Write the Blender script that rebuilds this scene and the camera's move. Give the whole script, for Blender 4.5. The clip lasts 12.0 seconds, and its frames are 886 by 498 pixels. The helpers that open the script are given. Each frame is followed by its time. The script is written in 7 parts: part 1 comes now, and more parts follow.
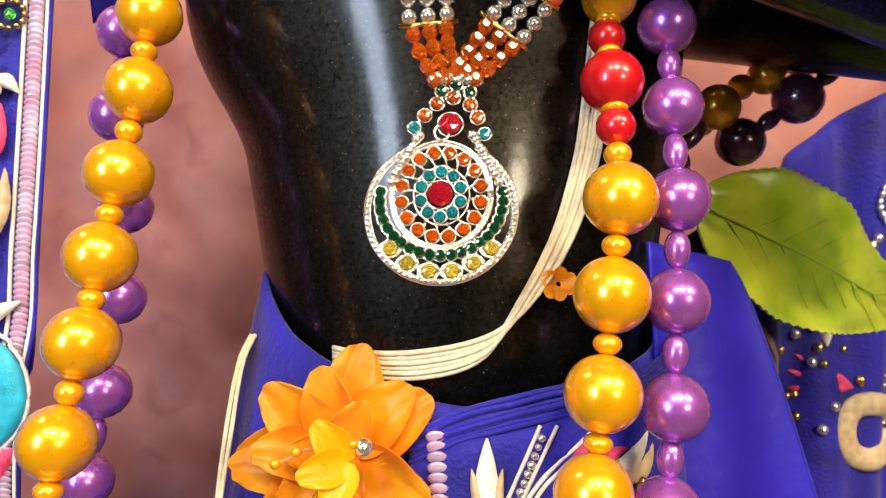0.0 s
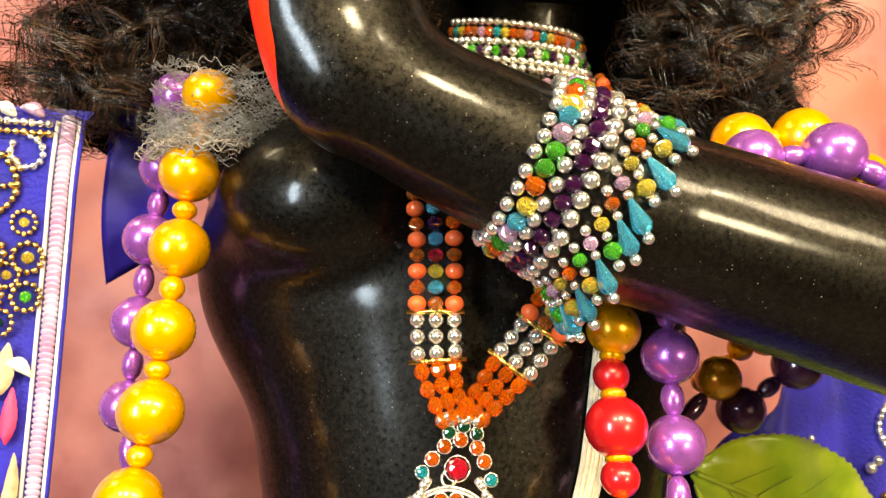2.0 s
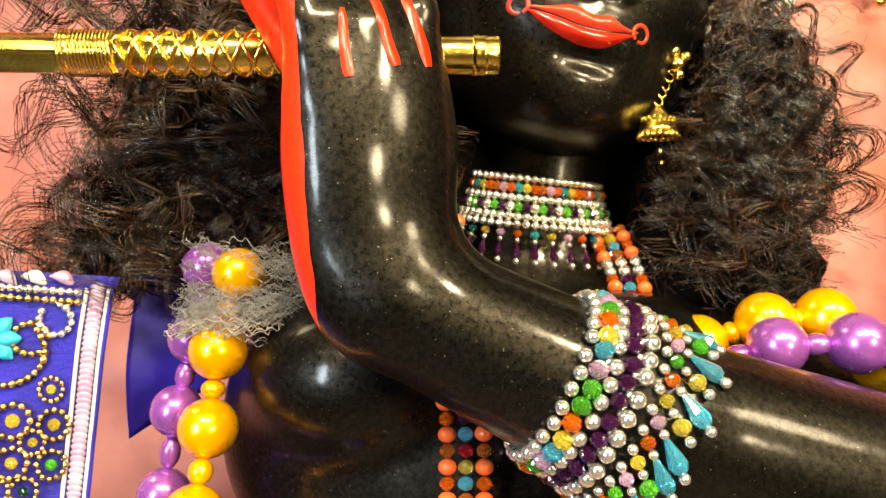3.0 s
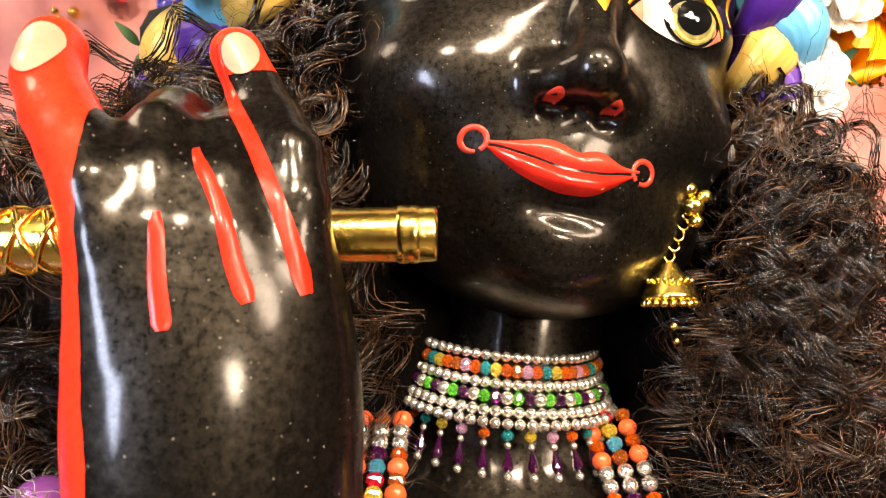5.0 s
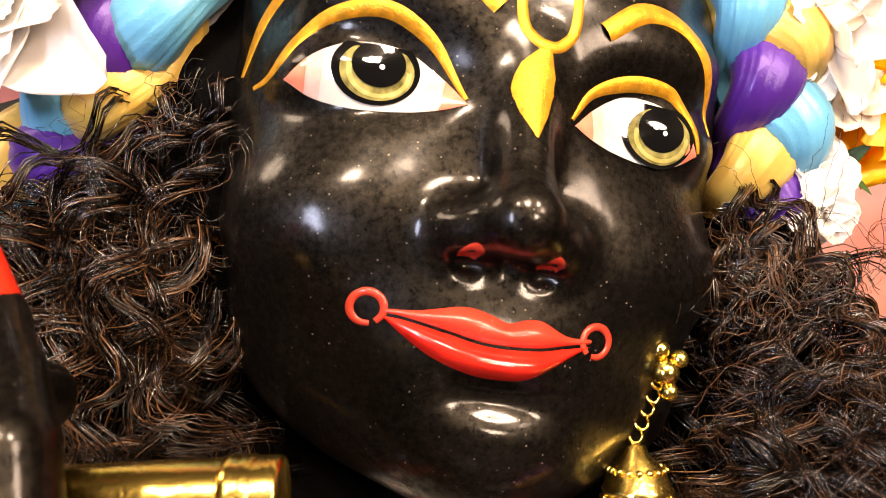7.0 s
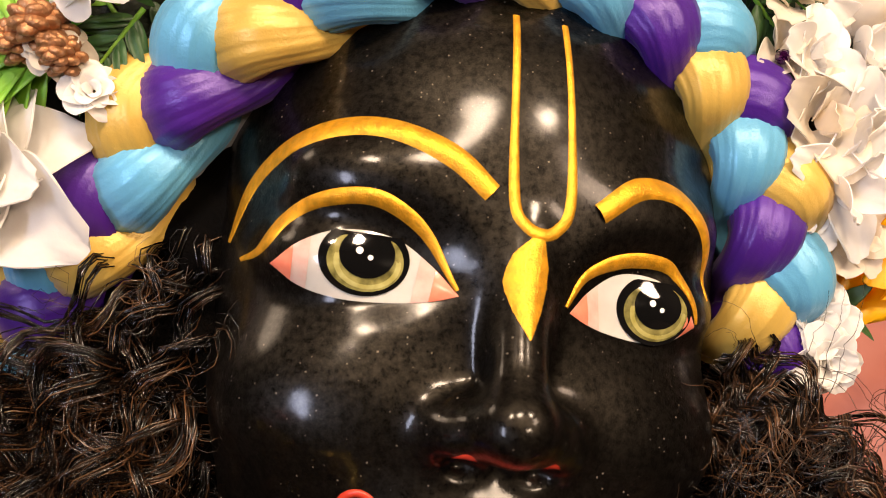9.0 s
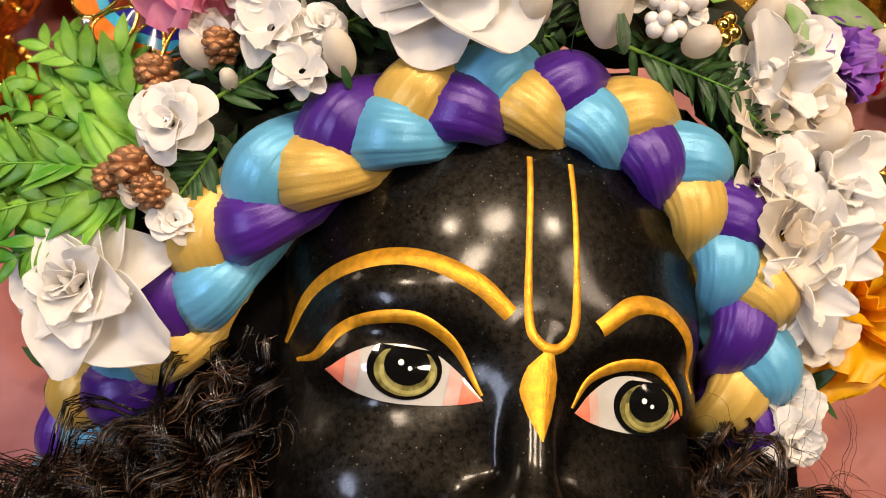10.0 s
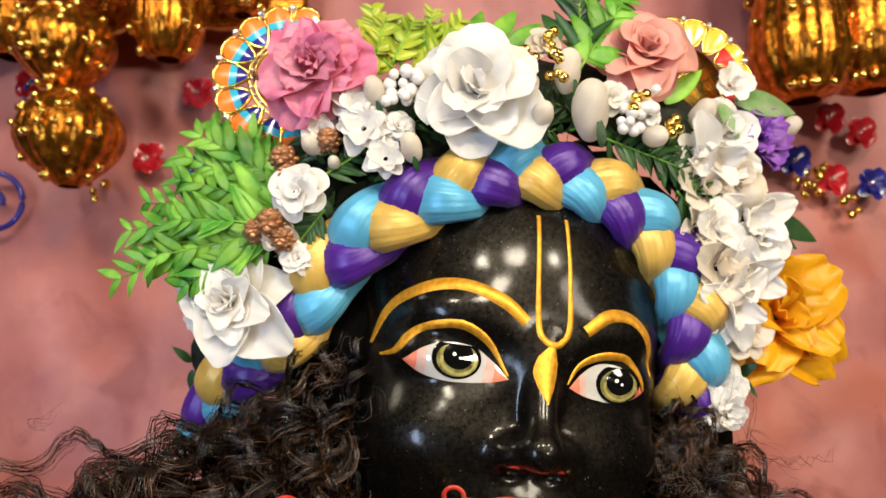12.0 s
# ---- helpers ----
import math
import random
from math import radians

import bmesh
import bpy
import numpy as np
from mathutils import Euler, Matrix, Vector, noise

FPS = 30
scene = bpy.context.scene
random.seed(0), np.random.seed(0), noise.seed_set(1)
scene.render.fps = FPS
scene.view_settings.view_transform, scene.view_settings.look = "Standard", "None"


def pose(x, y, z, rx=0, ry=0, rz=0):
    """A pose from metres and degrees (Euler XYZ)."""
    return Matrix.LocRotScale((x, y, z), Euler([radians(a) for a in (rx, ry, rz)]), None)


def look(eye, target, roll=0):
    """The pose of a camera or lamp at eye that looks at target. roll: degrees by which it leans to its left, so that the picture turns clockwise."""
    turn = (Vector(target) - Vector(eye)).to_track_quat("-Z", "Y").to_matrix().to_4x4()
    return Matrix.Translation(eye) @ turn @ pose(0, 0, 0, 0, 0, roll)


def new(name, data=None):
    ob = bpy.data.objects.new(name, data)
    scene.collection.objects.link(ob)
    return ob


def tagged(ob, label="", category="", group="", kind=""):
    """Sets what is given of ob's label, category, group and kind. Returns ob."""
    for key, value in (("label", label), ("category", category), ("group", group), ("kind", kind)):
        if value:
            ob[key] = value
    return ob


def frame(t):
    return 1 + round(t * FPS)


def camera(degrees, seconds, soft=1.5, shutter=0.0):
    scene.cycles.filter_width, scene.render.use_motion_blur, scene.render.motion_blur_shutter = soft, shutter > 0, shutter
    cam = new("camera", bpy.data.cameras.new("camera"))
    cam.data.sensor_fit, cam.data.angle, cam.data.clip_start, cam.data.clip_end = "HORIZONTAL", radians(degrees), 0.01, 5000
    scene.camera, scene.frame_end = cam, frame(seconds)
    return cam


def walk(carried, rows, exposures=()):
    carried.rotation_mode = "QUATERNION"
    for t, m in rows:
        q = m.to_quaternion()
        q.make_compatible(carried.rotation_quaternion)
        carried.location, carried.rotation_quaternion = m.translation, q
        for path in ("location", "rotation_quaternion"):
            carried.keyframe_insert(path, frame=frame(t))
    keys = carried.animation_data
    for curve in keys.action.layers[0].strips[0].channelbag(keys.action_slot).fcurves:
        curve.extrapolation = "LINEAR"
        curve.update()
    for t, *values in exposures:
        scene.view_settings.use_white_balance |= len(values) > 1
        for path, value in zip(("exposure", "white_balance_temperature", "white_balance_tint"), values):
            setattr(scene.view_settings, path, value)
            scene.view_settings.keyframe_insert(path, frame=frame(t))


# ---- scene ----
cam = camera(62.6, 12.0, soft=1.0)
METRES, EYE, TILT, LEAN, TURN = 0.7, 0.9, -3.0, 0.0, 0.0
ROWS = [
    (0.0, 0.0, 0.0, 0.0, -0.0, 0.0, 0.0),
    (0.5, -0.0087, 0.0008, 0.0393, -0.02, 0.48, -0.17),
    (1.0, -0.01, -0.0023, 0.0864, -0.05, 1.37, -0.34),
    (1.5, -0.0044, -0.0067, 0.1272, -0.17, 2.19, -0.52),
    (2.0, -0.0076, -0.0128, 0.1789, -0.25, 2.98, -0.79),
    (2.5, -0.02, -0.0185, 0.2278, -0.34, 3.84, -1.0),
    (3.0, -0.0294, -0.0244, 0.2861, -0.43, 4.63, -1.0),
    (5.0, 0.0083, 0.1149, 0.3976, -0.16, 7.68, -0.1),
    (5.5, 0.0259, 0.1455, 0.4242, -0.39, 7.98, 0.19),
    (6.0, 0.0445, 0.1717, 0.4389, -0.54, 8.25, 0.45),
    (6.5, 0.0476, 0.1872, 0.4678, -0.47, 8.45, 0.64),
    (8.5, 0.073, 0.2226, 0.5246, -0.42, 8.59, 1.12),
    (9.0, 0.0579, 0.1967, 0.5616, -0.31, 8.63, 1.2),
    (9.5, 0.0537, 0.165, 0.5846, -0.19, 8.83, 1.15),
    (10.0, 0.0476, 0.1296, 0.6023, 0.0, 9.13, 1.13),
    (10.5, 0.0375, 0.0912, 0.6308, 0.08, 9.66, 1.11),
    (11.0, 0.0364, 0.0554, 0.6295, 0.08, 10.08, 1.02),
    (11.5, 0.0287, 0.0055, 0.6105, 0.09, 10.21, 1.0),
    (12.0, 0.0214, -0.0483, 0.5871, 0.24, 10.11, 1.17),
]
cam.data.dof.use_dof, cam.data.dof.focus_distance, cam.data.dof.aperture_fstop = True, 0.245, 20.0
walk(cam, [(t, pose(0, 0, EYE, TILT, LEAN, TURN) @ pose(METRES * x, METRES * y, METRES * z, 90 + pitch, roll, yaw)) for t, x, y, z, yaw, pitch, roll in ROWS],
     exposures=[(0.0, -0.45, 6500, 10), (1.0, -0.36, 6600, 10), (1.5, 0.0, 7000, 5), (3.0, 0.18, 7400, 3), (5.0, 0.25, 6800, 22), (6.5, 0.05, 6900, 28), (8.5, -0.42, 7000, 28),
                (9.5, -1.12, 6800, 24), (10.5, -1.22, 6400, 20), (11.5, -1.15, 6050, 15), (12.0, -1.05, 5950, 13)])
# ---------------- world and lamps ----------------
world = bpy.data.worlds.new("room_light")
scene.world = world
world.use_nodes = True
world.node_tree.nodes["Background"].inputs[0].default_value = (1.0, 0.93, 0.86, 1)
world.node_tree.nodes["Background"].inputs[1].default_value = 0.25


def area(name, eye, target, sx, sy, watts, colour):
    data = bpy.data.lights.new(name, "AREA")
    data.shape, data.size, data.size_y, data.energy, data.color = "ELLIPSE", sx, sy, watts, colour
    ob = new(name, data)
    ob.matrix_world = look(eye, target)
    return ob


WARM, COOL = (1.0, 0.85, 0.59), (0.66, 0.80, 1.0)
area("ceiling_panel", (-0.47, -1.31, 2.50), (0.0, 0.4, 1.2), 0.22, 0.22, 34, WARM)
area("ceiling_panel", (0.29, -1.25, 2.50), (0.0, 0.4, 1.2), 0.42, 0.42, 66, WARM)
area("ceiling_panel", (1.27, -1.23, 2.50), (0.0, 0.4, 1.2), 0.24, 0.24, 40, WARM)
area("wall_lamp", (1.0, -1.5, 1.35), (0.05, 0.4, 1.0), 0.3, 0.3, 24, WARM)
area("tube_light", (-0.74, -0.74, 1.22), (-0.02, 0.4, 1.02), 0.22, 0.60, 17, COOL)
area("altar_light", (0.85, -0.45, 1.62), (0.1, 0.5, 1.1), 0.25, 0.25, 7, (1.0, 0.82, 0.58))
# weak warm fill added on the left, no lamp known there
area("altar_light", (-0.9, 0.25, 2.0), (-0.1, 0.6, 1.1), 0.3, 0.3, 4, WARM)


# ---------------- materials ----------------
def material(name, colour, rough=0.5, metal=0.0, coat=0.0, vary=0.0, scale=40.0, bump=0.0, bump_scale=200.0,
             second=None, transmission=0.0, sheen=0.0, random_value=0.0, ior=1.5, sub=0.0, spec=0.5, coat_rough=0.05):
    m = bpy.data.materials.new(name)
    m.use_nodes = True
    nt = m.node_tree
    b = nt.nodes["Principled BSDF"]
    b.inputs["Base Color"].default_value = (*colour, 1)
    b.inputs["Roughness"].default_value = rough
    b.inputs["Metallic"].default_value = metal
    b.inputs["Coat Weight"].default_value = coat
    b.inputs["Coat Roughness"].default_value = coat_rough
    b.inputs["Transmission Weight"].default_value = transmission
    b.inputs["Sheen Weight"].default_value = sheen
    b.inputs["IOR"].default_value = ior
    b.inputs["Specular IOR Level"].default_value = spec
    if sub:
        b.inputs["Subsurface Weight"].default_value = sub
        b.inputs["Subsurface Radius"].default_value = (0.004, 0.003, 0.002)
        b.inputs["Subsurface Scale"].default_value = 1.0
    tc = nt.nodes.new("ShaderNodeTexCoord")
    geo = nt.nodes.new("ShaderNodeNewGeometry")
    out = None
    if vary or second:
        n = nt.nodes.new("ShaderNodeTexNoise")
        n.inputs["Scale"].default_value, n.inputs["Detail"].default_value = scale, 6
        nt.links.new(geo.outputs["Position"], n.inputs["Vector"])
        r = nt.nodes.new("ShaderNodeValToRGB")
        r.color_ramp.elements[0].position, r.color_ramp.elements[1].position = 0.33, 0.68
        c2 = second or tuple(min(1, c * (1 + vary)) for c in colour)
        r.color_ramp.elements[0].color = (*(c * (1 - vary) for c in colour), 1)
        r.color_ramp.elements[1].color = (*c2, 1)
        nt.links.new(n.outputs["Fac"], r.inputs["Fac"])
        out = r.outputs["Color"]
        rm = nt.nodes.new("ShaderNodeMapRange")
        rm.inputs["To Min"].default_value, rm.inputs["To Max"].default_value = rough * 0.8, min(1, rough * 1.25)
        nt.links.new(n.outputs["Fac"], rm.inputs["Value"])
        nt.links.new(rm.outputs["Result"], b.inputs["Roughness"])
    if random_value:
        oi = nt.nodes.new("ShaderNodeObjectInfo")
        hsv = nt.nodes.new("ShaderNodeHueSaturation")
        mr = nt.nodes.new("ShaderNodeMapRange")
        mr.inputs["To Min"].default_value, mr.inputs["To Max"].default_value = 1 - random_value, 1 + random_value
        nt.links.new(oi.outputs["Random"], mr.inputs["Value"])
        nt.links.new(mr.outputs["Result"], hsv.inputs["Value"])
        if out:
            nt.links.new(out, hsv.inputs["Color"])
        else:
            hsv.inputs["Color"].default_value = (*colour, 1)
        out = hsv.outputs["Color"]
    if out:
        nt.links.new(out, b.inputs["Base Color"])
    if bump:
        n2 = nt.nodes.new("ShaderNodeTexNoise")
        n2.inputs["Scale"].default_value, n2.inputs["Detail"].default_value = bump_scale, 4
        nt.links.new(geo.outputs["Position"], n2.inputs["Vector"])
        bp = nt.nodes.new("ShaderNodeBump")
        bp.inputs["Strength"].default_value, bp.inputs["Distance"].default_value = bump, 0.001
        nt.links.new(n2.outputs["Fac"], bp.inputs["Height"])
        nt.links.new(bp.outputs["Normal"], b.inputs["Normal"])
    return m


def translucent(m, share):
    """Lets part of the light pass through thin petals and leaves."""
    nt = m.node_tree
    b = nt.nodes["Principled BSDF"]
    tr = nt.nodes.new("ShaderNodeBsdfTranslucent")
    mix = nt.nodes.new("ShaderNodeMixShader")
    mix.inputs[0].default_value = share
    if b.inputs["Base Color"].links:
        nt.links.new(b.inputs["Base Color"].links[0].from_socket, tr.inputs["Color"])
    else:
        tr.inputs["Color"].default_value = b.inputs["Base Color"].default_value
    nt.links.new(b.outputs[0], mix.inputs[1])
    nt.links.new(tr.outputs[0], mix.inputs[2])
    nt.links.new(mix.outputs[0], nt.nodes["Material Output"].inputs["Surface"])


def stone_material(name, paint=None):
    """Polished black stone with pale specks; paint adds red below the line x = a + b z and above a height."""
    m = material(name, (0.0016, 0.0014, 0.0012), rough=0.3, vary=0.35, scale=25, bump=0.2, bump_scale=2000, coat=0.42, coat_rough=0.15, ior=1.5, spec=0.2)
    m.node_tree.nodes["Principled BSDF"].inputs["Specular Tint"].default_value = (1.0, 0.86, 0.68, 1)
    nt = m.node_tree
    b = nt.nodes["Principled BSDF"]
    geo = nt.nodes.new("ShaderNodeNewGeometry")
    v = nt.nodes.new("ShaderNodeTexVoronoi")
    v.inputs["Scale"].default_value = 620
    nt.links.new(geo.outputs["Position"], v.inputs["Vector"])
    rgb = nt.nodes.new("ShaderNodeSeparateColor")
    nt.links.new(v.outputs["Color"], rgb.inputs[0])
    th = nt.nodes.new("ShaderNodeMapRange")
    th.inputs["From Min"].default_value, th.inputs["From Max"].default_value = 0.72, 1.0
    th.inputs["To Min"].default_value, th.inputs["To Max"].default_value = 0.0, 0.20
    nt.links.new(rgb.outputs["Red"], th.inputs["Value"])
    less = nt.nodes.new("ShaderNodeMath")
    less.operation = "LESS_THAN"
    nt.links.new(v.outputs["Distance"], less.inputs[0])
    nt.links.new(th.outputs["Result"], less.inputs[1])
    # fine polishing grain in the gloss
    grain = nt.nodes.new("ShaderNodeTexNoise")
    grain.inputs["Scale"].default_value, grain.inputs["Detail"].default_value = 2300, 2
    nt.links.new(geo.outputs["Position"], grain.inputs["Vector"])
    gr = nt.nodes.new("ShaderNodeMapRange")
    gr.inputs["From Min"].default_value, gr.inputs["From Max"].default_value = 0.3, 0.7
    gr.inputs["To Min"].default_value, gr.inputs["To Max"].default_value = 0.30, 0.46
    nt.links.new(grain.outputs["Fac"], gr.inputs["Value"])
    nt.links.new(gr.outputs["Result"], b.inputs["Roughness"])
    gs = nt.nodes.new("ShaderNodeMapRange")
    gs.inputs["From Min"].default_value, gs.inputs["From Max"].default_value = 0.42, 0.62
    gs.inputs["To Min"].default_value, gs.inputs["To Max"].default_value = 0.06, 0.29
    polish = nt.nodes.new("ShaderNodeTexNoise")
    polish.inputs["Scale"].default_value, polish.inputs["Detail"].default_value, polish.inputs["Roughness"].default_value = 420, 10, 0.8
    nt.links.new(geo.outputs["Position"], polish.inputs["Vector"])
    nt.links.new(polish.outputs["Fac"], gs.inputs["Value"])
    nt.links.new(gs.outputs["Result"], b.inputs["Specular IOR Level"])
    # shallow unevenness left by the carving
    carve = nt.nodes.new("ShaderNodeTexNoise")
    carve.inputs["Scale"].default_value, carve.inputs["Detail"].default_value = 75, 3
    nt.links.new(geo.outputs["Position"], carve.inputs["Vector"])
    dent = nt.nodes.new("ShaderNodeBump")
    dent.inputs["Strength"].default_value, dent.inputs["Distance"].default_value = 0.16, 0.0008
    nt.links.new(carve.outputs["Fac"], dent.inputs["Height"])
    fine = b.inputs["Normal"].links[0].from_node
    nt.links.new(dent.outputs["Normal"], fine.inputs["Normal"])
    nt.links.new(dent.outputs["Normal"], b.inputs["Coat Normal"])
    mix = nt.nodes.new("ShaderNodeMixRGB")
    old = b.inputs["Base Color"].links[0].from_socket
    nt.links.new(less.outputs[0], mix.inputs["Fac"])
    nt.links.new(old, mix.inputs["Color1"])
    mix.inputs["Color2"].default_value = (0.13, 0.11, 0.09, 1)
    last = mix.outputs["Color"]
    if paint:
        sep = nt.nodes.new("ShaderNodeSeparateXYZ")
        nt.links.new(geo.outputs["Position"], sep.inputs[0])
        wob = nt.nodes.new("ShaderNodeTexNoise")
        wob.inputs["Scale"].default_value = 60
        nt.links.new(geo.outputs["Position"], wob.inputs["Vector"])

        def math_node(op, x, y):
            nd = nt.nodes.new("ShaderNodeMath")
            nd.operation = op
            for k, s in enumerate((x, y)):
                if isinstance(s, (int, float)):
                    nd.inputs[k].default_value = s
                else:
                    nt.links.new(s, nd.inputs[k])
            return nd.outputs[0]
        fac = 0.0
        for px_, py_, pz_, limit in paint:
            line = math_node("ADD", math_node("MULTIPLY", sep.outputs["X"], px_), math_node("MULTIPLY", sep.outputs["Z"], pz_))
            line = math_node("ADD", line, math_node("MULTIPLY", sep.outputs["Y"], py_))
            line = math_node("ADD", line, math_node("MULTIPLY", wob.outputs["Fac"], 0.003))
            one = math_node("GREATER_THAN", line, limit)
            fac = math_node("MAXIMUM", one, fac)
        mix2 = nt.nodes.new("ShaderNodeMixRGB")
        nt.links.new(fac, mix2.inputs["Fac"])
        nt.links.new(last, mix2.inputs["Color1"])
        mix2.inputs["Color2"].default_value = (0.82, 0.028, 0.008, 1)
        last = mix2.outputs["Color"]
    nt.links.new(last, b.inputs["Base Color"])
    return m


STONE = stone_material("polished_black_stone")
RED = material("red_paint", (0.8, 0.022, 0.007), rough=0.26, spec=0.2, vary=0.12, scale=60, coat=0.15, bump=0.1, bump_scale=400)
LIP = material("lip_red_paint", (0.70, 0.022, 0.010), rough=0.16, vary=0.2, scale=90, coat=0.4, bump=0.12, bump_scale=500)
LIP_PALE = material("lip_coral_paint", (0.52, 0.045, 0.022), rough=0.25, vary=0.2, scale=120, bump=0.1, bump_scale=500)
NAIL = material("nail_paint", (0.72, 0.24, 0.16), rough=0.3, vary=0.15, scale=90, coat=0.3)
GOLD_PAINT = material("gold_paint", (0.82, 0.38, 0.02), rough=0.34, metal=0.55, vary=0.22, scale=300, bump=0.35, bump_scale=1500)
EYE_WHITE = material("eye_white", (0.52, 0.50, 0.46), rough=0.12, vary=0.06, scale=150, coat=0.5)
EYE_PINK = material("eye_corner_red", (0.82, 0.20, 0.12), rough=0.15, second=(0.84, 0.26, 0.16), vary=0.05, scale=220, coat=0.5)
IRIS = material("iris_olive", (0.12, 0.105, 0.03), rough=0.1, second=(0.33, 0.29, 0.09), vary=0.3, scale=260, coat=0.8)
EYE_BLUSH = material("eye_corner_pink", (0.66, 0.38, 0.32), rough=0.14, second=(0.60, 0.46, 0.40), vary=0.05, scale=220, coat=0.5)
IRIS_PALE = material("iris_pale_olive", (0.36, 0.31, 0.07), rough=0.1, second=(0.46, 0.42, 0.16), vary=0.2, scale=260, coat=0.8)
EYE_SPARK = material("painted_catchlight", (0.85, 0.84, 0.80), rough=0.2, vary=0.05, scale=300)
PUPIL = material("pupil_black", (0.004, 0.004, 0.004), rough=0.06, coat=1.0)
GOLD = material("polished_gold", (1.0, 0.66, 0.15), rough=0.2, metal=1.0, vary=0.15, scale=120, bump=0.15, bump_scale=700)
SILVER = material("silver_bead", (0.96, 0.92, 0.86), rough=0.2, metal=0.9)
PEARL_Y = material("golden_pearl", (0.95, 0.42, 0.002), rough=0.28, metal=0.45, coat=1.0, vary=0.05, scale=150, sub=0.0, coat_rough=0.08)
PEARL_P = material("purple_pearl", (0.40, 0.11, 0.52), rough=0.27, metal=0.6, coat=1.0, vary=0.08, scale=150, coat_rough=0.08)
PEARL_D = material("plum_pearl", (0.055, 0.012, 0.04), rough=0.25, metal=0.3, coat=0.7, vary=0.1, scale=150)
PEARL_R = material("red_pearl", (0.62, 0.008, 0.012), rough=0.3, metal=0.25, coat=0.7, vary=0.06, scale=150)
CORAL = material("coral_bead", (0.82, 0.12, 0.03), rough=0.25, coat=0.4, random_value=0.12)


def crystal(name, colour):
    return material(name, colour, rough=0.04, transmission=0.78, ior=1.5, coat=1.0, random_value=0.2, coat_rough=0.02)


CRYSTAL = {k: crystal(k + "_crystal", c) for k, c in dict(
    orange=(1.0, 0.19, 0.012), yellow=(1.0, 0.76, 0.10), blue=(0.12, 0.62, 0.85), green=(0.14, 0.68, 0.06), pink=(0.88, 0.55, 0.80),
    plum=(0.10, 0.012, 0.10), red=(0.80, 0.015, 0.05), teal=(0.02, 0.48, 0.55), emerald=(0.01, 0.12, 0.05), amber=(0.75, 0.20, 0.03)).items()}
WALL = material("pink_plaster", (0.47, 0.15, 0.15), rough=0.5, vary=0.24, scale=9, bump=0.9, bump_scale=30, second=(0.58, 0.23, 0.215))


def stained(m, colour, scale, low, high, share):
    """Adds blotchy stains of a second colour to a material."""
    nt = m.node_tree
    b = nt.nodes["Principled BSDF"]
    n = nt.nodes.new("ShaderNodeTexNoise")
    n.inputs["Scale"].default_value, n.inputs["Detail"].default_value, n.inputs["Distortion"].default_value = scale, 5, 0.6
    nt.links.new(nt.nodes.new("ShaderNodeNewGeometry").outputs["Position"], n.inputs["Vector"])
    r = nt.nodes.new("ShaderNodeMapRange")
    r.inputs["From Min"].default_value, r.inputs["From Max"].default_value, r.inputs["To Max"].default_value = low, high, share
    nt.links.new(n.outputs["Fac"], r.inputs["Value"])
    mix = nt.nodes.new("ShaderNodeMixRGB")
    nt.links.new(r.outputs["Result"], mix.inputs["Fac"])
    nt.links.new(b.inputs["Base Color"].links[0].from_socket, mix.inputs["Color1"])
    mix.inputs["Color2"].default_value = (*colour, 1)
    nt.links.new(mix.outputs["Color"], b.inputs["Base Color"])


stained(WALL, (0.50, 0.13, 0.07), 4.5, 0.50, 0.66, 0.55)
stained(WALL, (0.30, 0.085, 0.08), 13, 0.58, 0.72, 0.7)
ROOM = material("room_plaster", (0.024, 0.019, 0.015), rough=0.8, vary=0.1, scale=3, bump=0.2, bump_scale=60)
FLOOR = material("brown_stone_floor", (0.07, 0.05, 0.036), rough=0.5, vary=0.25, scale=6, bump=0.1)


# ---------------- mesh helpers ----------------
def mesh_from(name, verts, faces, mats, index=None, smooth=True):
    me = bpy.data.meshes.new(name)
    me.from_pydata([tuple(v) for v in verts], [], [tuple(f) for f in faces])
    for m in (mats if isinstance(mats, (list, tuple)) else [mats]):
        me.materials.append(m)
    if index is not None:
        me.polygons.foreach_set("material_index", np.asarray(index, dtype=np.int32))
    me.polygons.foreach_set("use_smooth", np.full(len(me.polygons), smooth))
    me.update()
    return me


def bm_mesh(name, bm, mat, smooth=True):
    me = bpy.data.meshes.new(name)
    bm.normal_update()
    bm.to_mesh(me)
    bm.free()
    me.materials.append(mat)
    me.polygons.foreach_set("use_smooth", np.full(len(me.polygons), smooth))
    return me


def thing(name, label, category, base=(0, 0, 0), group="", kind=""):
    ob = tagged(new(name), label, category, group, kind)
    ob.location = base
    ob.empty_display_size = 0.01
    return ob


def root_of(ob):
    p = Vector((0, 0, 0))
    while ob:
        p += ob.location
        ob = ob.parent
    return p


def part(name, me, parent, m=None, label=""):
    """A mesh under a thing; m is its pose in the world (its parents only shift)."""
    ob = new(name, me)
    ob.parent = parent
    ob.matrix_basis = Matrix.Translation(-root_of(parent)) @ (m or Matrix.Identity(4))
    return tagged(ob, label)


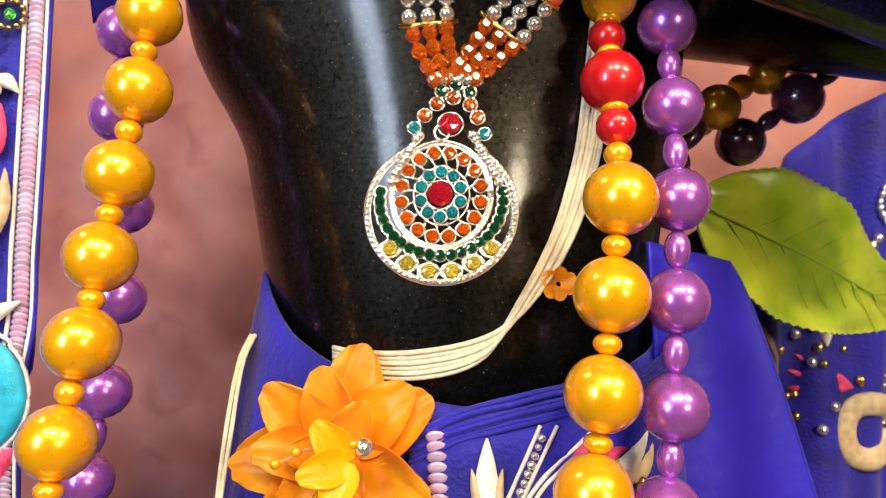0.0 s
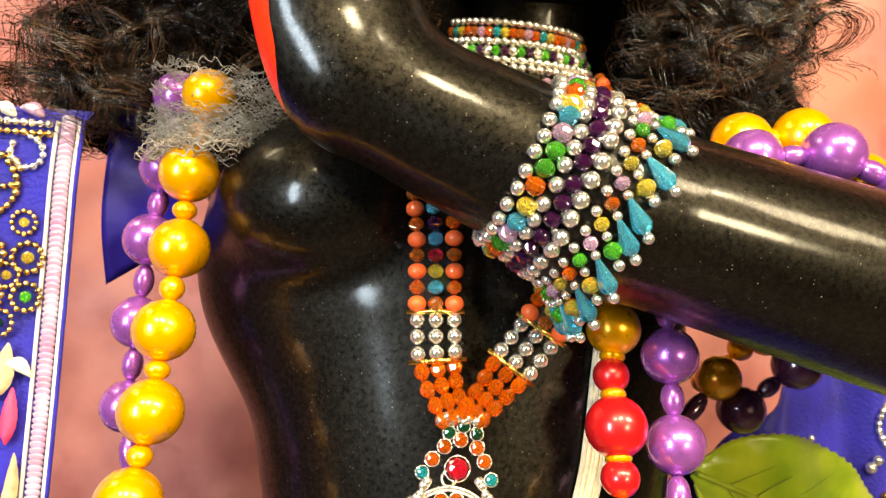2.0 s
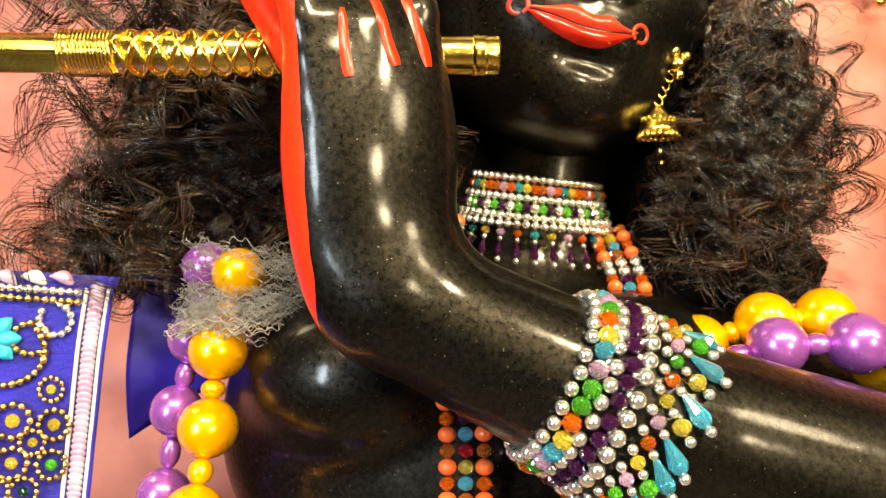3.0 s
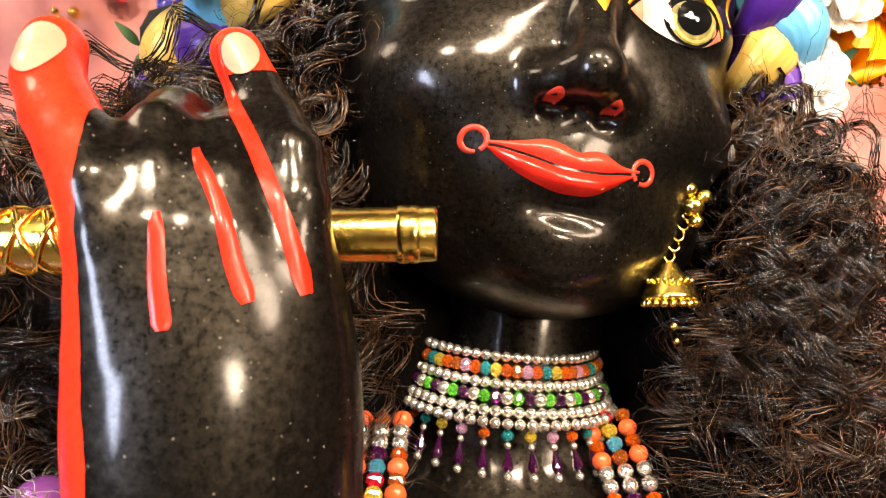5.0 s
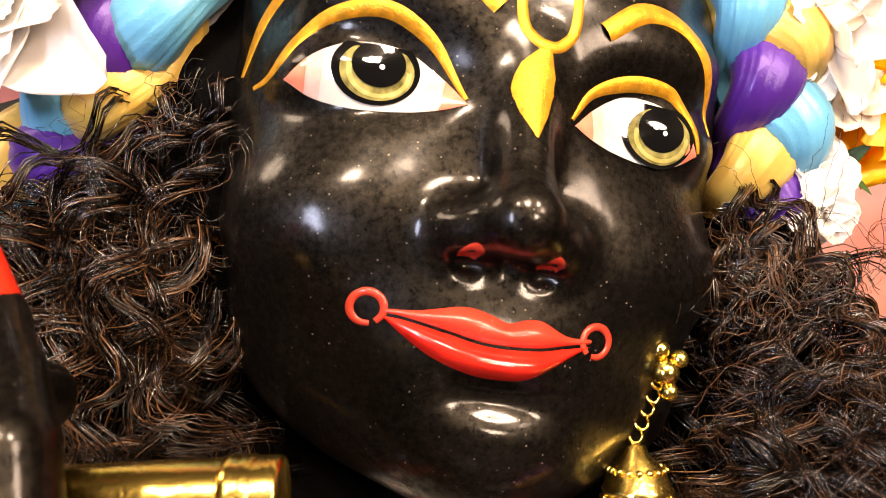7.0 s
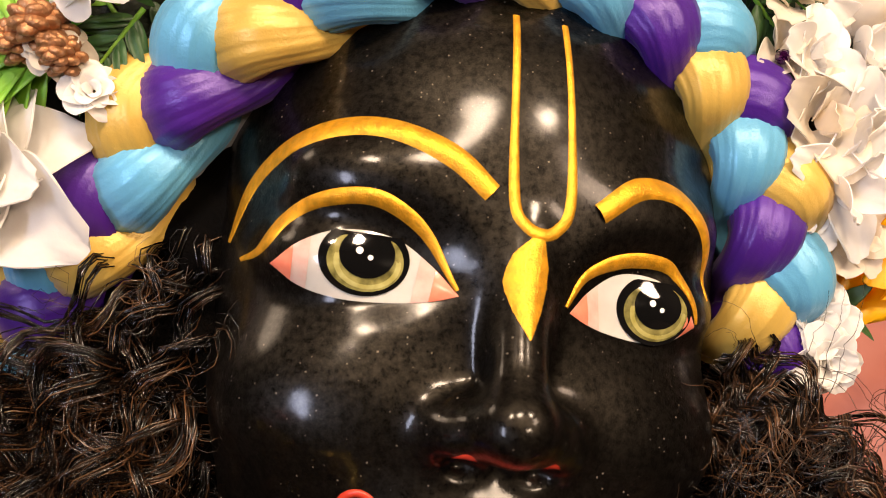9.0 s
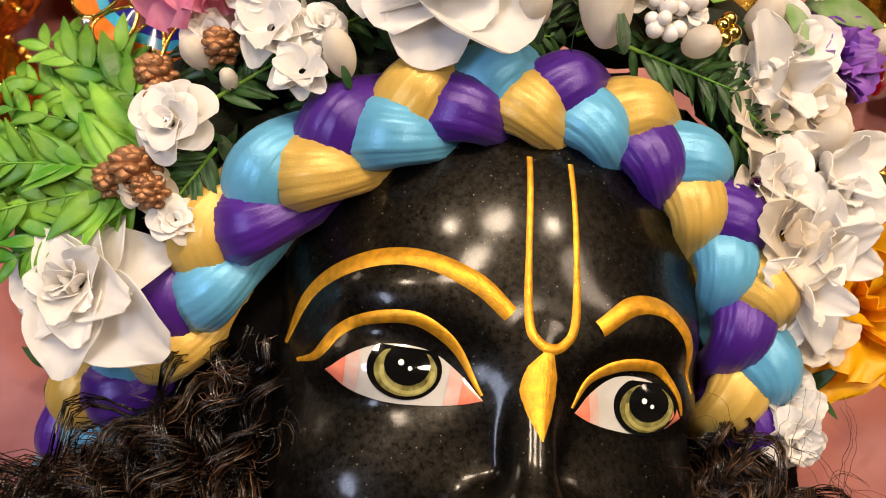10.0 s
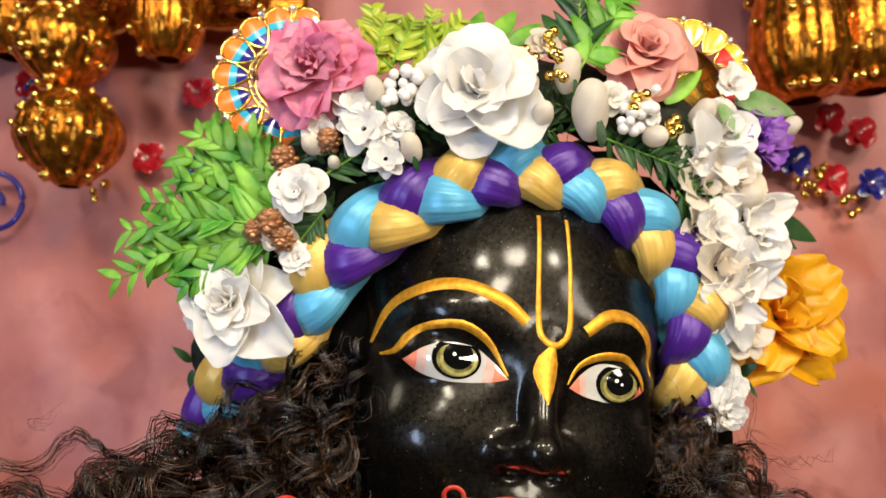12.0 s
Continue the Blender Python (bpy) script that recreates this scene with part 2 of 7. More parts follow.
def spline(pts, n):
    """n points on a smooth curve through pts, evenly spaced by length."""
    p = np.asarray(pts, float)
    q = np.vstack([2 * p[0] - p[1], p, 2 * p[-1] - p[-2]])
    out = []
    for i in range(1, len(q) - 2):
        t = np.linspace(0, 1, 24, endpoint=False)[:, None]
        a, b, c, d = q[i - 1], q[i], q[i + 1], q[i + 2]
        out.append(0.5 * (2 * b + (c - a) * t + (2 * a - 5 * b + 4 * c - d) * t ** 2 + (3 * b - a - 3 * c + d) * t ** 3))
    out = np.vstack(out + [p[-1:]])
    s = np.concatenate([[0], np.cumsum(np.linalg.norm(np.diff(out, axis=0), axis=1))])
    u = np.linspace(0, s[-1], n)
    return np.stack([np.interp(u, s, out[:, k]) for k in range(out.shape[1])], 1)


def curve_length(pts):
    c = spline(pts, 400)
    return float(np.linalg.norm(np.diff(c, axis=0), axis=1).sum())


def tube(path, radius, sides=10, squash=1.0, up=(0, 0, 1), cap=True):
    """Verts and faces of a tube along path; radius a number or one for each point."""
    p = np.asarray(path, float)
    r = np.broadcast_to(np.asarray(radius, float), (len(p),))
    t = np.gradient(p, axis=0)
    t /= np.linalg.norm(t, axis=1)[:, None] + 1e-12
    side = np.cross(t, np.asarray(up, float))
    bad = np.linalg.norm(side, axis=1) < 1e-3
    side[bad] = np.cross(t[bad], (1.0, 0.1, 0))
    side /= np.linalg.norm(side, axis=1)[:, None]
    nrm = np.cross(side, t)
    a = np.linspace(0, 2 * np.pi, sides, endpoint=False)
    v = p[:, None] + r[:, None, None] * (np.cos(a)[None, :, None] * side[:, None] + squash * np.sin(a)[None, :, None] * nrm[:, None])
    n = len(p)
    i, j = np.meshgrid(np.arange(n - 1), np.arange(sides), indexing="ij")
    k = (j + 1) % sides
    f = np.stack([i * sides + j, (i + 1) * sides + j, (i + 1) * sides + k, i * sides + k], -1).reshape(-1, 4)
    v, f = v.reshape(-1, 3), [tuple(x) for x in f]
    if cap:
        f += [tuple(range(sides)), tuple(range(n * sides - 1, (n - 1) * sides - 1, -1))]
    return v, f


def sphere_mesh(name, mat, u=20, v=14):
    bm = bmesh.new()
    bmesh.ops.create_uvsphere(bm, u_segments=u, v_segments=v, radius=1.0)
    return bm_mesh(name, bm, mat)


# ---------------- smooth solids ----------------
def smin(a, b, k):
    h = np.maximum(k - np.abs(a - b), 0) / k
    return np.minimum(a, b) - h * h * k * 0.25


def smax(a, b, k):
    return -smin(-a, -b, k)


def ellipsoid(p, c, r, rot=None):
    q = p - np.asarray(c, np.float32)
    if rot is not None:
        q = q @ np.asarray(rot, np.float32)
    r = np.asarray(r, np.float32)
    k0 = np.linalg.norm(q / r, axis=-1)
    k1 = np.linalg.norm(q / (r * r), axis=-1) + 1e-9
    return k0 * (k0 - 1) / k1


def cone(p, a, b, ra, rb):
    a, b = np.asarray(a, np.float32), np.asarray(b, np.float32)
    ab = b - a
    h = np.clip(((p - a) @ ab) / (ab @ ab), 0, 1)
    return np.linalg.norm(p - a - h[..., None] * ab, axis=-1) - (ra + (rb - ra) * h)


def solid(field, lo, hi, h):
    """Mesh of the surface field = 0 in a box, by dual cells, drawn onto the surface."""
    ax = [np.arange(lo[k], hi[k] + h, h, dtype=np.float32) for k in range(3)]
    n = [len(a) for a in ax]
    val = np.empty(n, np.float32)
    yy, zz = np.meshgrid(ax[1], ax[2], indexing="ij")
    for i0 in range(0, n[0], 24):
        xs = ax[0][i0:i0 + 24]
        q = np.empty((len(xs), n[1], n[2], 3), np.float32)
        q[..., 0], q[..., 1], q[..., 2] = xs[:, None, None], yy, zz
        val[i0:i0 + 24] = field(q)
    neg = val < 0
    c = [neg[a:n[0] - 1 + a, b:n[1] - 1 + b, d:n[2] - 1 + d] for a in (0, 1) for b in (0, 1) for d in (0, 1)]
    cnt = sum(x.astype(np.int8) for x in c)
    act = np.argwhere((cnt > 0) & (cnt < 8))
    corner = np.array([(a, b, d) for a in (0, 1) for b in (0, 1) for d in (0, 1)])
    cv = np.stack([val[act[:, 0] + a, act[:, 1] + b, act[:, 2] + d] for a, b, d in corner], 1)
    tot, num = np.zeros((len(act), 3)), np.zeros(len(act))
    for x in range(8):
        for y in range(x + 1, 8):
            if np.abs(corner[x] - corner[y]).sum() == 1:
                m = (cv[:, x] < 0) != (cv[:, y] < 0)
                t = np.where(m, cv[:, x] / np.where(m, cv[:, x] - cv[:, y], 1), 0)
                tot += np.where(m[:, None], corner[x] + t[:, None] * (corner[y] - corner[x]), 0)
                num += m
    verts = np.asarray(lo) + (act + tot / num[:, None]) * h
    ident = np.full([k - 1 for k in n], -1, np.int64)
    ident[tuple(act.T)] = np.arange(len(act))
    quads = []
    for k in range(3):
        s0 = [slice(None)] * 3
        s1 = [slice(None)] * 3
        s0[k], s1[k] = slice(0, -1), slice(1, None)
        e = np.argwhere(neg[tuple(s0)] != neg[tuple(s1)])
        u, w = (k + 1) % 3, (k + 2) % 3
        e = e[(e[:, u] > 0) & (e[:, w] > 0) & (e[:, u] < n[u] - 1) & (e[:, w] < n[w] - 1)]
        ids = []
        for du, dw in ((-1, -1), (0, -1), (0, 0), (-1, 0)):
            f = e.copy()
            f[:, u] += du
            f[:, w] += dw
            ids.append(ident[tuple(f.T)])
        q = np.stack(ids, 1)
        flip = ~neg[tuple(e.T)]
        q[flip] = q[flip][:, ::-1]
        quads.append(q)
    quads = np.vstack(quads)
    for _ in range(2):
        g = np.stack([field((verts + np.eye(3)[k] * h * 0.3).astype(np.float32)) - field((verts - np.eye(3)[k] * h * 0.3).astype(np.float32)) for k in range(3)], 1) / (0.6 * h)
        d = np.clip(field(verts.astype(np.float32)), -h, h)
        verts = verts - g * (d / (np.sum(g * g, 1) + 1e-6))[:, None]
    return verts, quads


# ---------------- room ----------------
def block(name, lo, hi, mat, label="", category="", kind="structure"):
    bm = bmesh.new()
    bmesh.ops.create_cube(bm, size=1)
    for v in bm.verts:
        v.co = Vector([(lo[k] + hi[k]) / 2 + v.co[k] * (hi[k] - lo[k]) for k in range(3)])
    return tagged(new(name, bm_mesh(name, bm, mat, False)), label, category, kind=kind)


BACK = 0.98
nx, nz = 210, 180
gx, gz = np.meshgrid(np.linspace(-1.9, 1.9, nx), np.linspace(0.0, 2.5, nz), indexing="ij")
gy = BACK + 0.006 * np.sin(gx * 17 + 2.2 * np.sin(gz * 2.1)) + 0.004 * np.sin(gx * 41 + gz * 6) + 0.003 * np.sin(gz * 23 + gx * 8) + 0.0016 * np.sin(gz * 61 + 3 * np.sin(gx * 19)) + 0.0012 * np.sin(gx * 83 + gz * 37)
wv = np.stack([gx, gy, gz], -1).reshape(-1, 3)
wf = [(i * nz + j, (i + 1) * nz + j, (i + 1) * nz + j + 1, i * nz + j + 1) for i in range(nx - 1) for j in range(nz - 1)]
tagged(new("wall_north", mesh_from("wall_north", wv, wf, WALL)), "uneven dusty pink cloth-covered back wall", "wall", kind="structure")
block("wall_north_backing", (-2.0, 1.02, 0), (2.0, 1.12, 2.6), ROOM, "plain plaster wall", "wall")
block("wall_south", (-2.0, -3.1, 0), (2.0, -3.0, 2.6), ROOM, "plain plaster wall", "wall")
block("wall_east", (2.0, -3.1, 0), (2.1, 1.12, 2.6), ROOM, "plain plaster wall", "wall")
block("wall_west", (-2.1, -3.1, 0), (-2.0, 1.12, 2.6), ROOM, "plain plaster wall", "wall")
block("floor", (-2.1, -3.1, -0.1), (2.1, 1.12, 0), FLOOR, "brown stone floor", "floor")
block("ceiling", (-2.1, -3.1, 2.6), (2.1, 1.12, 2.7), ROOM, "plain plaster ceiling", "ceiling")
block("altar_platform", (-1.0, 0.1, 0.0), (1.0, 0.96, 0.42), FLOOR, "low stone altar platform under the statue", "platform")

# ---------------- statue ----------------
FACE_R = Vector((0.970005, 0.183001, -0.160001))
FACE_U = Vector((0.168035, -0.029171, 0.985349))
FACE_F = Vector((0.175653, -0.982680, -0.059046))
FACE_O = Vector((0.0625, 0.367, 1.296))
FACE_M = np.array([FACE_R, FACE_U, FACE_F])
FACE_P = np.array(FACE_O)


def face_world(q):
    """Face millimetres (right, up, forward) to world metres."""
    return FACE_P + (np.asarray(q) * 0.001) @ FACE_M


def head_field(p):
    # the chin stands a little off the middle line
    ax_ = np.abs(p[..., 0] - 0.15 * np.clip(-62 - p[..., 1], 0, 60))
    m = np.stack([ax_, p[..., 1], p[..., 2]], -1)
    d = ellipsoid(m, (0, 22, -78), (94, 104, 86))
    d = smin(d, ellipsoid(m, (0, -52, -58), (78, 76, 60)), 40)
    d = smin(d, ellipsoid(m, (34, -43, -29), (46, 31, 36)), 16)
    d = smin(d, ellipsoid(m, (0, -83, -39), (72, 37, 38)), 22)
    d = smin(d, ellipsoid(m, (0, -101, -16), (30, 20, 21)), 22)
    d = smin(d, ellipsoid(m, (0, -71, -8), (32, 19, 17)), 16)
    # brow ridge, sockets, eyeballs
    d = smin(d, ellipsoid(m, (37, 24, -14), (27, 10, 15)), 18)
    d = smax(d, -ellipsoid(m, (44, 1, 12), (26, 15, 12)), 9)
    d = smin(d, ellipsoid(m, (43, -1, -26), (31, 19, 27)), 4)
    # nose
    d = smin(d, cone(m, (0, 12, 2), (0, -34, 20), 6.5, 8.5), 9)
    d = smin(d, ellipsoid(m, (0, -38.5, 22), (10.5, 9, 10)), 9)
    d = smin(d, ellipsoid(m, (13.0, -42, 9), (8.5, 7.5, 11)), 10)
    d = smax(d, -ellipsoid(m, (11.0, -51, 14), (5.0, 3.0, 6)), 3)
    # hollow under the lower lip
    d = smax(d, -ellipsoid(m, (0, -87, 12), (16, 4, 6)), 8)
    return d


def press(x, y):
    """Forward place of the face's surface at (right, up), in millimetres."""
    x, y = np.asarray(x, float), np.asarray(y, float)
    z = np.full(x.shape, 60.0)
    for _ in range(60):
        z = z - 0.7 * head_field(np.stack([x, y, z], -1).astype(np.float32))
    return z


pieces = []          # (verts, faces, material slot)
SLOTS = [STONE, None, GOLD_PAINT, EYE_WHITE, EYE_PINK, IRIS, PUPIL, LIP, LIP_PALE, NAIL, RED, EYE_BLUSH, IRIS_PALE, EYE_SPARK]


def stroke(ctrl, widths, height, slot, n=70, where=press, world=face_world):
    """A painted relief line on the face along ctrl (right, up), with its widths along the way."""
    c = spline(ctrl, n)
    w = np.interp(np.linspace(0, 1, n), np.linspace(0, 1, len(widths)), widths)
    t = np.gradient(c, axis=0)
    t /= np.linalg.norm(t, axis=1)[:, None]
    s = np.stack([-t[:, 1], t[:, 0]], 1)
    k = np.array([-1, -0.75, -0.35, 0, 0.35, 0.75, 1])
    q = c[:, None] + s[:, None] * (k[None, :, None] * w[:, None, None] / 2)
    z = where(q[..., 0], q[..., 1])
    z = z + height * (1 - k[None] ** 2) * np.minimum(1, w / max(widths))[:, None] - 0.15 * (np.abs(k[None]) == 1) + 0.12
    v = world(np.stack([q[..., 0], q[..., 1], z], -1).reshape(-1, 3))
    f = [(i * 7 + j, (i + 1) * 7 + j, (i + 1) * 7 + j + 1, i * 7 + j + 1) for i in range(n - 1) for j in range(6)]
    pieces.append((v, f, slot))


def patch(lower, upper, lift, bulge, slot, nu=48, nv=12, rows=(0.0, 1.0), cols=(0.0, 1.0)):
    """A skin on the face between two lines (right, up)."""
    a, b = spline(lower, nu), spline(upper, nu)
    i0, i1 = int(cols[0] * (nu - 1)), int(cols[1] * (nu - 1)) + 1
    a, b = a[i0:i1], b[i0:i1]
    t = np.linspace(*rows, nv)
    q = a[:, None] * (1 - t[None, :, None]) + b[:, None] * t[None, :, None]
    span = np.linalg.norm(b - a, axis=1)
    z = press(q[..., 0], q[..., 1]) + lift + bulge * (4 * t * (1 - t))[None] * (span / max(span.max(), 1e-6))[:, None]
    v = face_world(np.stack([q[..., 0], q[..., 1], z], -1).reshape(-1, 3))
    m = len(a)
    pieces.append((v, [(i * nv + j, (i + 1) * nv + j, (i + 1) * nv + j + 1, i * nv + j + 1) for i in range(m - 1) for j in range(nv - 1)], slot))


def disc(cx, cy, r0, r1, lift, slot, top=99.0, tall=1.0):
    a = np.linspace(0, 2 * np.pi, 49)[:-1]
    rr = np.linspace(r0, r1, 6)
    x = cx + rr[:, None] * np.cos(a)
    y = np.minimum(cy + tall * rr[:, None] * np.sin(a), top)
    z = press(x, y) + lift
    v = face_world(np.stack([x, y, z], -1).reshape(-1, 3))
    pieces.append((v, [(i * 48 + j, i * 48 + (j + 1) % 48, (i + 1) * 48 + (j + 1) % 48, (i + 1) * 48 + j) for i in range(5) for j in range(48)], slot))


hv, hf = solid(head_field, (-96, -132, -170), (96, 132, 46), 1.5)
pieces.append((face_world(hv), hf, 0))
for s in (-1, 1):
    # eyes: white almond, reddened corners, iris and pupil
    low = [(s * 69, -5), (s * 60, -10), (s * 48, -12), (s * 34, -11), (s * 24, -9), (s * 17, -6.5)]
    top = [(s * 69, -5), (s * 61, 2.6), (s * 50, 7.3), (s * 36, 6.9), (s * 25, 0.8), (s * 17, -6.5)]
    if s > 0:
        low = [(x * 0.86, y) for x, y in low]
        top = [(x * 0.86, y) for x, y in top]
    patch(low, top, 0.35, 0.8, 3)
    for c0, c1 in ((0.0, 0.15), (0.85, 1.0)):
        patch(low, top, 0.5, 0.8, 4, nu=80, cols=(c0, c1))
    for c0, c1 in ((0.14, 0.23), (0.77, 0.86)):
        patch(low, top, 0.45, 0.8, 11, nu=80, cols=(c0, c1))
    ex, ey = (-43.5, 0.0) if s < 0 else (43.5, -2.0)
    lid = 7.0 if s < 0 else 6.6
    disc(ex, ey, 0, 12.6, 1.15, 6, lid, 0.82)
    disc(ex + 0.4, ey - 0.6, 0, 10.6, 1.35, 5, lid - 1.2, 0.80)
    disc(ex + 1.0, ey - 0.9, 7.8, 9.3, 1.5, 12, ey + 0.5, 0.80)
    disc(ex + 0.6, ey + 1.4, 0, 7.7, 1.6, 6, lid, 0.88)
    # catch-lights: lamp reflections put on the pupil as small white discs
    for dx, dy, rr_ in ((-1.6, 2.0, 1.0), (1.6, 0.4, 0.75)):
        disc(ex + dx, ey + dy, 0, rr_, 1.75, 13, lid, 1.0)
# gold lids and brows, forehead mark
stroke([(-79, -5), (-73, -1.5), (-67, 8), (-59, 14), (-47, 17), (-37.5, 15.4), (-27, 8.5), (-17.5, -5)], [1.5, 3.4, 4, 4.6, 4.6, 4, 2.6, 1.2], 1.0, 2)
stroke([(13.5, -5), (20, 5), (32, 11), (45, 12), (52, 8.5), (57, 3), (60, -4)], [1.2, 2.8, 4.4, 4.6, 4, 3, 1.2], 1.0, 2)
stroke([(-84, 0), (-79, 18), (-70, 29), (-56, 36), (-41, 37), (-24, 31.5), (-12, 23)], [1.2, 3.5, 5, 6, 6.4, 7, 6.0], 1.3, 2)
stroke([(20, 22.5), (32, 32), (45, 33), (55, 27), (62, 16), (66, 4)], [6.2, 7, 6.2, 5, 3.5, 1.2], 1.3, 2)
stroke([(-9, 80), (-8, 46), (-5.5, 22), (-2, 15.5), (3, 13.6), (7.5, 15.5), (10.8, 23), (9, 48), (6.5, 80)], [2.2, 2.4, 2.4, 3.2, 3.6, 3.2, 2.4, 2.2, 2.2], 0.6, 2, 110)
stroke([(2.5, 12.5), (0.6, 6), (-0.6, 0), (-0.2, -7), (0.6, -15)], [3.5, 11, 12.6, 8, 0.6], 0.7, 2)
# lips and their curled corners
mid = [(-31, -67.3), (-25, -67.6), (-14, -69.3), (-1.5, -71.2), (12, -70.6), (21, -68.8), (29, -67.3)]
patch(mid, [(-31, -66.2), (-22, -65.2), (-10, -62.4), (-3, -63.2), (3, -64.9), (8, -63.4), (13, -63.2), (21, -66.2), (29, -66.2)], 0.2, 3.2, 8, nu=60)
patch([(-31, -68.5), (-25, -72.6), (-17, -77.0), (-6, -80.3), (3, -80.8), (11, -79.6), (18, -75.4), (24, -71.2), (29, -68.2)], [(x, y - 0.9) for x, y in mid], 0.2, 4.6, 7, nu=60)
for cx_, flip in ((-35.5, 1), (31, -1)):
    ring = [(cx_ + 4.6 * math.cos(a) * flip, -66.6 + 4.4 * math.sin(a)) for a in np.linspace(-0.9, 5.0, 12)]
    stroke(ring, [1.8, 2.2, 2.3, 2.3, 2.2, 1.6], 0.6, 8, 50)
# pink inside the nostrils
for s in (-1, 1):
    stroke([(s * 14.5, -48.4), (s * 11.5, -47.2), (s * 8.5, -48.6)], [1.6, 3.6, 1.4], 0.3, 8, 20)

WRIST, ELBOW = (-0.034, 0.281, 1.088), (0.262, 0.30, 0.985)


def body_field(p):
    d = ellipsoid(p, (0.008, 0.394, 1.02), (0.120, 0.070, 0.25))
    d = smin(d, ellipsoid(p, (0.010, 0.402, 0.84), (0.088, 0.086, 0.15)), 0.05)
    d = smin(d, ellipsoid(p, (0.015, 0.452, 1.062), (0.135, 0.08, 0.07)), 0.03)
    d = smax(d, (p[..., 2] - 1.125) * 0.7 + (p[..., 1] - 0.45) * -0.5, 0.03)
    d = smin(d, ellipsoid(p, (-0.058, 0.372, 1.048), (0.060, 0.056, 0.046)), 0.010)
    d = smin(d, ellipsoid(p, (0.075, 0.372, 1.045), (0.058, 0.056, 0.046)), 0.010)
    d = smin(d, cone(p, (0.036, 0.456, 1.09), (0.052, 0.455, 1.22), 0.042, 0.036), 0.02)
    d = smin(d, ellipsoid(p, (-0.118, 0.47, 1.075), (0.042, 0.042, 0.042)), 0.03)
    d = smin(d, cone(p, (0.135, 0.47, 1.045), ELBOW, 0.045, 0.04), 0.03)
    d = smin(d, ellipsoid(p, (-0.062, 0.402, 1.015), (0.076, 0.050, 0.085)), 0.02)
    # legs under the skirt
    d = smin(d, cone(p, (-0.05, 0.42, 0.75), (-0.05, 0.45, 0.42), 0.07, 0.05), 0.03)
    d = smin(d, cone(p, (0.07, 0.42, 0.75), (0.06, 0.45, 0.42), 0.07, 0.05), 0.03)
    return d


def hand_field(p):
    d = cone(p, ELBOW, (0.06, 0.288, 1.044), 0.043, 0.035)
    d = smin(d, cone(p, (0.06, 0.288, 1.044), WRIST, 0.035, 0.0275), 0.01)
    # the palm: a flattened rounded slab, its thumb side nearer
    turn = [(0.92, -0.39, 0), (0.39, 0.92, 0), (0, 0, 1)]
    d = smin(d, ellipsoid(p, (-0.046, 0.274, 1.125), (0.033, 0.020, 0.052), turn), 0.022)
    d = smin(d, ellipsoid(p, (-0.0475, 0.272, 1.160), (0.0335, 0.018, 0.048), turn), 0.014)
    chain = [
        [(-0.067, 0.263, 1.165), (-0.073, 0.261, 1.200), (-0.091, 0.272, 1.227), (-0.095, 0.280, 1.241), 0.0105],
        [(-0.058, 0.265, 1.165), (-0.062, 0.265, 1.200), (-0.064, 0.280, 1.2220), (-0.065, 0.311, 1.222), 0.0102],
        [(-0.046, 0.270, 1.165), (-0.047, 0.269, 1.198), (-0.048, 0.285, 1.2190), (-0.048, 0.315, 1.217), 0.0100],
        [(-0.031, 0.277, 1.160), (-0.031, 0.276, 1.207), (-0.043, 0.289, 1.229), (-0.051, 0.292, 1.244), 0.0092],
        [(-0.076, 0.285, 1.182), (-0.088, 0.294, 1.200), (-0.098, 0.300, 1.214), (-0.102, 0.303, 1.220), 0.0092]]
    for a, b, c, e, r in chain:
        path = spline([a, b, c, e], 8)
        f = None
        for k in range(7):
            seg = cone(p, path[k], path[k + 1], r * (1 - 0.03 * k), r * (0.97 - 0.03 * k))
            f = seg if f is None else smin(f, seg, 0.0012)
        d = smin(d, f, 0.0055)
    return d


bv, bf = solid(body_field, (-0.38, 0.28, 0.40), (0.32, 0.54, 1.24), 0.0042)
pieces.append((bv, bf, 0))
av, af = solid(hand_field, (-0.135, 0.225, 0.93), (0.315, 0.35, 1.26), 0.0019)
PAINTED = stone_material("painted_black_stone", [(-1.0, 0.0, -0.08, 0.0705 - 0.08 * 1.157 + 0.0015), (-0.22, 0.0, 1.0, 1.2418 + 0.0060)])
SLOTS[1] = PAINTED
pieces.append((av, af, 1))


def front(x, z):
    """Nearest surface of the hand seen from the front."""
    y = np.full(np.shape(x), 0.225)
    for _ in range(50):
        y = y + 0.8 * hand_field(np.stack([x, y, z], -1).astype(np.float32))
    return y


def front_body(x, z):
    y = np.full(np.shape(x), 0.20)
    for _ in range(60):
        y = y + 0.8 * body_field(np.stack([x, y, z], -1).astype(np.float32))
    return y


def to_world(q):
    return np.stack([q[:, 0], q[:, 2], q[:, 1]], 1)


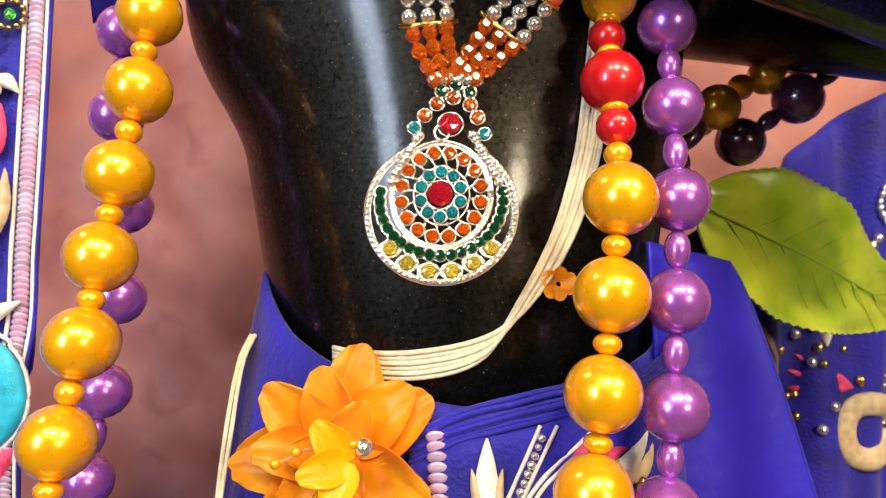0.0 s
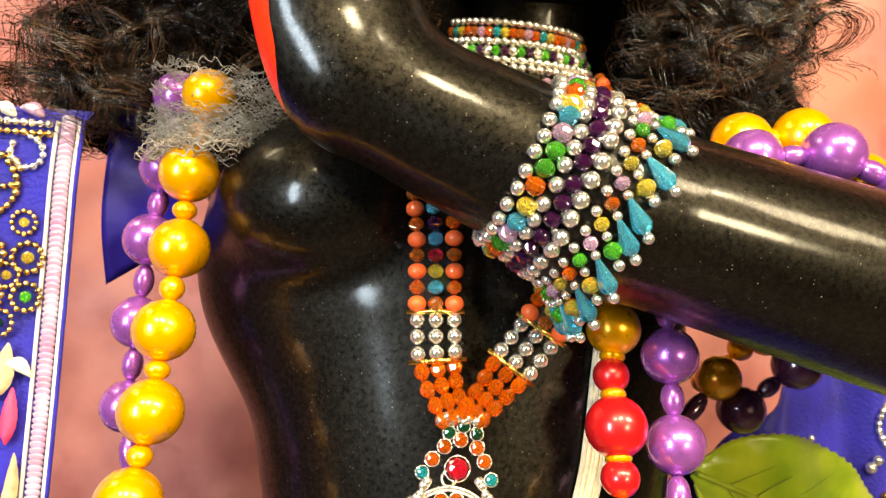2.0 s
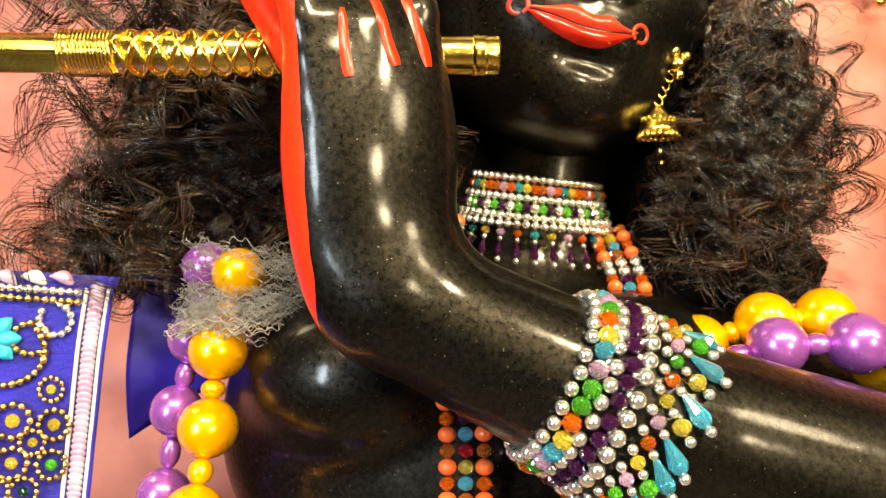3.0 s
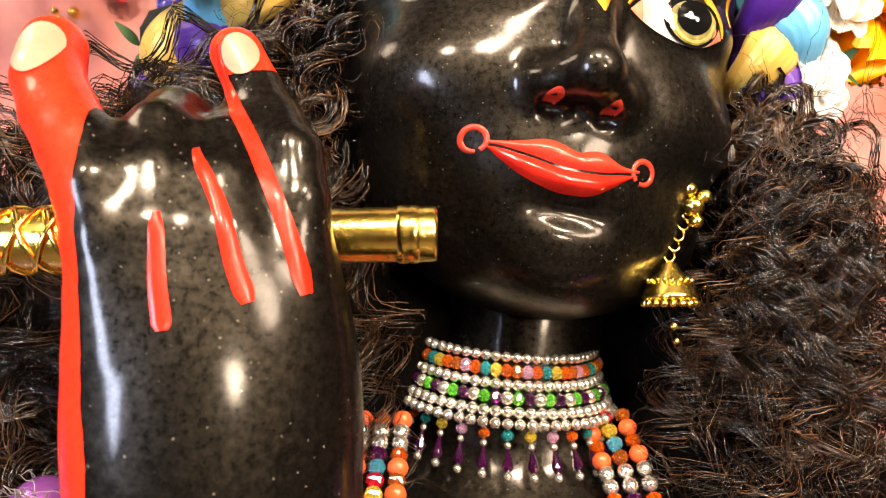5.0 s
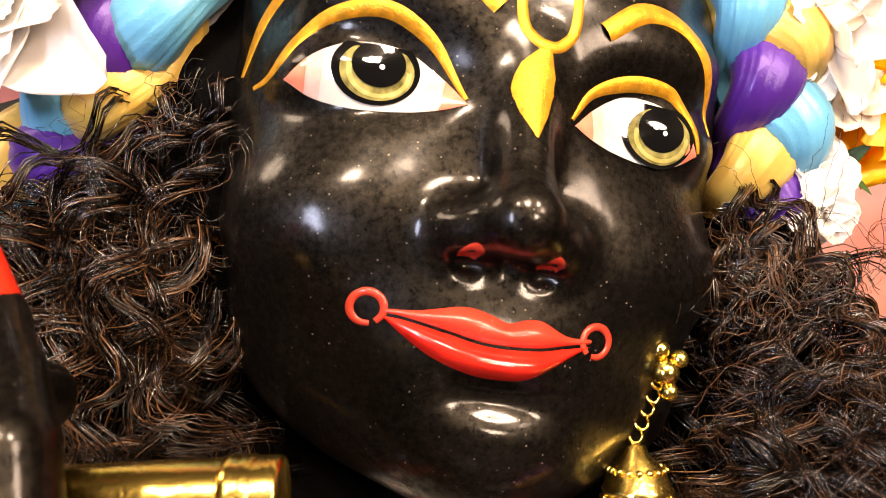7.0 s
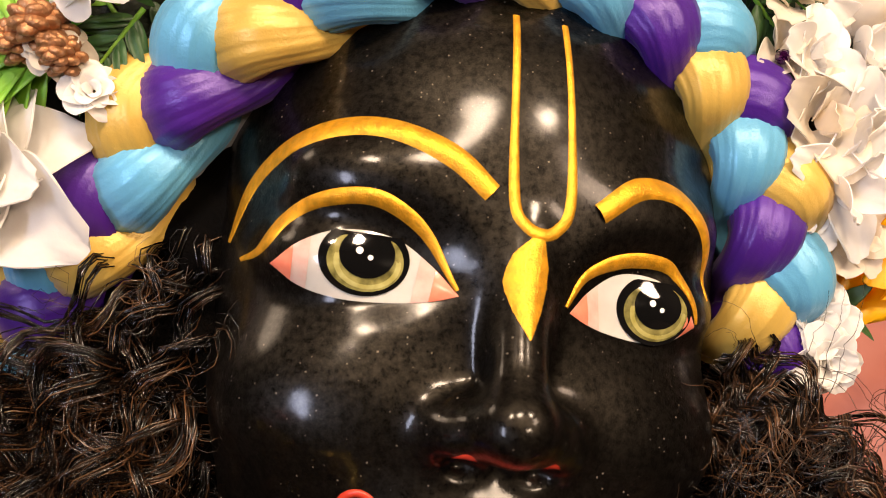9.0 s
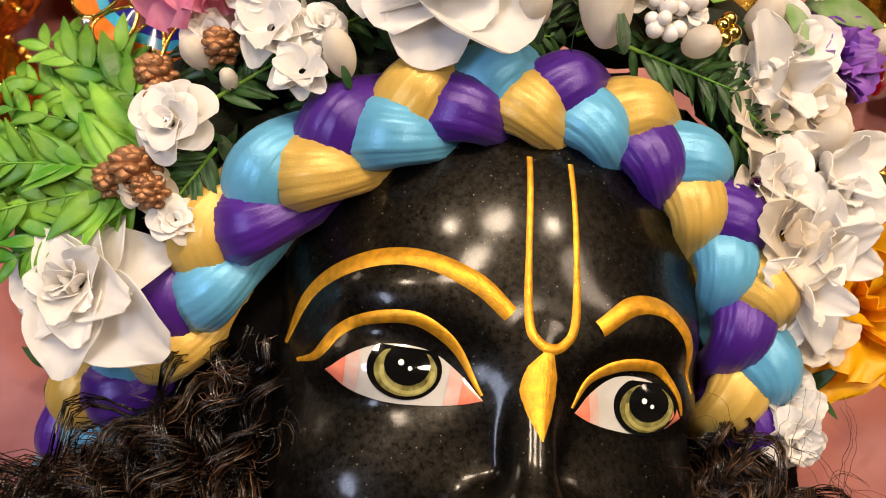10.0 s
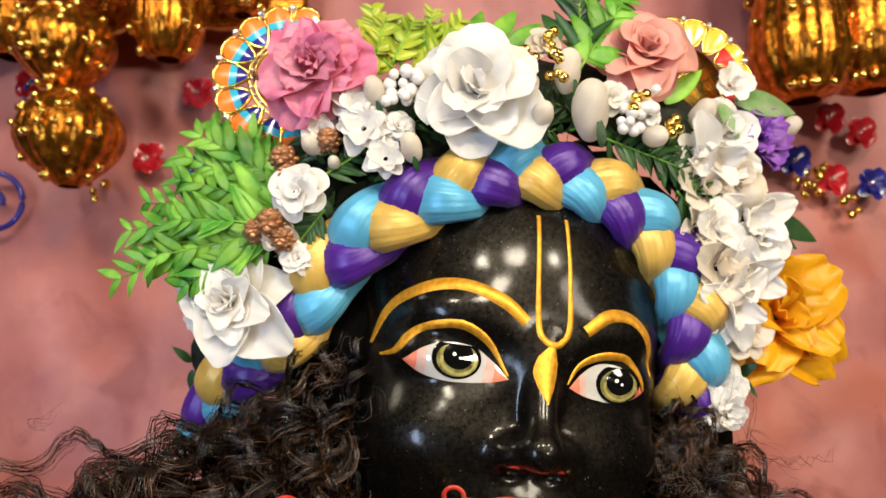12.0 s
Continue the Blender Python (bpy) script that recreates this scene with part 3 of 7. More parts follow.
for line in ([(-0.0570, 1.195), (-0.0555, 1.180), (-0.0535, 1.169)],
             [(-0.0525, 1.2115), (-0.0445, 1.197), (-0.0405, 1.184), (-0.037, 1.175)],
             [(-0.0540, 1.2440), (-0.0530, 1.236), (-0.0475, 1.226), (-0.0415, 1.2165), (-0.0335, 1.200), (-0.0285, 1.187), (-0.0255, 1.177)]):
    c = spline(line, 30)
    w = np.interp(np.linspace(0, 1, 30), [0, 0.15, 0.8, 0.94, 1], [0.0015, 0.0031, 0.0040, 0.0042, 0.0026])
    t = np.gradient(c, axis=0)
    t /= np.linalg.norm(t, axis=1)[:, None]
    sd = np.stack([-t[:, 1], t[:, 0]], 1)
    k = np.linspace(-1, 1, 7)
    q = c[:, None] + sd[:, None] * (k[None, :, None] * w[:, None, None] / 2)
    y = front(q[..., 0], q[..., 1]) - 0.0003 - 0.0004 * (1 - k[None] ** 2)
    v = np.stack([q[..., 0], y, q[..., 1]], -1).reshape(-1, 3)
    pieces.append((v, [(i * 7 + j, i * 7 + j + 1, (i + 1) * 7 + j + 1, (i + 1) * 7 + j) for i in range(29) for j in range(6)], 10))


def nail(cx, cy, cz, w, h, lean):
    a = np.linspace(0, 2 * np.pi, 25)[:-1]
    rr = np.linspace(0, 1, 5)
    lx = cx + rr[:, None] * (w * np.cos(a) * math.cos(lean) - h * np.sin(a) * math.sin(lean))
    lz = cz + rr[:, None] * (w * np.cos(a) * math.sin(lean) + h * np.sin(a) * math.cos(lean))
    y = front(lx, lz)
    y = np.where(y > cy + 0.02, cy + 0.01, y) - 0.0006
    v = np.stack([lx, y, lz], -1).reshape(-1, 3)
    pieces.append((v, [(i * 24 + j, i * 24 + (j + 1) % 24, (i + 1) * 24 + (j + 1) % 24, (i + 1) * 24 + j) for i in range(4) for j in range(24)], 9))


nail(-0.0935, 0.28, 1.2375, 0.0062, 0.008, 0.15)
nail(-0.0480, 0.285, 1.2415, 0.0048, 0.0064, 0.35)

off, V, F, S = 0, [], [], []
for v, f, s in pieces:
    V.append(np.asarray(v))
    F += [tuple(int(i) + off for i in q) for q in f]
    S += [s] * len(f)
    off += len(v)
statue = tagged(new("statue", mesh_from("statue", np.vstack(V), F, SLOTS, S)), "polished black stone statue with gold and red painted features", "statue")

# ---------------- pearl garlands ----------------
BALL = {m.name: sphere_mesh(m.name, m) for m in (PEARL_Y, PEARL_P, PEARL_D, PEARL_R)}
SEED = {m.name: sphere_mesh(m.name, m, 12, 8) for m in (SILVER, CORAL, GOLD, PEARL_Y, PEARL_P)}


def gem_mesh(name, mat, top=0.55):
    """A faceted bead: rings of eight facets."""
    bm = bmesh.new()
    rows = []
    for z, r in ((-1, 0.3), (-0.72, 0.72), (-0.28, 0.97), (0.28, 0.97), (0.72, 0.72), (1, 0.3)):
        off = 0.39 if abs(z) == 0.72 else 0.0
        rows.append([bm.verts.new((r * math.cos(2 * math.pi * k / 8 + off), r * math.sin(2 * math.pi * k / 8 + off), z * 0.85)) for k in range(8)])
    for a, b in zip(rows, rows[1:]):
        for k in range(8):
            bm.faces.new((a[k], a[(k + 1) % 8], b[k]))
            bm.faces.new((a[(k + 1) % 8], b[(k + 1) % 8], b[k]))
    bm.faces.new(rows[0][::-1])
    bm.faces.new(rows[-1])
    return bm_mesh(name, bm, mat, False)


def drop_mesh(name, mat):
    bm = bmesh.new()
    rows = []
    for z, r in ((1.0, 0.28), (0.55, 0.5), (-0.1, 0.85), (-0.5, 1.0), (-0.85, 0.7), (-1.0, 0.3)):
        rows.append([bm.verts.new((r * math.cos(2 * math.pi * k / 8), r * math.sin(2 * math.pi * k / 8), z)) for k in range(8)])
    for a, b in zip(rows, rows[1:]):
        for k in range(8):
            bm.faces.new((a[k], b[k], b[(k + 1) % 8], a[(k + 1) % 8]))
    bm.faces.new(rows[0])
    bm.faces.new(rows[-1][::-1])
    return bm_mesh(name, bm, mat, False)


GEM = {k: gem_mesh(k + "_gem", m) for k, m in CRYSTAL.items()}
DROP = {k: drop_mesh(k + "_drop", CRYSTAL[k]) for k in ("blue", "plum")}


def aligned(p, axis, r, length=None):
    """Pose of a bead at p with its hole along axis."""
    q = Vector(axis).to_track_quat("Z", "Y").to_matrix().to_4x4()
    return Matrix.Translation(Vector(p)) @ q @ Matrix.Diagonal((r, r, length or r, 1))


def garland(name, label, big, between, group="pearl garlands"):
    """big: rows of (place, mesh key, radius); between: (mesh key, radius, half length) for the small pearls."""
    g = thing(name, label, "garland", big[-1][0], group)
    for k, (p, key, r) in enumerate(big):
        a = Vector(big[min(k + 1, len(big) - 1)][0]) - Vector(big[max(k - 1, 0)][0])
        part("pearl", BALL[key], g, aligned(p, a, r))
        if k + 1 < len(big):
            q, r2 = Vector(big[k + 1][0]), big[k + 1][2]
            d = q - Vector(p)
            mid_ = Vector(p) + d.normalized() * (r + (d.length - r - r2) / 2)
            part("spacer_pearl", BALL[between[0]], g, aligned(mid_, d, between[1], max(between[2], (d.length - r - r2) / 2 + 0.0006)))
    v, f = tube([Vector(p) for p, _, _ in big], 0.0007, 6)
    part("thread", mesh_from("thread", v, f, SILVER), g)
    return g


Y, PU, D, RD = "golden_pearl", "purple_pearl", "plum_pearl", "red_pearl"
garland("yellow_pearl_garland", "long strand of large golden yellow pearls hanging beside the torso", [
    ((-0.117, 0.347, 1.097), Y, 0.0128), ((-0.126, 0.347, 1.060), Y, 0.0142), ((-0.128, 0.341, 1.024), Y, 0.0142), ((-0.130, 0.328, 0.987), Y, 0.0142),
    ((-0.132, 0.319, 0.952), Y, 0.0145), ((-0.137, 0.309, 0.9156), Y, 0.0145), ((-0.141, 0.299, 0.881), Y, 0.0148), ((-0.1435, 0.287, 0.8475), Y, 0.0148),
    ((-0.150, 0.279, 0.810), Y, 0.0148), ((-0.153, 0.270, 0.775), Y, 0.0148), ((-0.154, 0.265, 0.738), Y, 0.0148)], (Y, 0.0058, 0.0045))
garland("purple_pearl_garland", "long strand of shiny purple pearls behind the yellow one", [
    ((-0.138, 0.366, 1.100), PU, 0.013), ((-0.143, 0.363, 1.064), PU, 0.013), ((-0.1500, 0.361, 1.028), PU, 0.013), ((-0.155, 0.360, 0.987), PU, 0.013),
    ((-0.158, 0.356, 0.946), PU, 0.013), ((-0.1510, 0.347, 0.902), PU, 0.013), ((-0.1545, 0.345, 0.859), PU, 0.013), ((-0.1625, 0.345, 0.814), PU, 0.013),
    ((-0.172, 0.345, 0.770), PU, 0.013), ((-0.178, 0.345, 0.728), PU, 0.013)], (PU, 0.005, 0.0075))
garland("yellow_and_red_pearl_garland", "strand of golden yellow pearls with three red ones", [
    ((0.079, 0.350, 1.062), Y, 0.0140), ((0.0745, 0.335, 1.026), Y, 0.0140), ((0.0711, 0.317, 0.9915), Y, 0.0120), ((0.0685, 0.309, 0.9723), RD, 0.0078), ((0.0688, 0.300, 0.9525), RD, 0.0130),
    ((0.0690, 0.293, 0.9335), RD, 0.0080), ((0.0683, 0.281, 0.9047), Y, 0.0146), ((0.0638, 0.274, 0.8683), Y, 0.0148), ((0.0595, 0.268, 0.8320), Y, 0.0148),
    ((0.0551, 0.262, 0.7965), Y, 0.0148), ((0.0510, 0.258, 0.760), Y, 0.0148)], (Y, 0.0056, 0.0030))
garland("purple_pearl_garland", "strand of shiny purple pearls with oval spacers", [
    ((0.098, 0.345, 1.055), PU, 0.0126), ((0.0965, 0.330, 1.017), PU, 0.0126), ((0.0962, 0.318, 0.9797), PU, 0.0126), ((0.0961, 0.308, 0.9434), PU, 0.0128), ((0.0946, 0.294, 0.9046), PU, 0.0130),
    ((0.0927, 0.288, 0.8642), PU, 0.0132), ((0.0906, 0.282, 0.8229), PU, 0.0136), ((0.0864, 0.276, 0.7840), PU, 0.0136), ((0.083, 0.272, 0.745), PU, 0.0136)], (PU, 0.0052, 0.0078))
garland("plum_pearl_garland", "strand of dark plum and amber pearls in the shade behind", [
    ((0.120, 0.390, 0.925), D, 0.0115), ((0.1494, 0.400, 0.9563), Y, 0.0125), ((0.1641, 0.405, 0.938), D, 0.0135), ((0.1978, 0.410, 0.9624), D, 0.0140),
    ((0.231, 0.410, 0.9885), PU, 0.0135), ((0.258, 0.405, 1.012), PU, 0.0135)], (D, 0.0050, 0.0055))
garland("amber_pearl_garland", "short strand of amber pearls in the shade", [
    ((0.150, 0.425, 0.950), Y, 0.007), ((0.1696, 0.420, 0.9703), Y, 0.0075), ((0.1840, 0.420, 0.9765), Y, 0.0105), ((0.2046, 0.420, 0.9878), Y, 0.0115), ((0.230, 0.415, 1.004), Y, 0.0125)], (Y, 0.0045, 0.004))
garland("yellow_pearl_garland", "golden yellow pearls lying over the shoulder behind the forearm", [
    ((0.108, 0.352, 1.067), Y, 0.0142), ((0.1386, 0.347, 1.0785), Y, 0.0145), ((0.1680, 0.347, 1.0812), Y, 0.0145), ((0.193, 0.343, 1.060), Y, 0.0145), ((0.218, 0.335, 1.037), Y, 0.0145)], (Y, 0.0056, 0.004))
garland("purple_pearl_garland", "shiny purple pearls lying over the shoulder", [
    ((0.104, 0.338, 1.058), PU, 0.0135), ((0.1365, 0.330, 1.0685), PU, 0.0138), ((0.1716, 0.326, 1.0709), PU, 0.0142), ((0.203, 0.320, 1.054), PU, 0.0142), ((0.232, 0.318, 1.033), PU, 0.0142)], (PU, 0.0052, 0.0075))

# ---------------- bead necklace with pendant ----------------
necklace = thing("bead_necklace", "three-strand coral and crystal bead necklace with a jewelled pendant", "necklace", (0.0, 0.30, 0.95))
random.seed(4)


def strand(path, first):
    n = int(curve_length(path) / 0.0066)
    c = spline(path, n)
    for k in range(n):
        t = Vector(c[min(k + 1, n - 1)] - c[max(k - 1, 0)]).normalized()
        side = t.cross(Vector((0, -1, 0))).normalized()
        gap = 0.0045 + 0.0035 * min(1, k / 4)
        for col in (-1, 0, 1):
            p = Vector(c[k]) + side * gap * col
            if k < 4:
                part("amber_crystal", GEM["orange"], necklace, aligned(p, t, 0.0034, 0.0044))
            elif k < 7 or k in (29, 30):
                part("silver_bead", SEED["silver_bead"], necklace, aligned(p, t, 0.0034))
            elif col == 0:
                key = ("blue", "yellow", "red", "blue", "plum", "blue", "yellow", "amber")[k % 8]
                part("crystal_bead", GEM[key], necklace, aligned(p, t, 0.0036))
            elif k % 2:
                part("coral_bead", SEED["coral_bead"], necklace, aligned(p, t, 0.0042, 0.0036))
            else:
                part("crystal_bead", GEM["amber" if k % 4 else "orange"], necklace, aligned(p, t, 0.0035))
    for k in (4, 7):
        p0 = Vector(c[k]) - (Vector(c[k]) - Vector(c[k - 1])) * 0.5
        t = Vector(c[k + 1] - c[k - 1]).normalized()
        side = t.cross(Vector((0, -1, 0))).normalized()
        v, f = tube([p0 - side * 0.0125, p0, p0 + side * 0.0125], 0.0012, 8)
        part("spacer_bar", mesh_from("spacer_bar", v, f, GOLD), necklace)


strand([(0.001, 0.303, 0.955), (-0.006, 0.308, 0.978), (-0.0075, 0.312, 1.03), (-0.011, 0.320, 1.062), (-0.018, 0.352, 1.098), (-0.018, 0.40, 1.128)], 0)
strand([(0.010, 0.303, 0.957), (0.026, 0.309, 0.9755), (0.044, 0.312, 1.000), (0.062, 0.322, 1.034), (0.080, 0.362, 1.072), (0.0835, 0.395, 1.098), (0.079, 0.425, 1.125)], 1)

UNIT = 0.000222
PEN_O, PEN_X, PEN_Y = Vector((-0.001, 0.290, 0.906)), Vector((1, 0, 0)), Vector((0.02, 0.27, 0.963)).normalized()
PEN_N = PEN_X.cross(PEN_Y).normalized()


def pend(x, y, z=0.0):
    return PEN_O + PEN_X * (x * UNIT) + PEN_Y * (y * UNIT) + PEN_N * z


pendant = part("pendant", mesh_from("pendant_loop", *tube([pend(0, 118 + 14 * math.sin(a), 0.001) + PEN_X * 0.003 * math.cos(a) for a in np.linspace(0, 6.28, 20)], 0.0006, 6), SILVER), necklace, None, "silver crescent pendant set with orange, teal and green stones")


def ring_of(cx, cy, rx, ry, thick, a0=0.0, a1=2 * math.pi, n=60, z=0.0):
    return tube([pend(cx + rx * math.cos(a), cy + ry * math.sin(a), z) for a in np.linspace(a0, a1, n)], thick, 8)


def setting(x, y, r, key, stretch=1.0):
    m = Matrix.Translation(pend(x, y, 0.0014)) @ PEN_N.to_track_quat("Z", "Y").to_matrix().to_4x4() @ Matrix.Diagonal((r * UNIT, r * UNIT, r * UNIT * 0.6, 1))
    part("stone", GEM[key], pendant, m)
    v, f = ring_of(x, y, r * 1.12, r * 1.12 * stretch, 0.00034, n=18, z=0.0006)
    part("stone_setting", mesh_from("stone_setting", v, f, SILVER), pendant)


for cx_, cy_, rx_, ry_, th_ in ((2, -28, 134, 132, 0.0010), (2, -28, 127, 125, 0.0005), (1, 2, 91, 100, 0.0009), (1, 2, 85, 94, 0.0005), (2, 0, 50, 54, 0.0004)):
    a0 = 2.12 if rx_ > 100 else 0
    v, f = ring_of(cx_, cy_, rx_, ry_, th_, a0 if a0 else 0.0, (2 * math.pi + 1.02) if a0 else 2 * math.pi)
    part("silver_ring", mesh_from("silver_ring", v, f, SILVER), pendant)
for k in range(16):
    a = 2 * math.pi * k / 16 + 0.2
    setting(1 + 72 * math.cos(a), 2 + 79 * math.sin(a), 11.5, "orange")
    v, f = tube([pend(2 + 48 * math.cos(a + o), 1 + 52 * math.sin(a + o), 0.0004) if q == 0 else pend(1 + 74 * math.cos(a + o * 0.9), 2 + 80 * math.sin(a + o * 0.9), 0.0008) for o, q in ((0.0, 0), (0.17, 1))], 0.0005, 6)
    part("silver_petal", mesh_from("silver_petal", v, f, SILVER), pendant)
for k in range(10):
    a = 2 * math.pi * k / 10 + 0.3
    setting(0 + 37 * math.cos(a), 2 + 42 * math.sin(a), 10.5, "teal")
setting(0, 1, 24, "red")
for k in range(21):
    a = math.radians(172 + 196 * k / 20)
    setting(2 + 110 * math.cos(a), -8 + 102 * math.sin(a), 10.0, "emerald")
for k in range(6):
    a = math.radians(218 + 104 * k / 5)
    setting(2 + 112 * math.cos(a), -30 + 110 * math.sin(a), 13, "yellow")
    v, f = ring_of(2 + 112 * math.cos(a), -30 + 110 * math.sin(a), 19, 15, 0.0005, n=16, z=0.0005)
    part("silver_petal", mesh_from("silver_petal", v, f, SILVER), pendant)
setting(15, 135, 21, "red")
for x, y, key, r in ((-32, 152, "orange", 12), (-10, 175, "orange", 12), (20, 187, "orange", 12), (51, 173, "orange", 12), (65, 148, "orange", 12),
                     (-50, 128, "teal", 11), (78, 116, "teal", 11), (-2, 200, "emerald", 11), (25, 212, "emerald", 11), (50, 198, "emerald", 11)):
    setting(x, y, r, key)
for k in range(64):
    a = 2.12 + (2 * math.pi - 1.1) * k / 63
    part("silver_bead", SEED["silver_bead"], pendant, Matrix.Translation(pend(2 + 131 * math.cos(a), -28 + 129 * math.sin(a), 0.0012)) @ Matrix.Scale(0.0011, 4))
for k in range(9):
    for s in (-1, 1):
        q = pend(8 + s * (48 + k * 6.0), 112 - k * 11 + (k % 2) * 4, 0.001)
        part("silver_bead", SEED["silver_bead"], pendant, Matrix.Translation(q) @ Matrix.Scale(0.0022 - 0.0001 * (k % 3), 4))
for k in range(8):
    q = pend(-18 + k * 11, 222 + 6 * (k % 2), 0.001)
    part("silver_bead", SEED["silver_bead"], pendant, Matrix.Translation(q) @ Matrix.Scale(0.0024, 4))

# ---------------- bracelet on the forearm ----------------
bracelet = thing("bead_bracelet", "silver and crystal bead bracelet with hanging fringe on the forearm", "bracelet", (0.02, 0.285, 1.06))
AX = (Vector((0.06, 0.288, 1.044)) - Vector(WRIST)).normalized()
BC = Vector(WRIST) + AX * 0.077
E1 = Vector((0, -1, 0))
E1 = (E1 - AX * E1.dot(AX)).normalized()
E2 = AX.cross(E1).normalized()
HUES = ["green", "orange", "yellow", "blue", "pink"]


def on_arm(a, s, lift):
    """A place round the forearm: angle, way along it from the band's middle, height over the skin."""
    n = E1 * math.cos(a) + E2 * math.sin(a)
    base = BC + AX * s
    r = 0.0325
    q = np.array(base + n * r, dtype=np.float32)
    for _ in range(8):
        q = q - np.array(n, dtype=np.float32) * float(hand_field(q[None])[0])
    return Vector(q.tolist()) + n * lift, n


NB = 31
for k in range(NB):
    a = 2 * math.pi * k / NB
    for s, key, r, sh in ((-0.0115, "silver", 0.0028, 0), (-0.0060, "hue", 0.0038, 0.5), (-0.0005, "silver", 0.0030, 0), (0.0045, "plum", 0.0035, 0.5), (0.0100, "silver", 0.0033, 0)):
        aa = a + sh * 2 * math.pi / NB + random.uniform(-0.02, 0.02)
        p, n = on_arm(aa, s + random.uniform(-0.0005, 0.0005), r * 0.85)
        t = AX.cross(n)
        if key == "silver":
            part("silver_bead", SEED["silver_bead"], bracelet, aligned(p, t, r))
        else:
            part("crystal_bead", GEM[HUES[k % 5] if key == "hue" else "plum"], bracelet, aligned(p, t, r, r * 1.05))
    p, n = on_arm(a, 0.0075, 0.002)
    part("silver_bead", SEED["silver_bead"], bracelet, aligned(p, AX, 0.0016))
    if k < NB:
        p, n = on_arm(a, 0.0145, 0.0026)
        down = (AX * 0.55 + Vector((0, 0, -0.9)))
        w = down.dot(n)
        down = (down - n * min(w, 0) * 1.0 - n * max(w - 0.25, 0) * 0.4).normalized()
        long_ = k % 2 == 0
        beads = [("silver", 0.0021), (("orange", "yellow", "pink", "green")[k % 4], 0.0029), ("silver", 0.0019), ("drop" if long_ else ("yellow", "green", "yellow")[k % 3], 0.0036), ("silver", 0.0022)]
        at = 0.0
        for key, r in beads:
            half = 0.0064 if key == "drop" else r
            q = p + down * (at + half)
            if key == "silver":
                part("silver_bead", SEED["silver_bead"], bracelet, aligned(q, down, r))
            elif key == "drop":
                part("crystal_drop", DROP["blue"], bracelet, aligned(q, -down, 0.0037, 0.0066))
            else:
                part("crystal_bead", GEM[key], bracelet, aligned(q, down, r))
            at += 2 * half * 0.97
p, n = on_arm(-0.9, -0.004, 0.001)
bm = bmesh.new()
bmesh.ops.create_cube(bm, size=1)
bmesh.ops.bevel(bm, geom=bm.edges[:], offset=0.2, segments=2, affect="EDGES")
part("clasp", bm_mesh("clasp", bm, SILVER), bracelet, aligned(p, AX, 0.007, 0.010))

# ---------------- choker ----------------
choker = thing("bead_choker", "silver and crystal bead choker with short fringe round the neck", "choker", (0.034, 0.402, 1.13))
NC = 42
for k in range(NC):
    a = math.radians(-118 + 236 * k / (NC - 1))
    dirn = Vector((math.sin(a), -math.cos(a), 0))
    tan = Vector((math.cos(a), math.sin(a), 0))
    zt = 1.159 - 0.004 * math.sin(a) - 0.006 * math.cos(a)
    for row, (dz, key, r) in enumerate(((0.0, "silver", 0.0023), (-0.0058, "hue", 0.0031), (-0.0115, "silver", 0.0025), (-0.017, "hue2", 0.003), (-0.0225, "silver", 0.0026), (-0.027, "silver", 0.0024))):
        rad = 0.0435 + 0.0006 * row + 0.0002 * row * row + random.uniform(-0.0004, 0.0004)
        p = Vector((0.036, 0.452, zt + dz)) + dirn * rad
        if key == "silver":
            part("silver_bead", SEED["silver_bead"], choker, aligned(p, tan, r))
        else:
            hue = ("teal", "yellow", "orange", "amber", "pink", "orange")[k % 6] if key == "hue" else ("green", "plum", "silver")[k % 3]
            if hue == "silver":
                part("silver_bead", SEED["silver_bead"], choker, aligned(p, tan, 0.003))
            else:
                part("crystal_bead", GEM[hue], choker, aligned(p, tan, r, r))
    if k % 2 == 0:
        at = 0.0
        out = (dirn * 0.30 + Vector((0, 0, -1))).normalized()
        p0 = Vector((0.036, 0.452, zt - 0.0295)) + dirn * 0.0480
        for key, r in ((("pink", "orange", "teal", "yellow")[(k // 2) % 4], 0.0027), ("silver", 0.0016), ("drop", 0.0022), ("silver", 0.0019)):
            half = 0.0046 if key == "drop" else r
            q = p0 + out * (at + half)
            if key == "silver":
                part("silver_bead", SEED["silver_bead"], choker, aligned(q, out, r))
            elif key == "drop":
                part("crystal_drop", DROP["plum"], choker, aligned(q, -out, 0.0023, 0.0046))
            else:
                part("crystal_bead", GEM[key], choker, aligned(q, out, r))
            at += 2 * half * 0.97

# ---------------- flute ----------------
flute = thing("flute", "gold flute with plaited and wound bands held beside the mouth", "flute", (-0.05, 0.313, 1.187))
FA, FB = Vector((0.0055, 0.3135, 1.1962)), Vector((-0.34, 0.306, 1.189))
FD = (FB - FA).normalized()


def lathe(profile, sides=28):
    """profile: (way along the flute, radius)."""
    u = FD.orthogonal().normalized()
    w = FD.cross(u)
    v = [FA + FD * s + (u * math.cos(2 * math.pi * k / sides) + w * math.sin(2 * math.pi * k / sides)) * r for s, r in profile for k in range(sides)]
    f = [(i * sides + k, i * sides + (k + 1) % sides, (i + 1) * sides + (k + 1) % sides, (i + 1) * sides + k) for i in range(len(profile) - 1) for k in range(sides)]
    return v, f


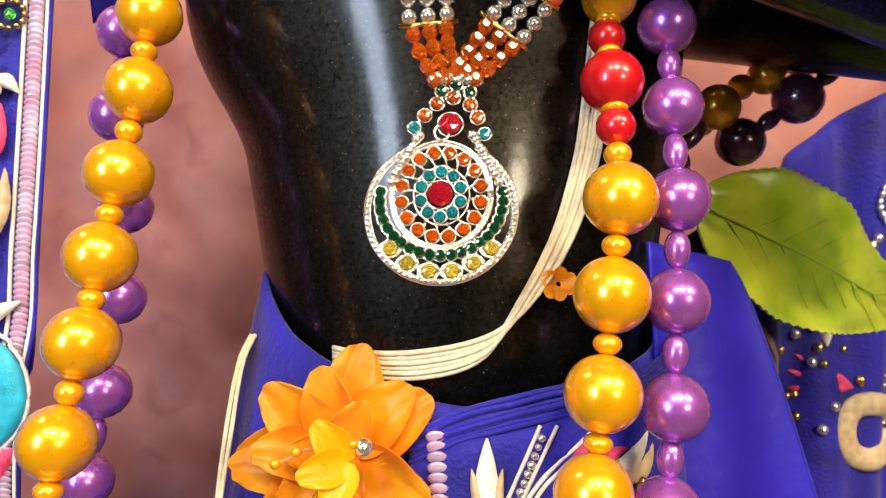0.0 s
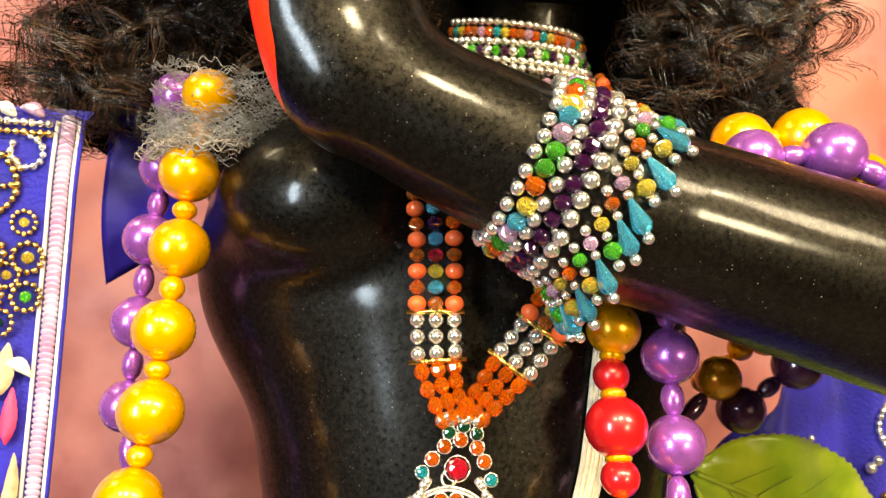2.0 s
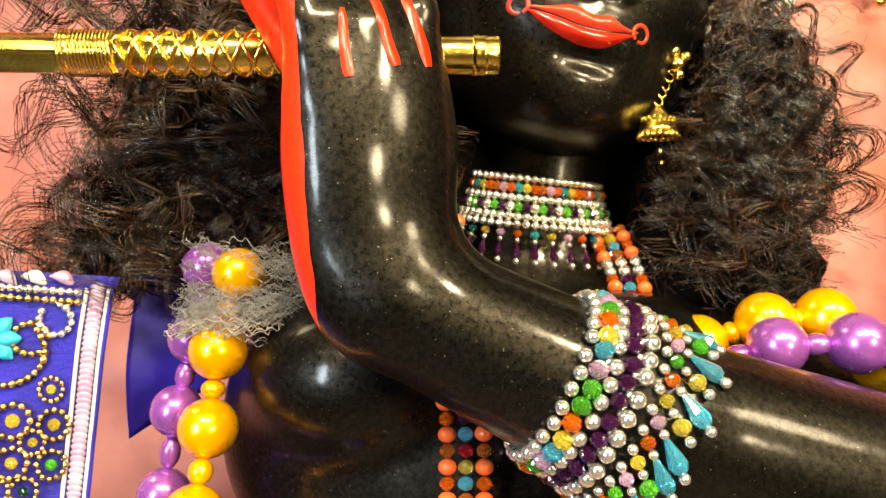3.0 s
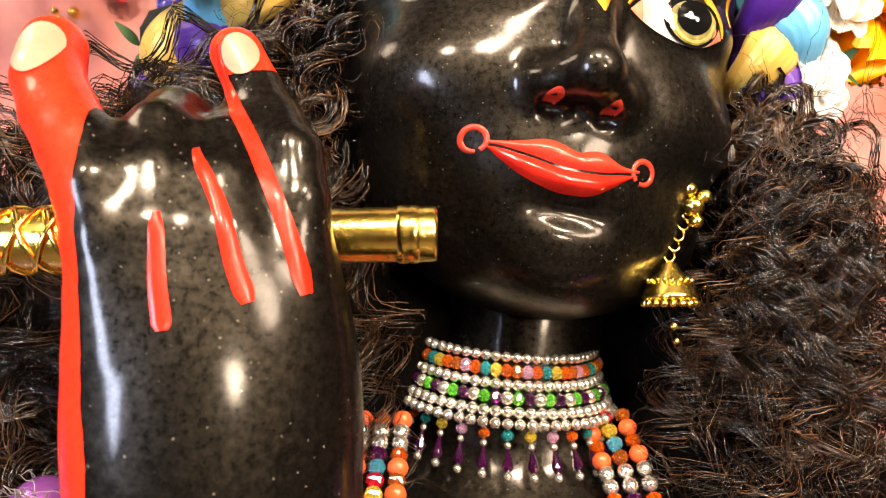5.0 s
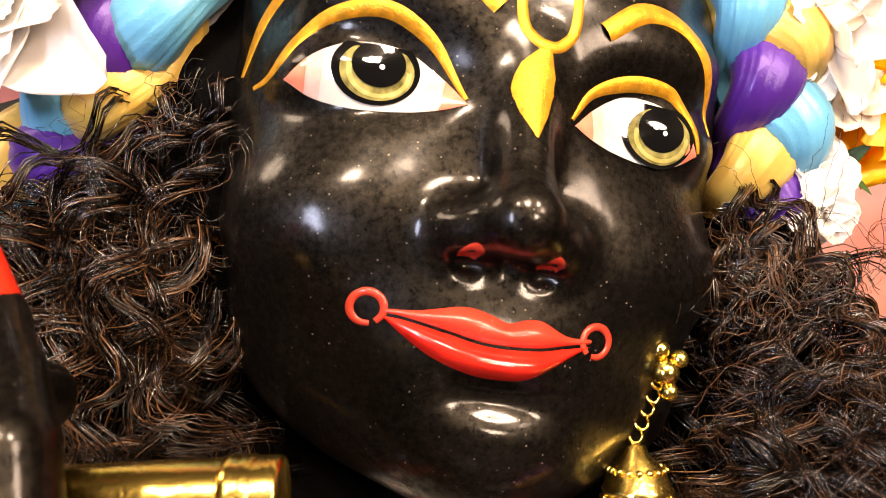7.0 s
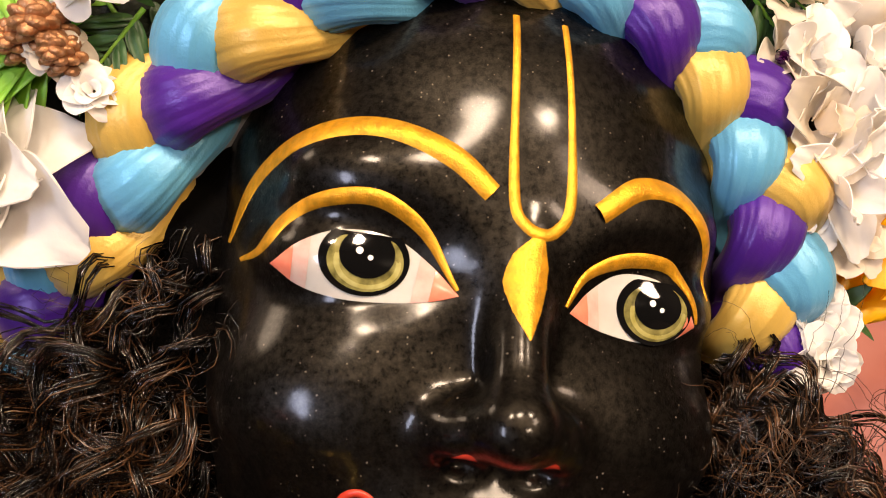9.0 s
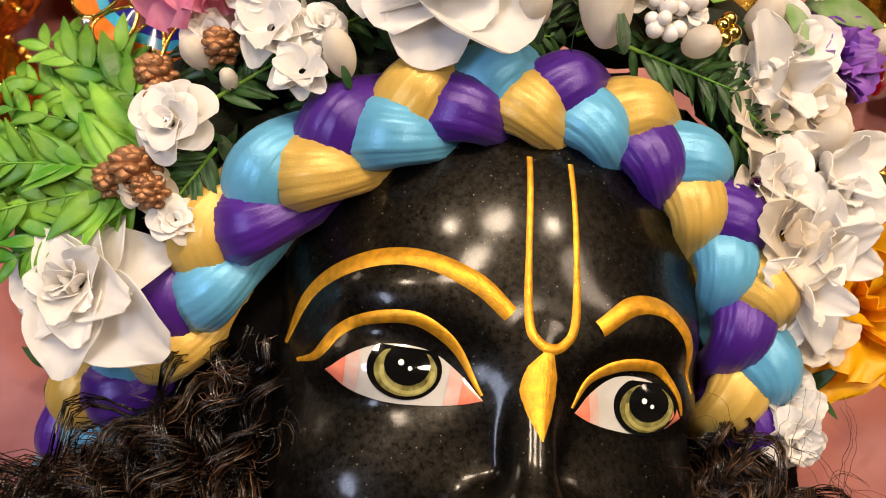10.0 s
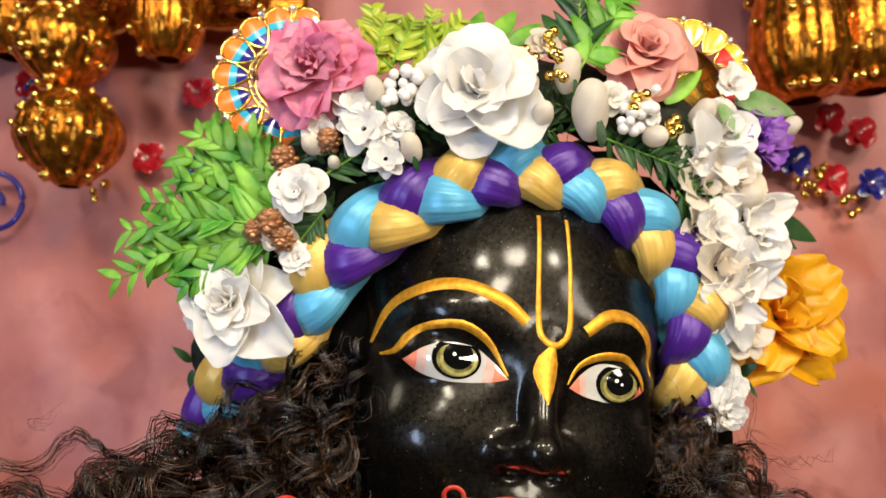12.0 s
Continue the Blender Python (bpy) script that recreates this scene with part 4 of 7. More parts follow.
part("flute_tube", mesh_from("flute_tube", *lathe([(0.0015, 0.0), (0.0015, 0.0066), (0.0008, 0.0080), (0.002, 0.0084), (0.045, 0.0080), (0.10, 0.0084), (0.1, 0.0084), (0.35, 0.0088), (0.35, 0.0)]), GOLD), flute)
part("end_ring", mesh_from("end_ring", *lathe([(0.006, 0.0080), (0.0065, 0.0087), (0.0085, 0.0089), (0.0095, 0.0086), (0.0105, 0.0090), (0.0125, 0.0088), (0.013, 0.0080)]), GOLD), flute)


def coil(s0, s1, r, turns, thick, phase=0.0, hand_=1):
    u = FD.orthogonal().normalized()
    w = FD.cross(u)
    n = int(abs(turns) * 22)
    return tube([FA + FD * (s0 + (s1 - s0) * k / n) + (u * math.cos(hand_ * 2 * math.pi * turns * k / n + phase) + w * math.sin(hand_ * 2 * math.pi * turns * k / n + phase)) * r for k in range(n + 1)], thick, 6)


for s0, s1 in ((0.168, 0.186), (0.1865, 0.1905)):
    part("wound_band", mesh_from("wound_band", *coil(s0, s1, 0.0093, (s1 - s0) / 0.0016, 0.0010), GOLD), flute)
part("plaited_band", mesh_from("plaited_band", *lathe([(0.07, 0.0082), (0.071, 0.0094), (0.166, 0.0094), (0.167, 0.0082)]), GOLD), flute)
for k in range(3):
    for h_ in (-1, 1):
        part("plait", mesh_from("plait", *coil(0.071, 0.166, 0.0096, 3.5, 0.0011, k * 2.09, h_), GOLD), flute)

# ---------------- earring ----------------
earring = thing("earring", "gold bell-shaped drop earring hanging in the hair", "earring", (0.0998, 0.405, 1.1655))


def spin(profile, base, sides=24):
    v = [Vector(base) + Vector((r * math.cos(2 * math.pi * k / sides), r * math.sin(2 * math.pi * k / sides), z)) for z, r in profile for k in range(sides)]
    f = [(i * sides + k, i * sides + (k + 1) % sides, (i + 1) * sides + (k + 1) % sides, (i + 1) * sides + k) for i in range(len(profile) - 1) for k in range(sides)]
    return v, f


EB = (0.0985, 0.390, 1.1790)
part("bell", mesh_from("bell", *spin([(0.014, 0.001), (0.013, 0.003), (0.010, 0.0045), (0.006, 0.0085), (0.001, 0.0105), (0.0, 0.0112), (-0.0015, 0.0105), (-0.001, 0.009)], EB), GOLD), earring)
for k in range(18):
    a = 2 * math.pi * k / 18
    part("gold_ball", SEED["polished_gold"], earring, Matrix.Translation((EB[0] + 0.0102 * math.cos(a), EB[1] + 0.0102 * math.sin(a), EB[2] - 0.003)) @ Matrix.Scale(0.0017, 4))
    part("gold_ball", SEED["polished_gold"], earring, Matrix.Translation((EB[0] + 0.0088 * math.cos(a), EB[1] + 0.0088 * math.sin(a), EB[2] + 0.0062)) @ Matrix.Scale(0.0011, 4))
for k in range(5):
    q = Vector(EB) + Vector((0.0018 * k, -0.0005 * k, 0.0165 + 0.0042 * k))
    v, f = tube([q + Vector((0.0022 * math.cos(a), 0.001 * math.sin(a) * (k % 2), 0.0026 * math.sin(a))) for a in np.linspace(0, 6.28, 16)], 0.0006, 6)
    part("link", mesh_from("link", v, f, GOLD), earring)
for dx, dz, r in ((0.009, 0.036, 0.0045), (0.0075, 0.043, 0.0032), (0.0135, 0.040, 0.0030), (0.010, 0.030, 0.0030), (0.0, -0.012, 0.0016), (0.001, -0.018, 0.0014)):
    part("gold_ball", SEED["polished_gold"], earring, Matrix.Translation(Vector(EB) + Vector((dx, -0.004, dz))) @ Matrix.Scale(r, 4))

# ---------------- blue clothes ----------------
BLUE = material("royal_blue_cloth", (0.014, 0.009, 0.29), rough=0.62, vary=0.4, scale=30, bump=0.9, bump_scale=420, sheen=0.15, spec=0.3)
BLUE_SATIN = material("royal_blue_satin", (0.018, 0.010, 0.34), rough=0.5, vary=0.2, scale=10, bump=0.8, bump_scale=90, spec=0.35)
THREAD_W = material("white_thread", (0.78, 0.72, 0.64), rough=0.55, vary=0.12, scale=200, bump=0.5, bump_scale=1300)
THREAD_P = material("pink_thread", (0.72, 0.05, 0.16), rough=0.5, vary=0.2, scale=200, bump=0.5, bump_scale=1300)
THREAD_C = material("turquoise_thread", (0.02, 0.42, 0.62), rough=0.4, vary=0.2, scale=160, bump=0.5, bump_scale=1300)
THREAD_B = material("beige_thread", (0.55, 0.40, 0.24), rough=0.5, vary=0.2, scale=200, bump=0.5, bump_scale=1300)
SEQUIN = material("iridescent_sequin", (0.80, 0.42, 0.66), rough=0.16, metal=0.35, coat=0.8, second=(0.70, 0.62, 0.80), vary=0.1, scale=70, random_value=0.15)
BRASS = material("antique_brass", (0.74, 0.50, 0.18), rough=0.25, metal=1.0, random_value=0.3)
CORD = material("cotton_cord", (0.74, 0.64, 0.46), rough=0.8, vary=0.12, scale=300, bump=0.6, bump_scale=1500)
SEED["antique_brass"] = sphere_mesh("antique_brass", BRASS, 10, 6)


def sheet(fn, nu, nv, mat, name, thick=0.0012):
    """A cloth: fn(u, v) gives its place; it has two faces and a rim."""
    g = np.array([[fn(i / (nu - 1), j / (nv - 1)) for j in range(nv)] for i in range(nu)])
    du, dv = np.gradient(g, axis=0), np.gradient(g, axis=1)
    nn = np.cross(du, dv)
    nn /= np.linalg.norm(nn, axis=-1)[..., None] + 1e-12
    v = np.vstack([g.reshape(-1, 3), (g - nn * thick).reshape(-1, 3)])
    o = nu * nv
    f = []
    for i in range(nu - 1):
        for j in range(nv - 1):
            a, b, c, d = i * nv + j, (i + 1) * nv + j, (i + 1) * nv + j + 1, i * nv + j + 1
            f += [(a, b, c, d), (o + d, o + c, o + b, o + a)]
    edge = [(i, 0) for i in range(nu)] + [(nu - 1, j) for j in range(1, nv)] + [(i, nv - 1) for i in range(nu - 2, -1, -1)] + [(0, j) for j in range(nv - 2, 0, -1)]
    for (i, j), (k, l) in zip(edge, edge[1:] + edge[:1]):
        f.append((i * nv + j, o + i * nv + j, o + k * nv + l, k * nv + l))
    return mesh_from(name, v, f, mat)


# shawl hanging beside the garland, with its sequin border
EDGE = spline([(-0.186, 0.376, 1.094), (-0.190, 0.372, 1.080), (-0.197, 0.374, 1.005), (-0.199, 0.368, 0.940), (-0.202, 0.362, 0.870), (-0.202, 0.356, 0.827), (-0.207, 0.35, 0.77), (-0.22, 0.36, 0.42)], 90)


def shawl_at(u, v):
    e = EDGE[int(round(v * 89))]
    w = u * 0.26
    return (e[0] - w + 0.004 * u * math.sin(v * 9), e[1] + 0.010 * math.sin(u * 17 + v * 3) * u - 0.03 * u + 0.006 * math.sin(v * 14) * u, e[2] + 0.012 * u * (1 - v))


shawl = thing("embroidered_shawl", "royal blue cloth shawl with beaded embroidery and a pink sequin border", "shawl", (-0.22, 0.36, 0.42))
part("cloth", sheet(shawl_at, 50, 90, BLUE, "shawl_cloth"), shawl)


def flap(u, v):
    return (-0.193 + 0.034 * u + 0.006 * v * u, 0.405 + 0.02 * u + 0.004 * math.sin(v * 7), 1.115 - 0.112 * v + 0.028 * u * v)


part("inner_fold", sheet(flap, 14, 20, BLUE_SATIN, "inner_fold"), shawl)
bm = bmesh.new()
bmesh.ops.create_cone(bm, cap_ends=True, segments=14, radius1=1.0, radius2=0.7, depth=0.5)
SEQ = bm_mesh("sequin", bm, SEQUIN)
bord = EDGE[(EDGE[:, 2] < 1.09) & (EDGE[:, 2] > 0.70)]
bord = spline(bord[::4], 125)
for k, p in enumerate(bord):
    t = bord[min(k + 1, 124)] - bord[max(k - 1, 0)]
    m = Matrix.Translation(Vector(p) + Vector((-0.0065, -0.0025, 0))) @ Vector((0.1, -1, -0.75)).to_track_quat("Z", "Y").to_matrix().to_4x4() @ Matrix.Diagonal((0.0042, 0.0034, 0.002, 1))
    part("sequin", SEQ, shawl, m)
for dx, mat in ((-0.0125, THREAD_W), (-0.0012, THREAD_W), (0.0005, BLUE)):
    v, f = tube([Vector(p) + Vector((dx, -0.0022, 0)) for p in bord], 0.0011, 6)
    part("border_cord", mesh_from("border_cord", v, f, mat), shawl)


def bead_line(owner, pts, r, key="antique_brass", n=None, name="bead"):
    n = n or max(3, int(curve_length(pts) / (1.75 * r)))
    for p in spline(pts, n):
        part(name, SEED[key], owner, Matrix.Translation(p.tolist()) @ Matrix.Scale(r * random.uniform(0.85, 1.1), 4))


def pad(owner, a, b, width, mat, height=0.003, bend=0.0, name="embroidered_leaf", out=(0, -1, 0), tip=1.0):
    """A stitched raised leaf from a to b."""
    a, b, o = Vector(a), Vector(b), Vector(out)
    d = b - a
    s = d.cross(o).normalized()
    n, m = 14, 9
    v = []
    for i in range(n):
        t = i / (n - 1)
        w = width / 2 * (math.sin(math.pi * min(1, t * 0.96 + 0.02)) ** 0.8) * (1 - 0.35 * t * tip)
        c = a + d * t + s * bend * math.sin(math.pi * t)
        for j in range(m):
            k = -1 + 2 * j / (m - 1)
            v.append(c + s * w * k + o * (height * (1 - k * k) ** 0.5 * min(1, w / (width * 0.3)) + 0.0004 * ((i + j) % 2)))
    f = [(i * m + j, i * m + j + 1, (i + 1) * m + j + 1, (i + 1) * m + j) for i in range(n - 1) for j in range(m - 1)]
    part(name, mesh_from(name, v, f, mat), owner)


def on_shawl(x, z, lift=0.0025):
    """A place on the shawl's front."""
    k = int(np.argmin(np.abs(EDGE[:, 2] + 0.015 - z)))
    u = min(max((EDGE[k][0] - x) / 0.26, 0), 1)
    q = shawl_at(u, k / 89)
    return (x, q[1] - lift, z)


def rosette(cx, cz, r):
    c = on_shawl(cx, cz)
    part("stone", GEM[random.choice(["yellow", "green", "emerald"])], shawl, aligned(c, (0, -1, 0), r * 0.45, r * 0.3))
    for k in range(12):
        a = 2 * math.pi * k / 12
        part("bead", SEED["antique_brass"], shawl, Matrix.Translation(on_shawl(cx + r * math.cos(a), cz + r * math.sin(a))) @ Matrix.Scale(r * 0.24, 4))


for cx_, cz_, r_ in ((-0.216, 1.018, 0.0075), (-0.236, 1.020, 0.0085), (-0.216, 0.998, 0.007), (-0.235, 0.999, 0.0075), (-0.249, 1.008, 0.007), (-0.226, 1.009, 0.006), (-0.241, 0.985, 0.006)):
    rosette(cx_, cz_, r_)
for k in range(8):
    a = 2 * math.pi * k / 8
    pad(shawl, on_shawl(-0.247 + 0.004 * math.cos(a), 1.062 + 0.004 * math.sin(a)), on_shawl(-0.247 + 0.015 * math.cos(a), 1.062 + 0.015 * math.sin(a)), 0.010, THREAD_C)
part("stone", GEM["red"], shawl, aligned(on_shawl(-0.247, 1.062, 0.005), (0, -1, 0), 0.005, 0.003))
bead_line(shawl, [on_shawl(-0.243 + 0.022 * math.cos(a), 1.056 + 0.018 * math.sin(a)) for a in np.linspace(2.6, 6.9, 9)], 0.0022)
bead_line(shawl, [on_shawl(-0.228 + 0.009 * math.cos(a), 1.062 + 0.008 * math.sin(a)) for a in np.linspace(0.2, 5.2, 8)], 0.002)
for x_, z_, r_ in ((-0.258, 0.992, 0.007), (-0.262, 1.020, 0.008), (-0.228, 0.985, 0.0065), (-0.255, 0.970, 0.007), (-0.218, 1.036, 0.006), (-0.268, 1.040, 0.007)):
    rosette(x_, z_, r_)
for dz, key in ((0.0, "silver_bead"), (-0.005, "antique_brass")):
    bead_line(shawl, [on_shawl(-0.205 - 0.016 * k, 1.086 + dz + 0.001 * k) for k in range(5)], 0.0021, key)
for k in range(5):
    pad(shawl, on_shawl(-0.207 - 0.0135 * k, 1.090), on_shawl(-0.219 - 0.0135 * k, 1.094), 0.008, THREAD_W if k % 2 else SEQUIN, bend=0.002)
for cx_, cz_, r_ in ((-0.262, 1.064, 0.012), (-0.216, 1.072, 0.008)):
    bead_line(shawl, [on_shawl(cx_ + r_ * math.cos(a), cz_ + r_ * math.sin(a)) for a in np.linspace(2.6, 7.6, 9)], 0.0020, "silver_bead")
pad(shawl, on_shawl(-0.235, 0.945), on_shawl(-0.222, 0.975), 0.016, THREAD_B, bend=0.004)
pad(shawl, on_shawl(-0.224, 0.965), on_shawl(-0.210, 0.958), 0.009, THREAD_W, bend=-0.003)
pad(shawl, on_shawl(-0.2205, 0.925), on_shawl(-0.2185, 0.953), 0.010, THREAD_P)
pad(shawl, on_shawl(-0.221, 0.885), on_shawl(-0.216, 0.921), 0.009, THREAD_B, bend=0.002)
pad(shawl, on_shawl(-0.226, 0.865), on_shawl(-0.2205, 0.897), 0.010, THREAD_P)
bead_line(shawl, [on_shawl(-0.236, 0.915), on_shawl(-0.226, 0.90), on_shawl(-0.222, 0.875), on_shawl(-0.228, 0.85)], 0.0019)
bead_line(shawl, [on_shawl(-0.246, 0.925), on_shawl(-0.236, 0.905), on_shawl(-0.232, 0.88)], 0.0019, "silver_bead")
pad(shawl, on_shawl(-0.232, 0.838), on_shawl(-0.206, 0.856), 0.011, THREAD_W, bend=-0.002)
v, f = tube([on_shawl(-0.232 + 0.023 * math.cos(a), 0.812 + 0.023 * math.sin(a), 0.003) for a in np.linspace(-2.2, 1.9, 30)], np.interp(np.linspace(0, 1, 30), [0, 0.2, 0.8, 1], [0.003, 0.0085, 0.0085, 0.002]), 14, 0.45, (0, -1, 0.01))
part("turquoise_curl", mesh_from("turquoise_curl", v, f, THREAD_C), shawl)
v, f = tube([on_shawl(-0.232 + 0.0325 * math.cos(a), 0.812 + 0.0325 * math.sin(a), 0.003) for a in np.linspace(-2.2, 1.9, 40)], 0.0010, 6)
part("white_outline", mesh_from("white_outline", v, f, THREAD_W), shawl)
pad(shawl, on_shawl(-0.228, 0.765), on_shawl(-0.208, 0.785), 0.016, THREAD_P)

# skirt round the waist, down to the platform
SC = (0.010, 0.402)


def rim(a):
    """Height of the skirt's upper edge; a = 0 faces the front, positive towards +x."""
    return np.interp(math.degrees(a), [-180, -95, -75, -50, -20, 0, 25, 60, 95, 180], [0.86, 0.862, 0.868, 0.842, 0.822, 0.816, 0.822, 0.832, 0.85, 0.86])


def skirt_at(u, v):
    a = -math.pi + 2 * math.pi * u
    zt = rim(a)
    z = zt + (0.43 - zt) * v
    r = 1.0 + 0.85 * (zt - z) / 0.4 + 0.012 * math.sin(a * 23) * min(1, v * 6)
    return (SC[0] + 0.105 * r * math.sin(a), SC[1] - 0.094 * r * math.cos(a), z)


skirt = thing("skirt", "royal blue cloth skirt with an embroidered front panel", "skirt", (0.01, 0.40, 0.43))
part("cloth", sheet(skirt_at, 140, 40, BLUE, "skirt_cloth", 0.0018), skirt)


def band_at(lift):
    return [(x, y - lift, z) for x, y, z in ((-0.014, 0.302, 0.806), (0.010, 0.297, 0.818), (0.048, 0.298, 0.827), (0.085, 0.312, 0.831), (0.110, 0.345, 0.838), (0.118, 0.385, 0.848))]


def panel_at(u, v):
    c = np.array(band_at(0.0))
    i = u * (len(c) - 1)
    k = min(int(i), len(c) - 2)
    p = c[k] * (1 - (i - k)) + c[k + 1] * (i - k)
    return (p[0] + 0.02 * (u - 0.3) * v, p[1] - 0.030 * v + 0.003 * math.sin(u * 14) * v, p[2] - 0.012 - 0.20 * v)


part("front_panel", sheet(panel_at, 40, 30, BLUE, "front_panel", 0.002), skirt)
for k in range(8):
    c = spline([(x, y, z - 0.0017 * k) for x, y, z in band_at(0.001 + 0.0006 * math.sin(k * 1.9))], 70)
    for i in range(70):
        c[i] += np.array(noise.noise_vector(Vector((i * 0.16, k * 0.9, 3.0)))) * (0.0003, 0.0007, 0.0008)
    v, f = tube(c, 0.0012 + 0.0003 * math.sin(k * 2.3), 8)
    part("waistband_fold", mesh_from("waistband_fold", v, f, BLUE), skirt)


def on_panel(x, z, lift=0.001):
    xs = [p[0] for p in band_at(0)]
    y = np.interp(x, xs, [p[1] for p in band_at(0)])
    top = np.interp(x, xs, [p[2] for p in band_at(0)]) - 0.012
    return (x, y - 0.15 * max(0.0, top - z) - 0.0018 - lift, z)


pad(skirt, on_panel(0.0175, 0.768), on_panel(0.0180, 0.807), 0.012, THREAD_W)
for dx in (-0.004, 0.004):
    pad(skirt, on_panel(0.018 + dx * 0.4, 0.770), on_panel(0.018 + dx * 1.6, 0.795), 0.006, THREAD_B)
pad(skirt, on_panel(0.052, 0.782), on_panel(0.078, 0.800), 0.013, THREAD_P, bend=-0.004)
pad(skirt, on_panel(0.076, 0.786), on_panel(0.092, 0.800), 0.011, THREAD_B, bend=0.003)
for x0, z0, x1, z1 in ((0.024, 0.766, 0.062, 0.808), (0.030, 0.766, 0.056, 0.800), (0.034, 0.770, 0.074, 0.796), (0.048, 0.765, 0.070, 0.786)):
    v, f = tube(spline([on_panel(x0, z0), on_panel((x0 + x1) / 2 - 0.003, (z0 + z1) / 2 + 0.003), on_panel(x1, z1)], 24), 0.0010, 6)
    part("stem_cord", mesh_from("stem_cord", v, f, THREAD_W), skirt)
pad(skirt, on_panel(0.046, 0.786), on_panel(0.060, 0.806), 0.012, THREAD_P, bend=0.003)
pad(skirt, on_panel(0.070, 0.790), on_panel(0.089, 0.806), 0.010, THREAD_W, bend=0.003)
for x0, x1 in ((0.026, 0.040), (0.032, 0.047)):
    v, f = tube(spline([on_panel(x0, 0.782), on_panel((x0 + x1) / 2, 0.797), on_panel(x1, 0.812)], 24), 0.0009, 6)
    part("stem_cord", mesh_from("stem_cord", v, f, THREAD_W), skirt)
bead_line(skirt, [on_panel(0.030, 0.782), on_panel(0.036, 0.796), on_panel(0.0405, 0.807)], 0.0018, "silver_bead")
bead_line(skirt, [on_panel(0.041, 0.778), on_panel(0.052, 0.79), on_panel(0.06, 0.806)], 0.0016, "silver_bead")
bead_line(skirt, [on_panel(0.082, 0.765), on_panel(0.084, 0.785)], 0.0028)
for k in range(14):
    part("sequin", SEQ, skirt, Matrix.Translation(on_panel(-0.003 + 0.0002 * k, 0.806 - 0.0042 * k, 0.001)) @ Vector((0, -1, -0.6)).to_track_quat("Z", "Y").to_matrix().to_4x4() @ Matrix.Diagonal((0.0046, 0.0042, 0.002, 1)))


# plain drape falling from the hip, and the embroidered cloth behind it
def drape_at(u, v):
    x0, x1 = 0.118 + 0.012 * v, 0.150 + 0.125 * v ** 0.8
    x = x0 + (x1 - x0) * u
    z = 0.885 - 0.46 * v - 0.012 * u
    return (x - 0.02 * (1 - v) * (1 - u), 0.352 - 0.03 * v + 0.03 * u + 0.006 * math.sin(u * 9 + v * 5) * (0.3 + v), z)


drape = thing("blue_drape", "plain royal blue satin drape falling from the hip", "drape", (0.18, 0.35, 0.425))
part("cloth", sheet(drape_at, 40, 50, BLUE_SATIN, "drape_cloth", 0.002), drape)
for u_, nm in ((1.0, "hem"), (0.62, "seam")):
    v, f = tube([Vector(drape_at(u_, t)) - Vector((0, 0.0012, 0)) for t in np.linspace(0, 1, 50)], 0.0012 if u_ == 1.0 else 0.0006, 6)
    part(nm, mesh_from(nm, v, f, BLUE), drape)


def back_at(u, v):
    x = 0.13 + 0.36 * u
    top = 0.915 + 0.16 * u - 0.05 * (1 - u) ** 2
    z = top + (0.425 - top) * v
    return (x, 0.43 + 0.17 * u ** 0.7 + 0.012 * math.sin(u * 21 + v * 4) + 0.006 * math.sin(u * 47) - 0.03 * v, z)


cloth_right = thing("embroidered_cloth", "royal blue cloth with paisley and bead embroidery behind the leaf", "cloth", (0.31, 0.5, 0.425))
part("cloth", sheet(back_at, 70, 40, BLUE, "back_cloth", 0.002), cloth_right)


def on_back(x, z, lift=0.003):
    u = (x - 0.13) / 0.36
    top = 0.915 + 0.16 * u - 0.05 * (1 - u) ** 2
    return (x, back_at(u, (top - z) / (top - 0.425))[1] - lift, z)


v, f = tube(spline([on_back(0.150, 0.868), on_back(0.185, 0.842), on_back(0.212, 0.815), on_back(0.228, 0.785), on_back(0.235, 0.74)], 40), 0.0022, 8)
part("beige_cord", mesh_from("beige_cord", v, f, THREAD_B), cloth_right)
pad(cloth_right, on_back(0.268, 0.806), on_back(0.250, 0.834), 0.014, THREAD_W, bend=0.008)
pad(cloth_right, on_back(0.252, 0.818), on_back(0.262, 0.838), 0.010, SEQUIN, bend=0.006)
for a_ in (0.5, 0.15, -0.2):
    pad(cloth_right, on_back(0.288, 0.776), on_back(0.288 - 0.045 * math.cos(a_), 0.776 + 0.035 * math.sin(a_) + 0.006), 0.012, THREAD_P)
v, f = tube([on_back(0.300 + 0.020 * math.cos(a), 0.745 + 0.020 * math.sin(a)) for a in np.linspace(0, 6.28, 30)], 0.0085, 12, 0.5, (0, -1, 0.01))
part("beige_ring", mesh_from("beige_ring", v, f, THREAD_B), cloth_right)
for k in range(64):
    q = on_back(0.225 + random.random() * 0.14, 0.74 + random.random() * 0.16)
    part("bead", SEED[random.choice(["antique_brass", "silver_bead"])], cloth_right, Matrix.Translation(q) @ Matrix.Scale(random.uniform(0.0018, 0.0042), 4))
bead_line(cloth_right, [on_back(0.232, 0.852), on_back(0.245, 0.858), on_back(0.258, 0.852), on_back(0.27, 0.858)], 0.003)
bead_line(cloth_right, [on_back(0.325 + 0.02 * math.cos(a), 0.905 + 0.02 * math.sin(a)) for a in np.linspace(0, 4.5, 8)], 0.0026, "silver_bead")
pad(cloth_right, on_back(0.315, 0.87), on_back(0.335, 0.895), 0.018, THREAD_W, bend=0.006)

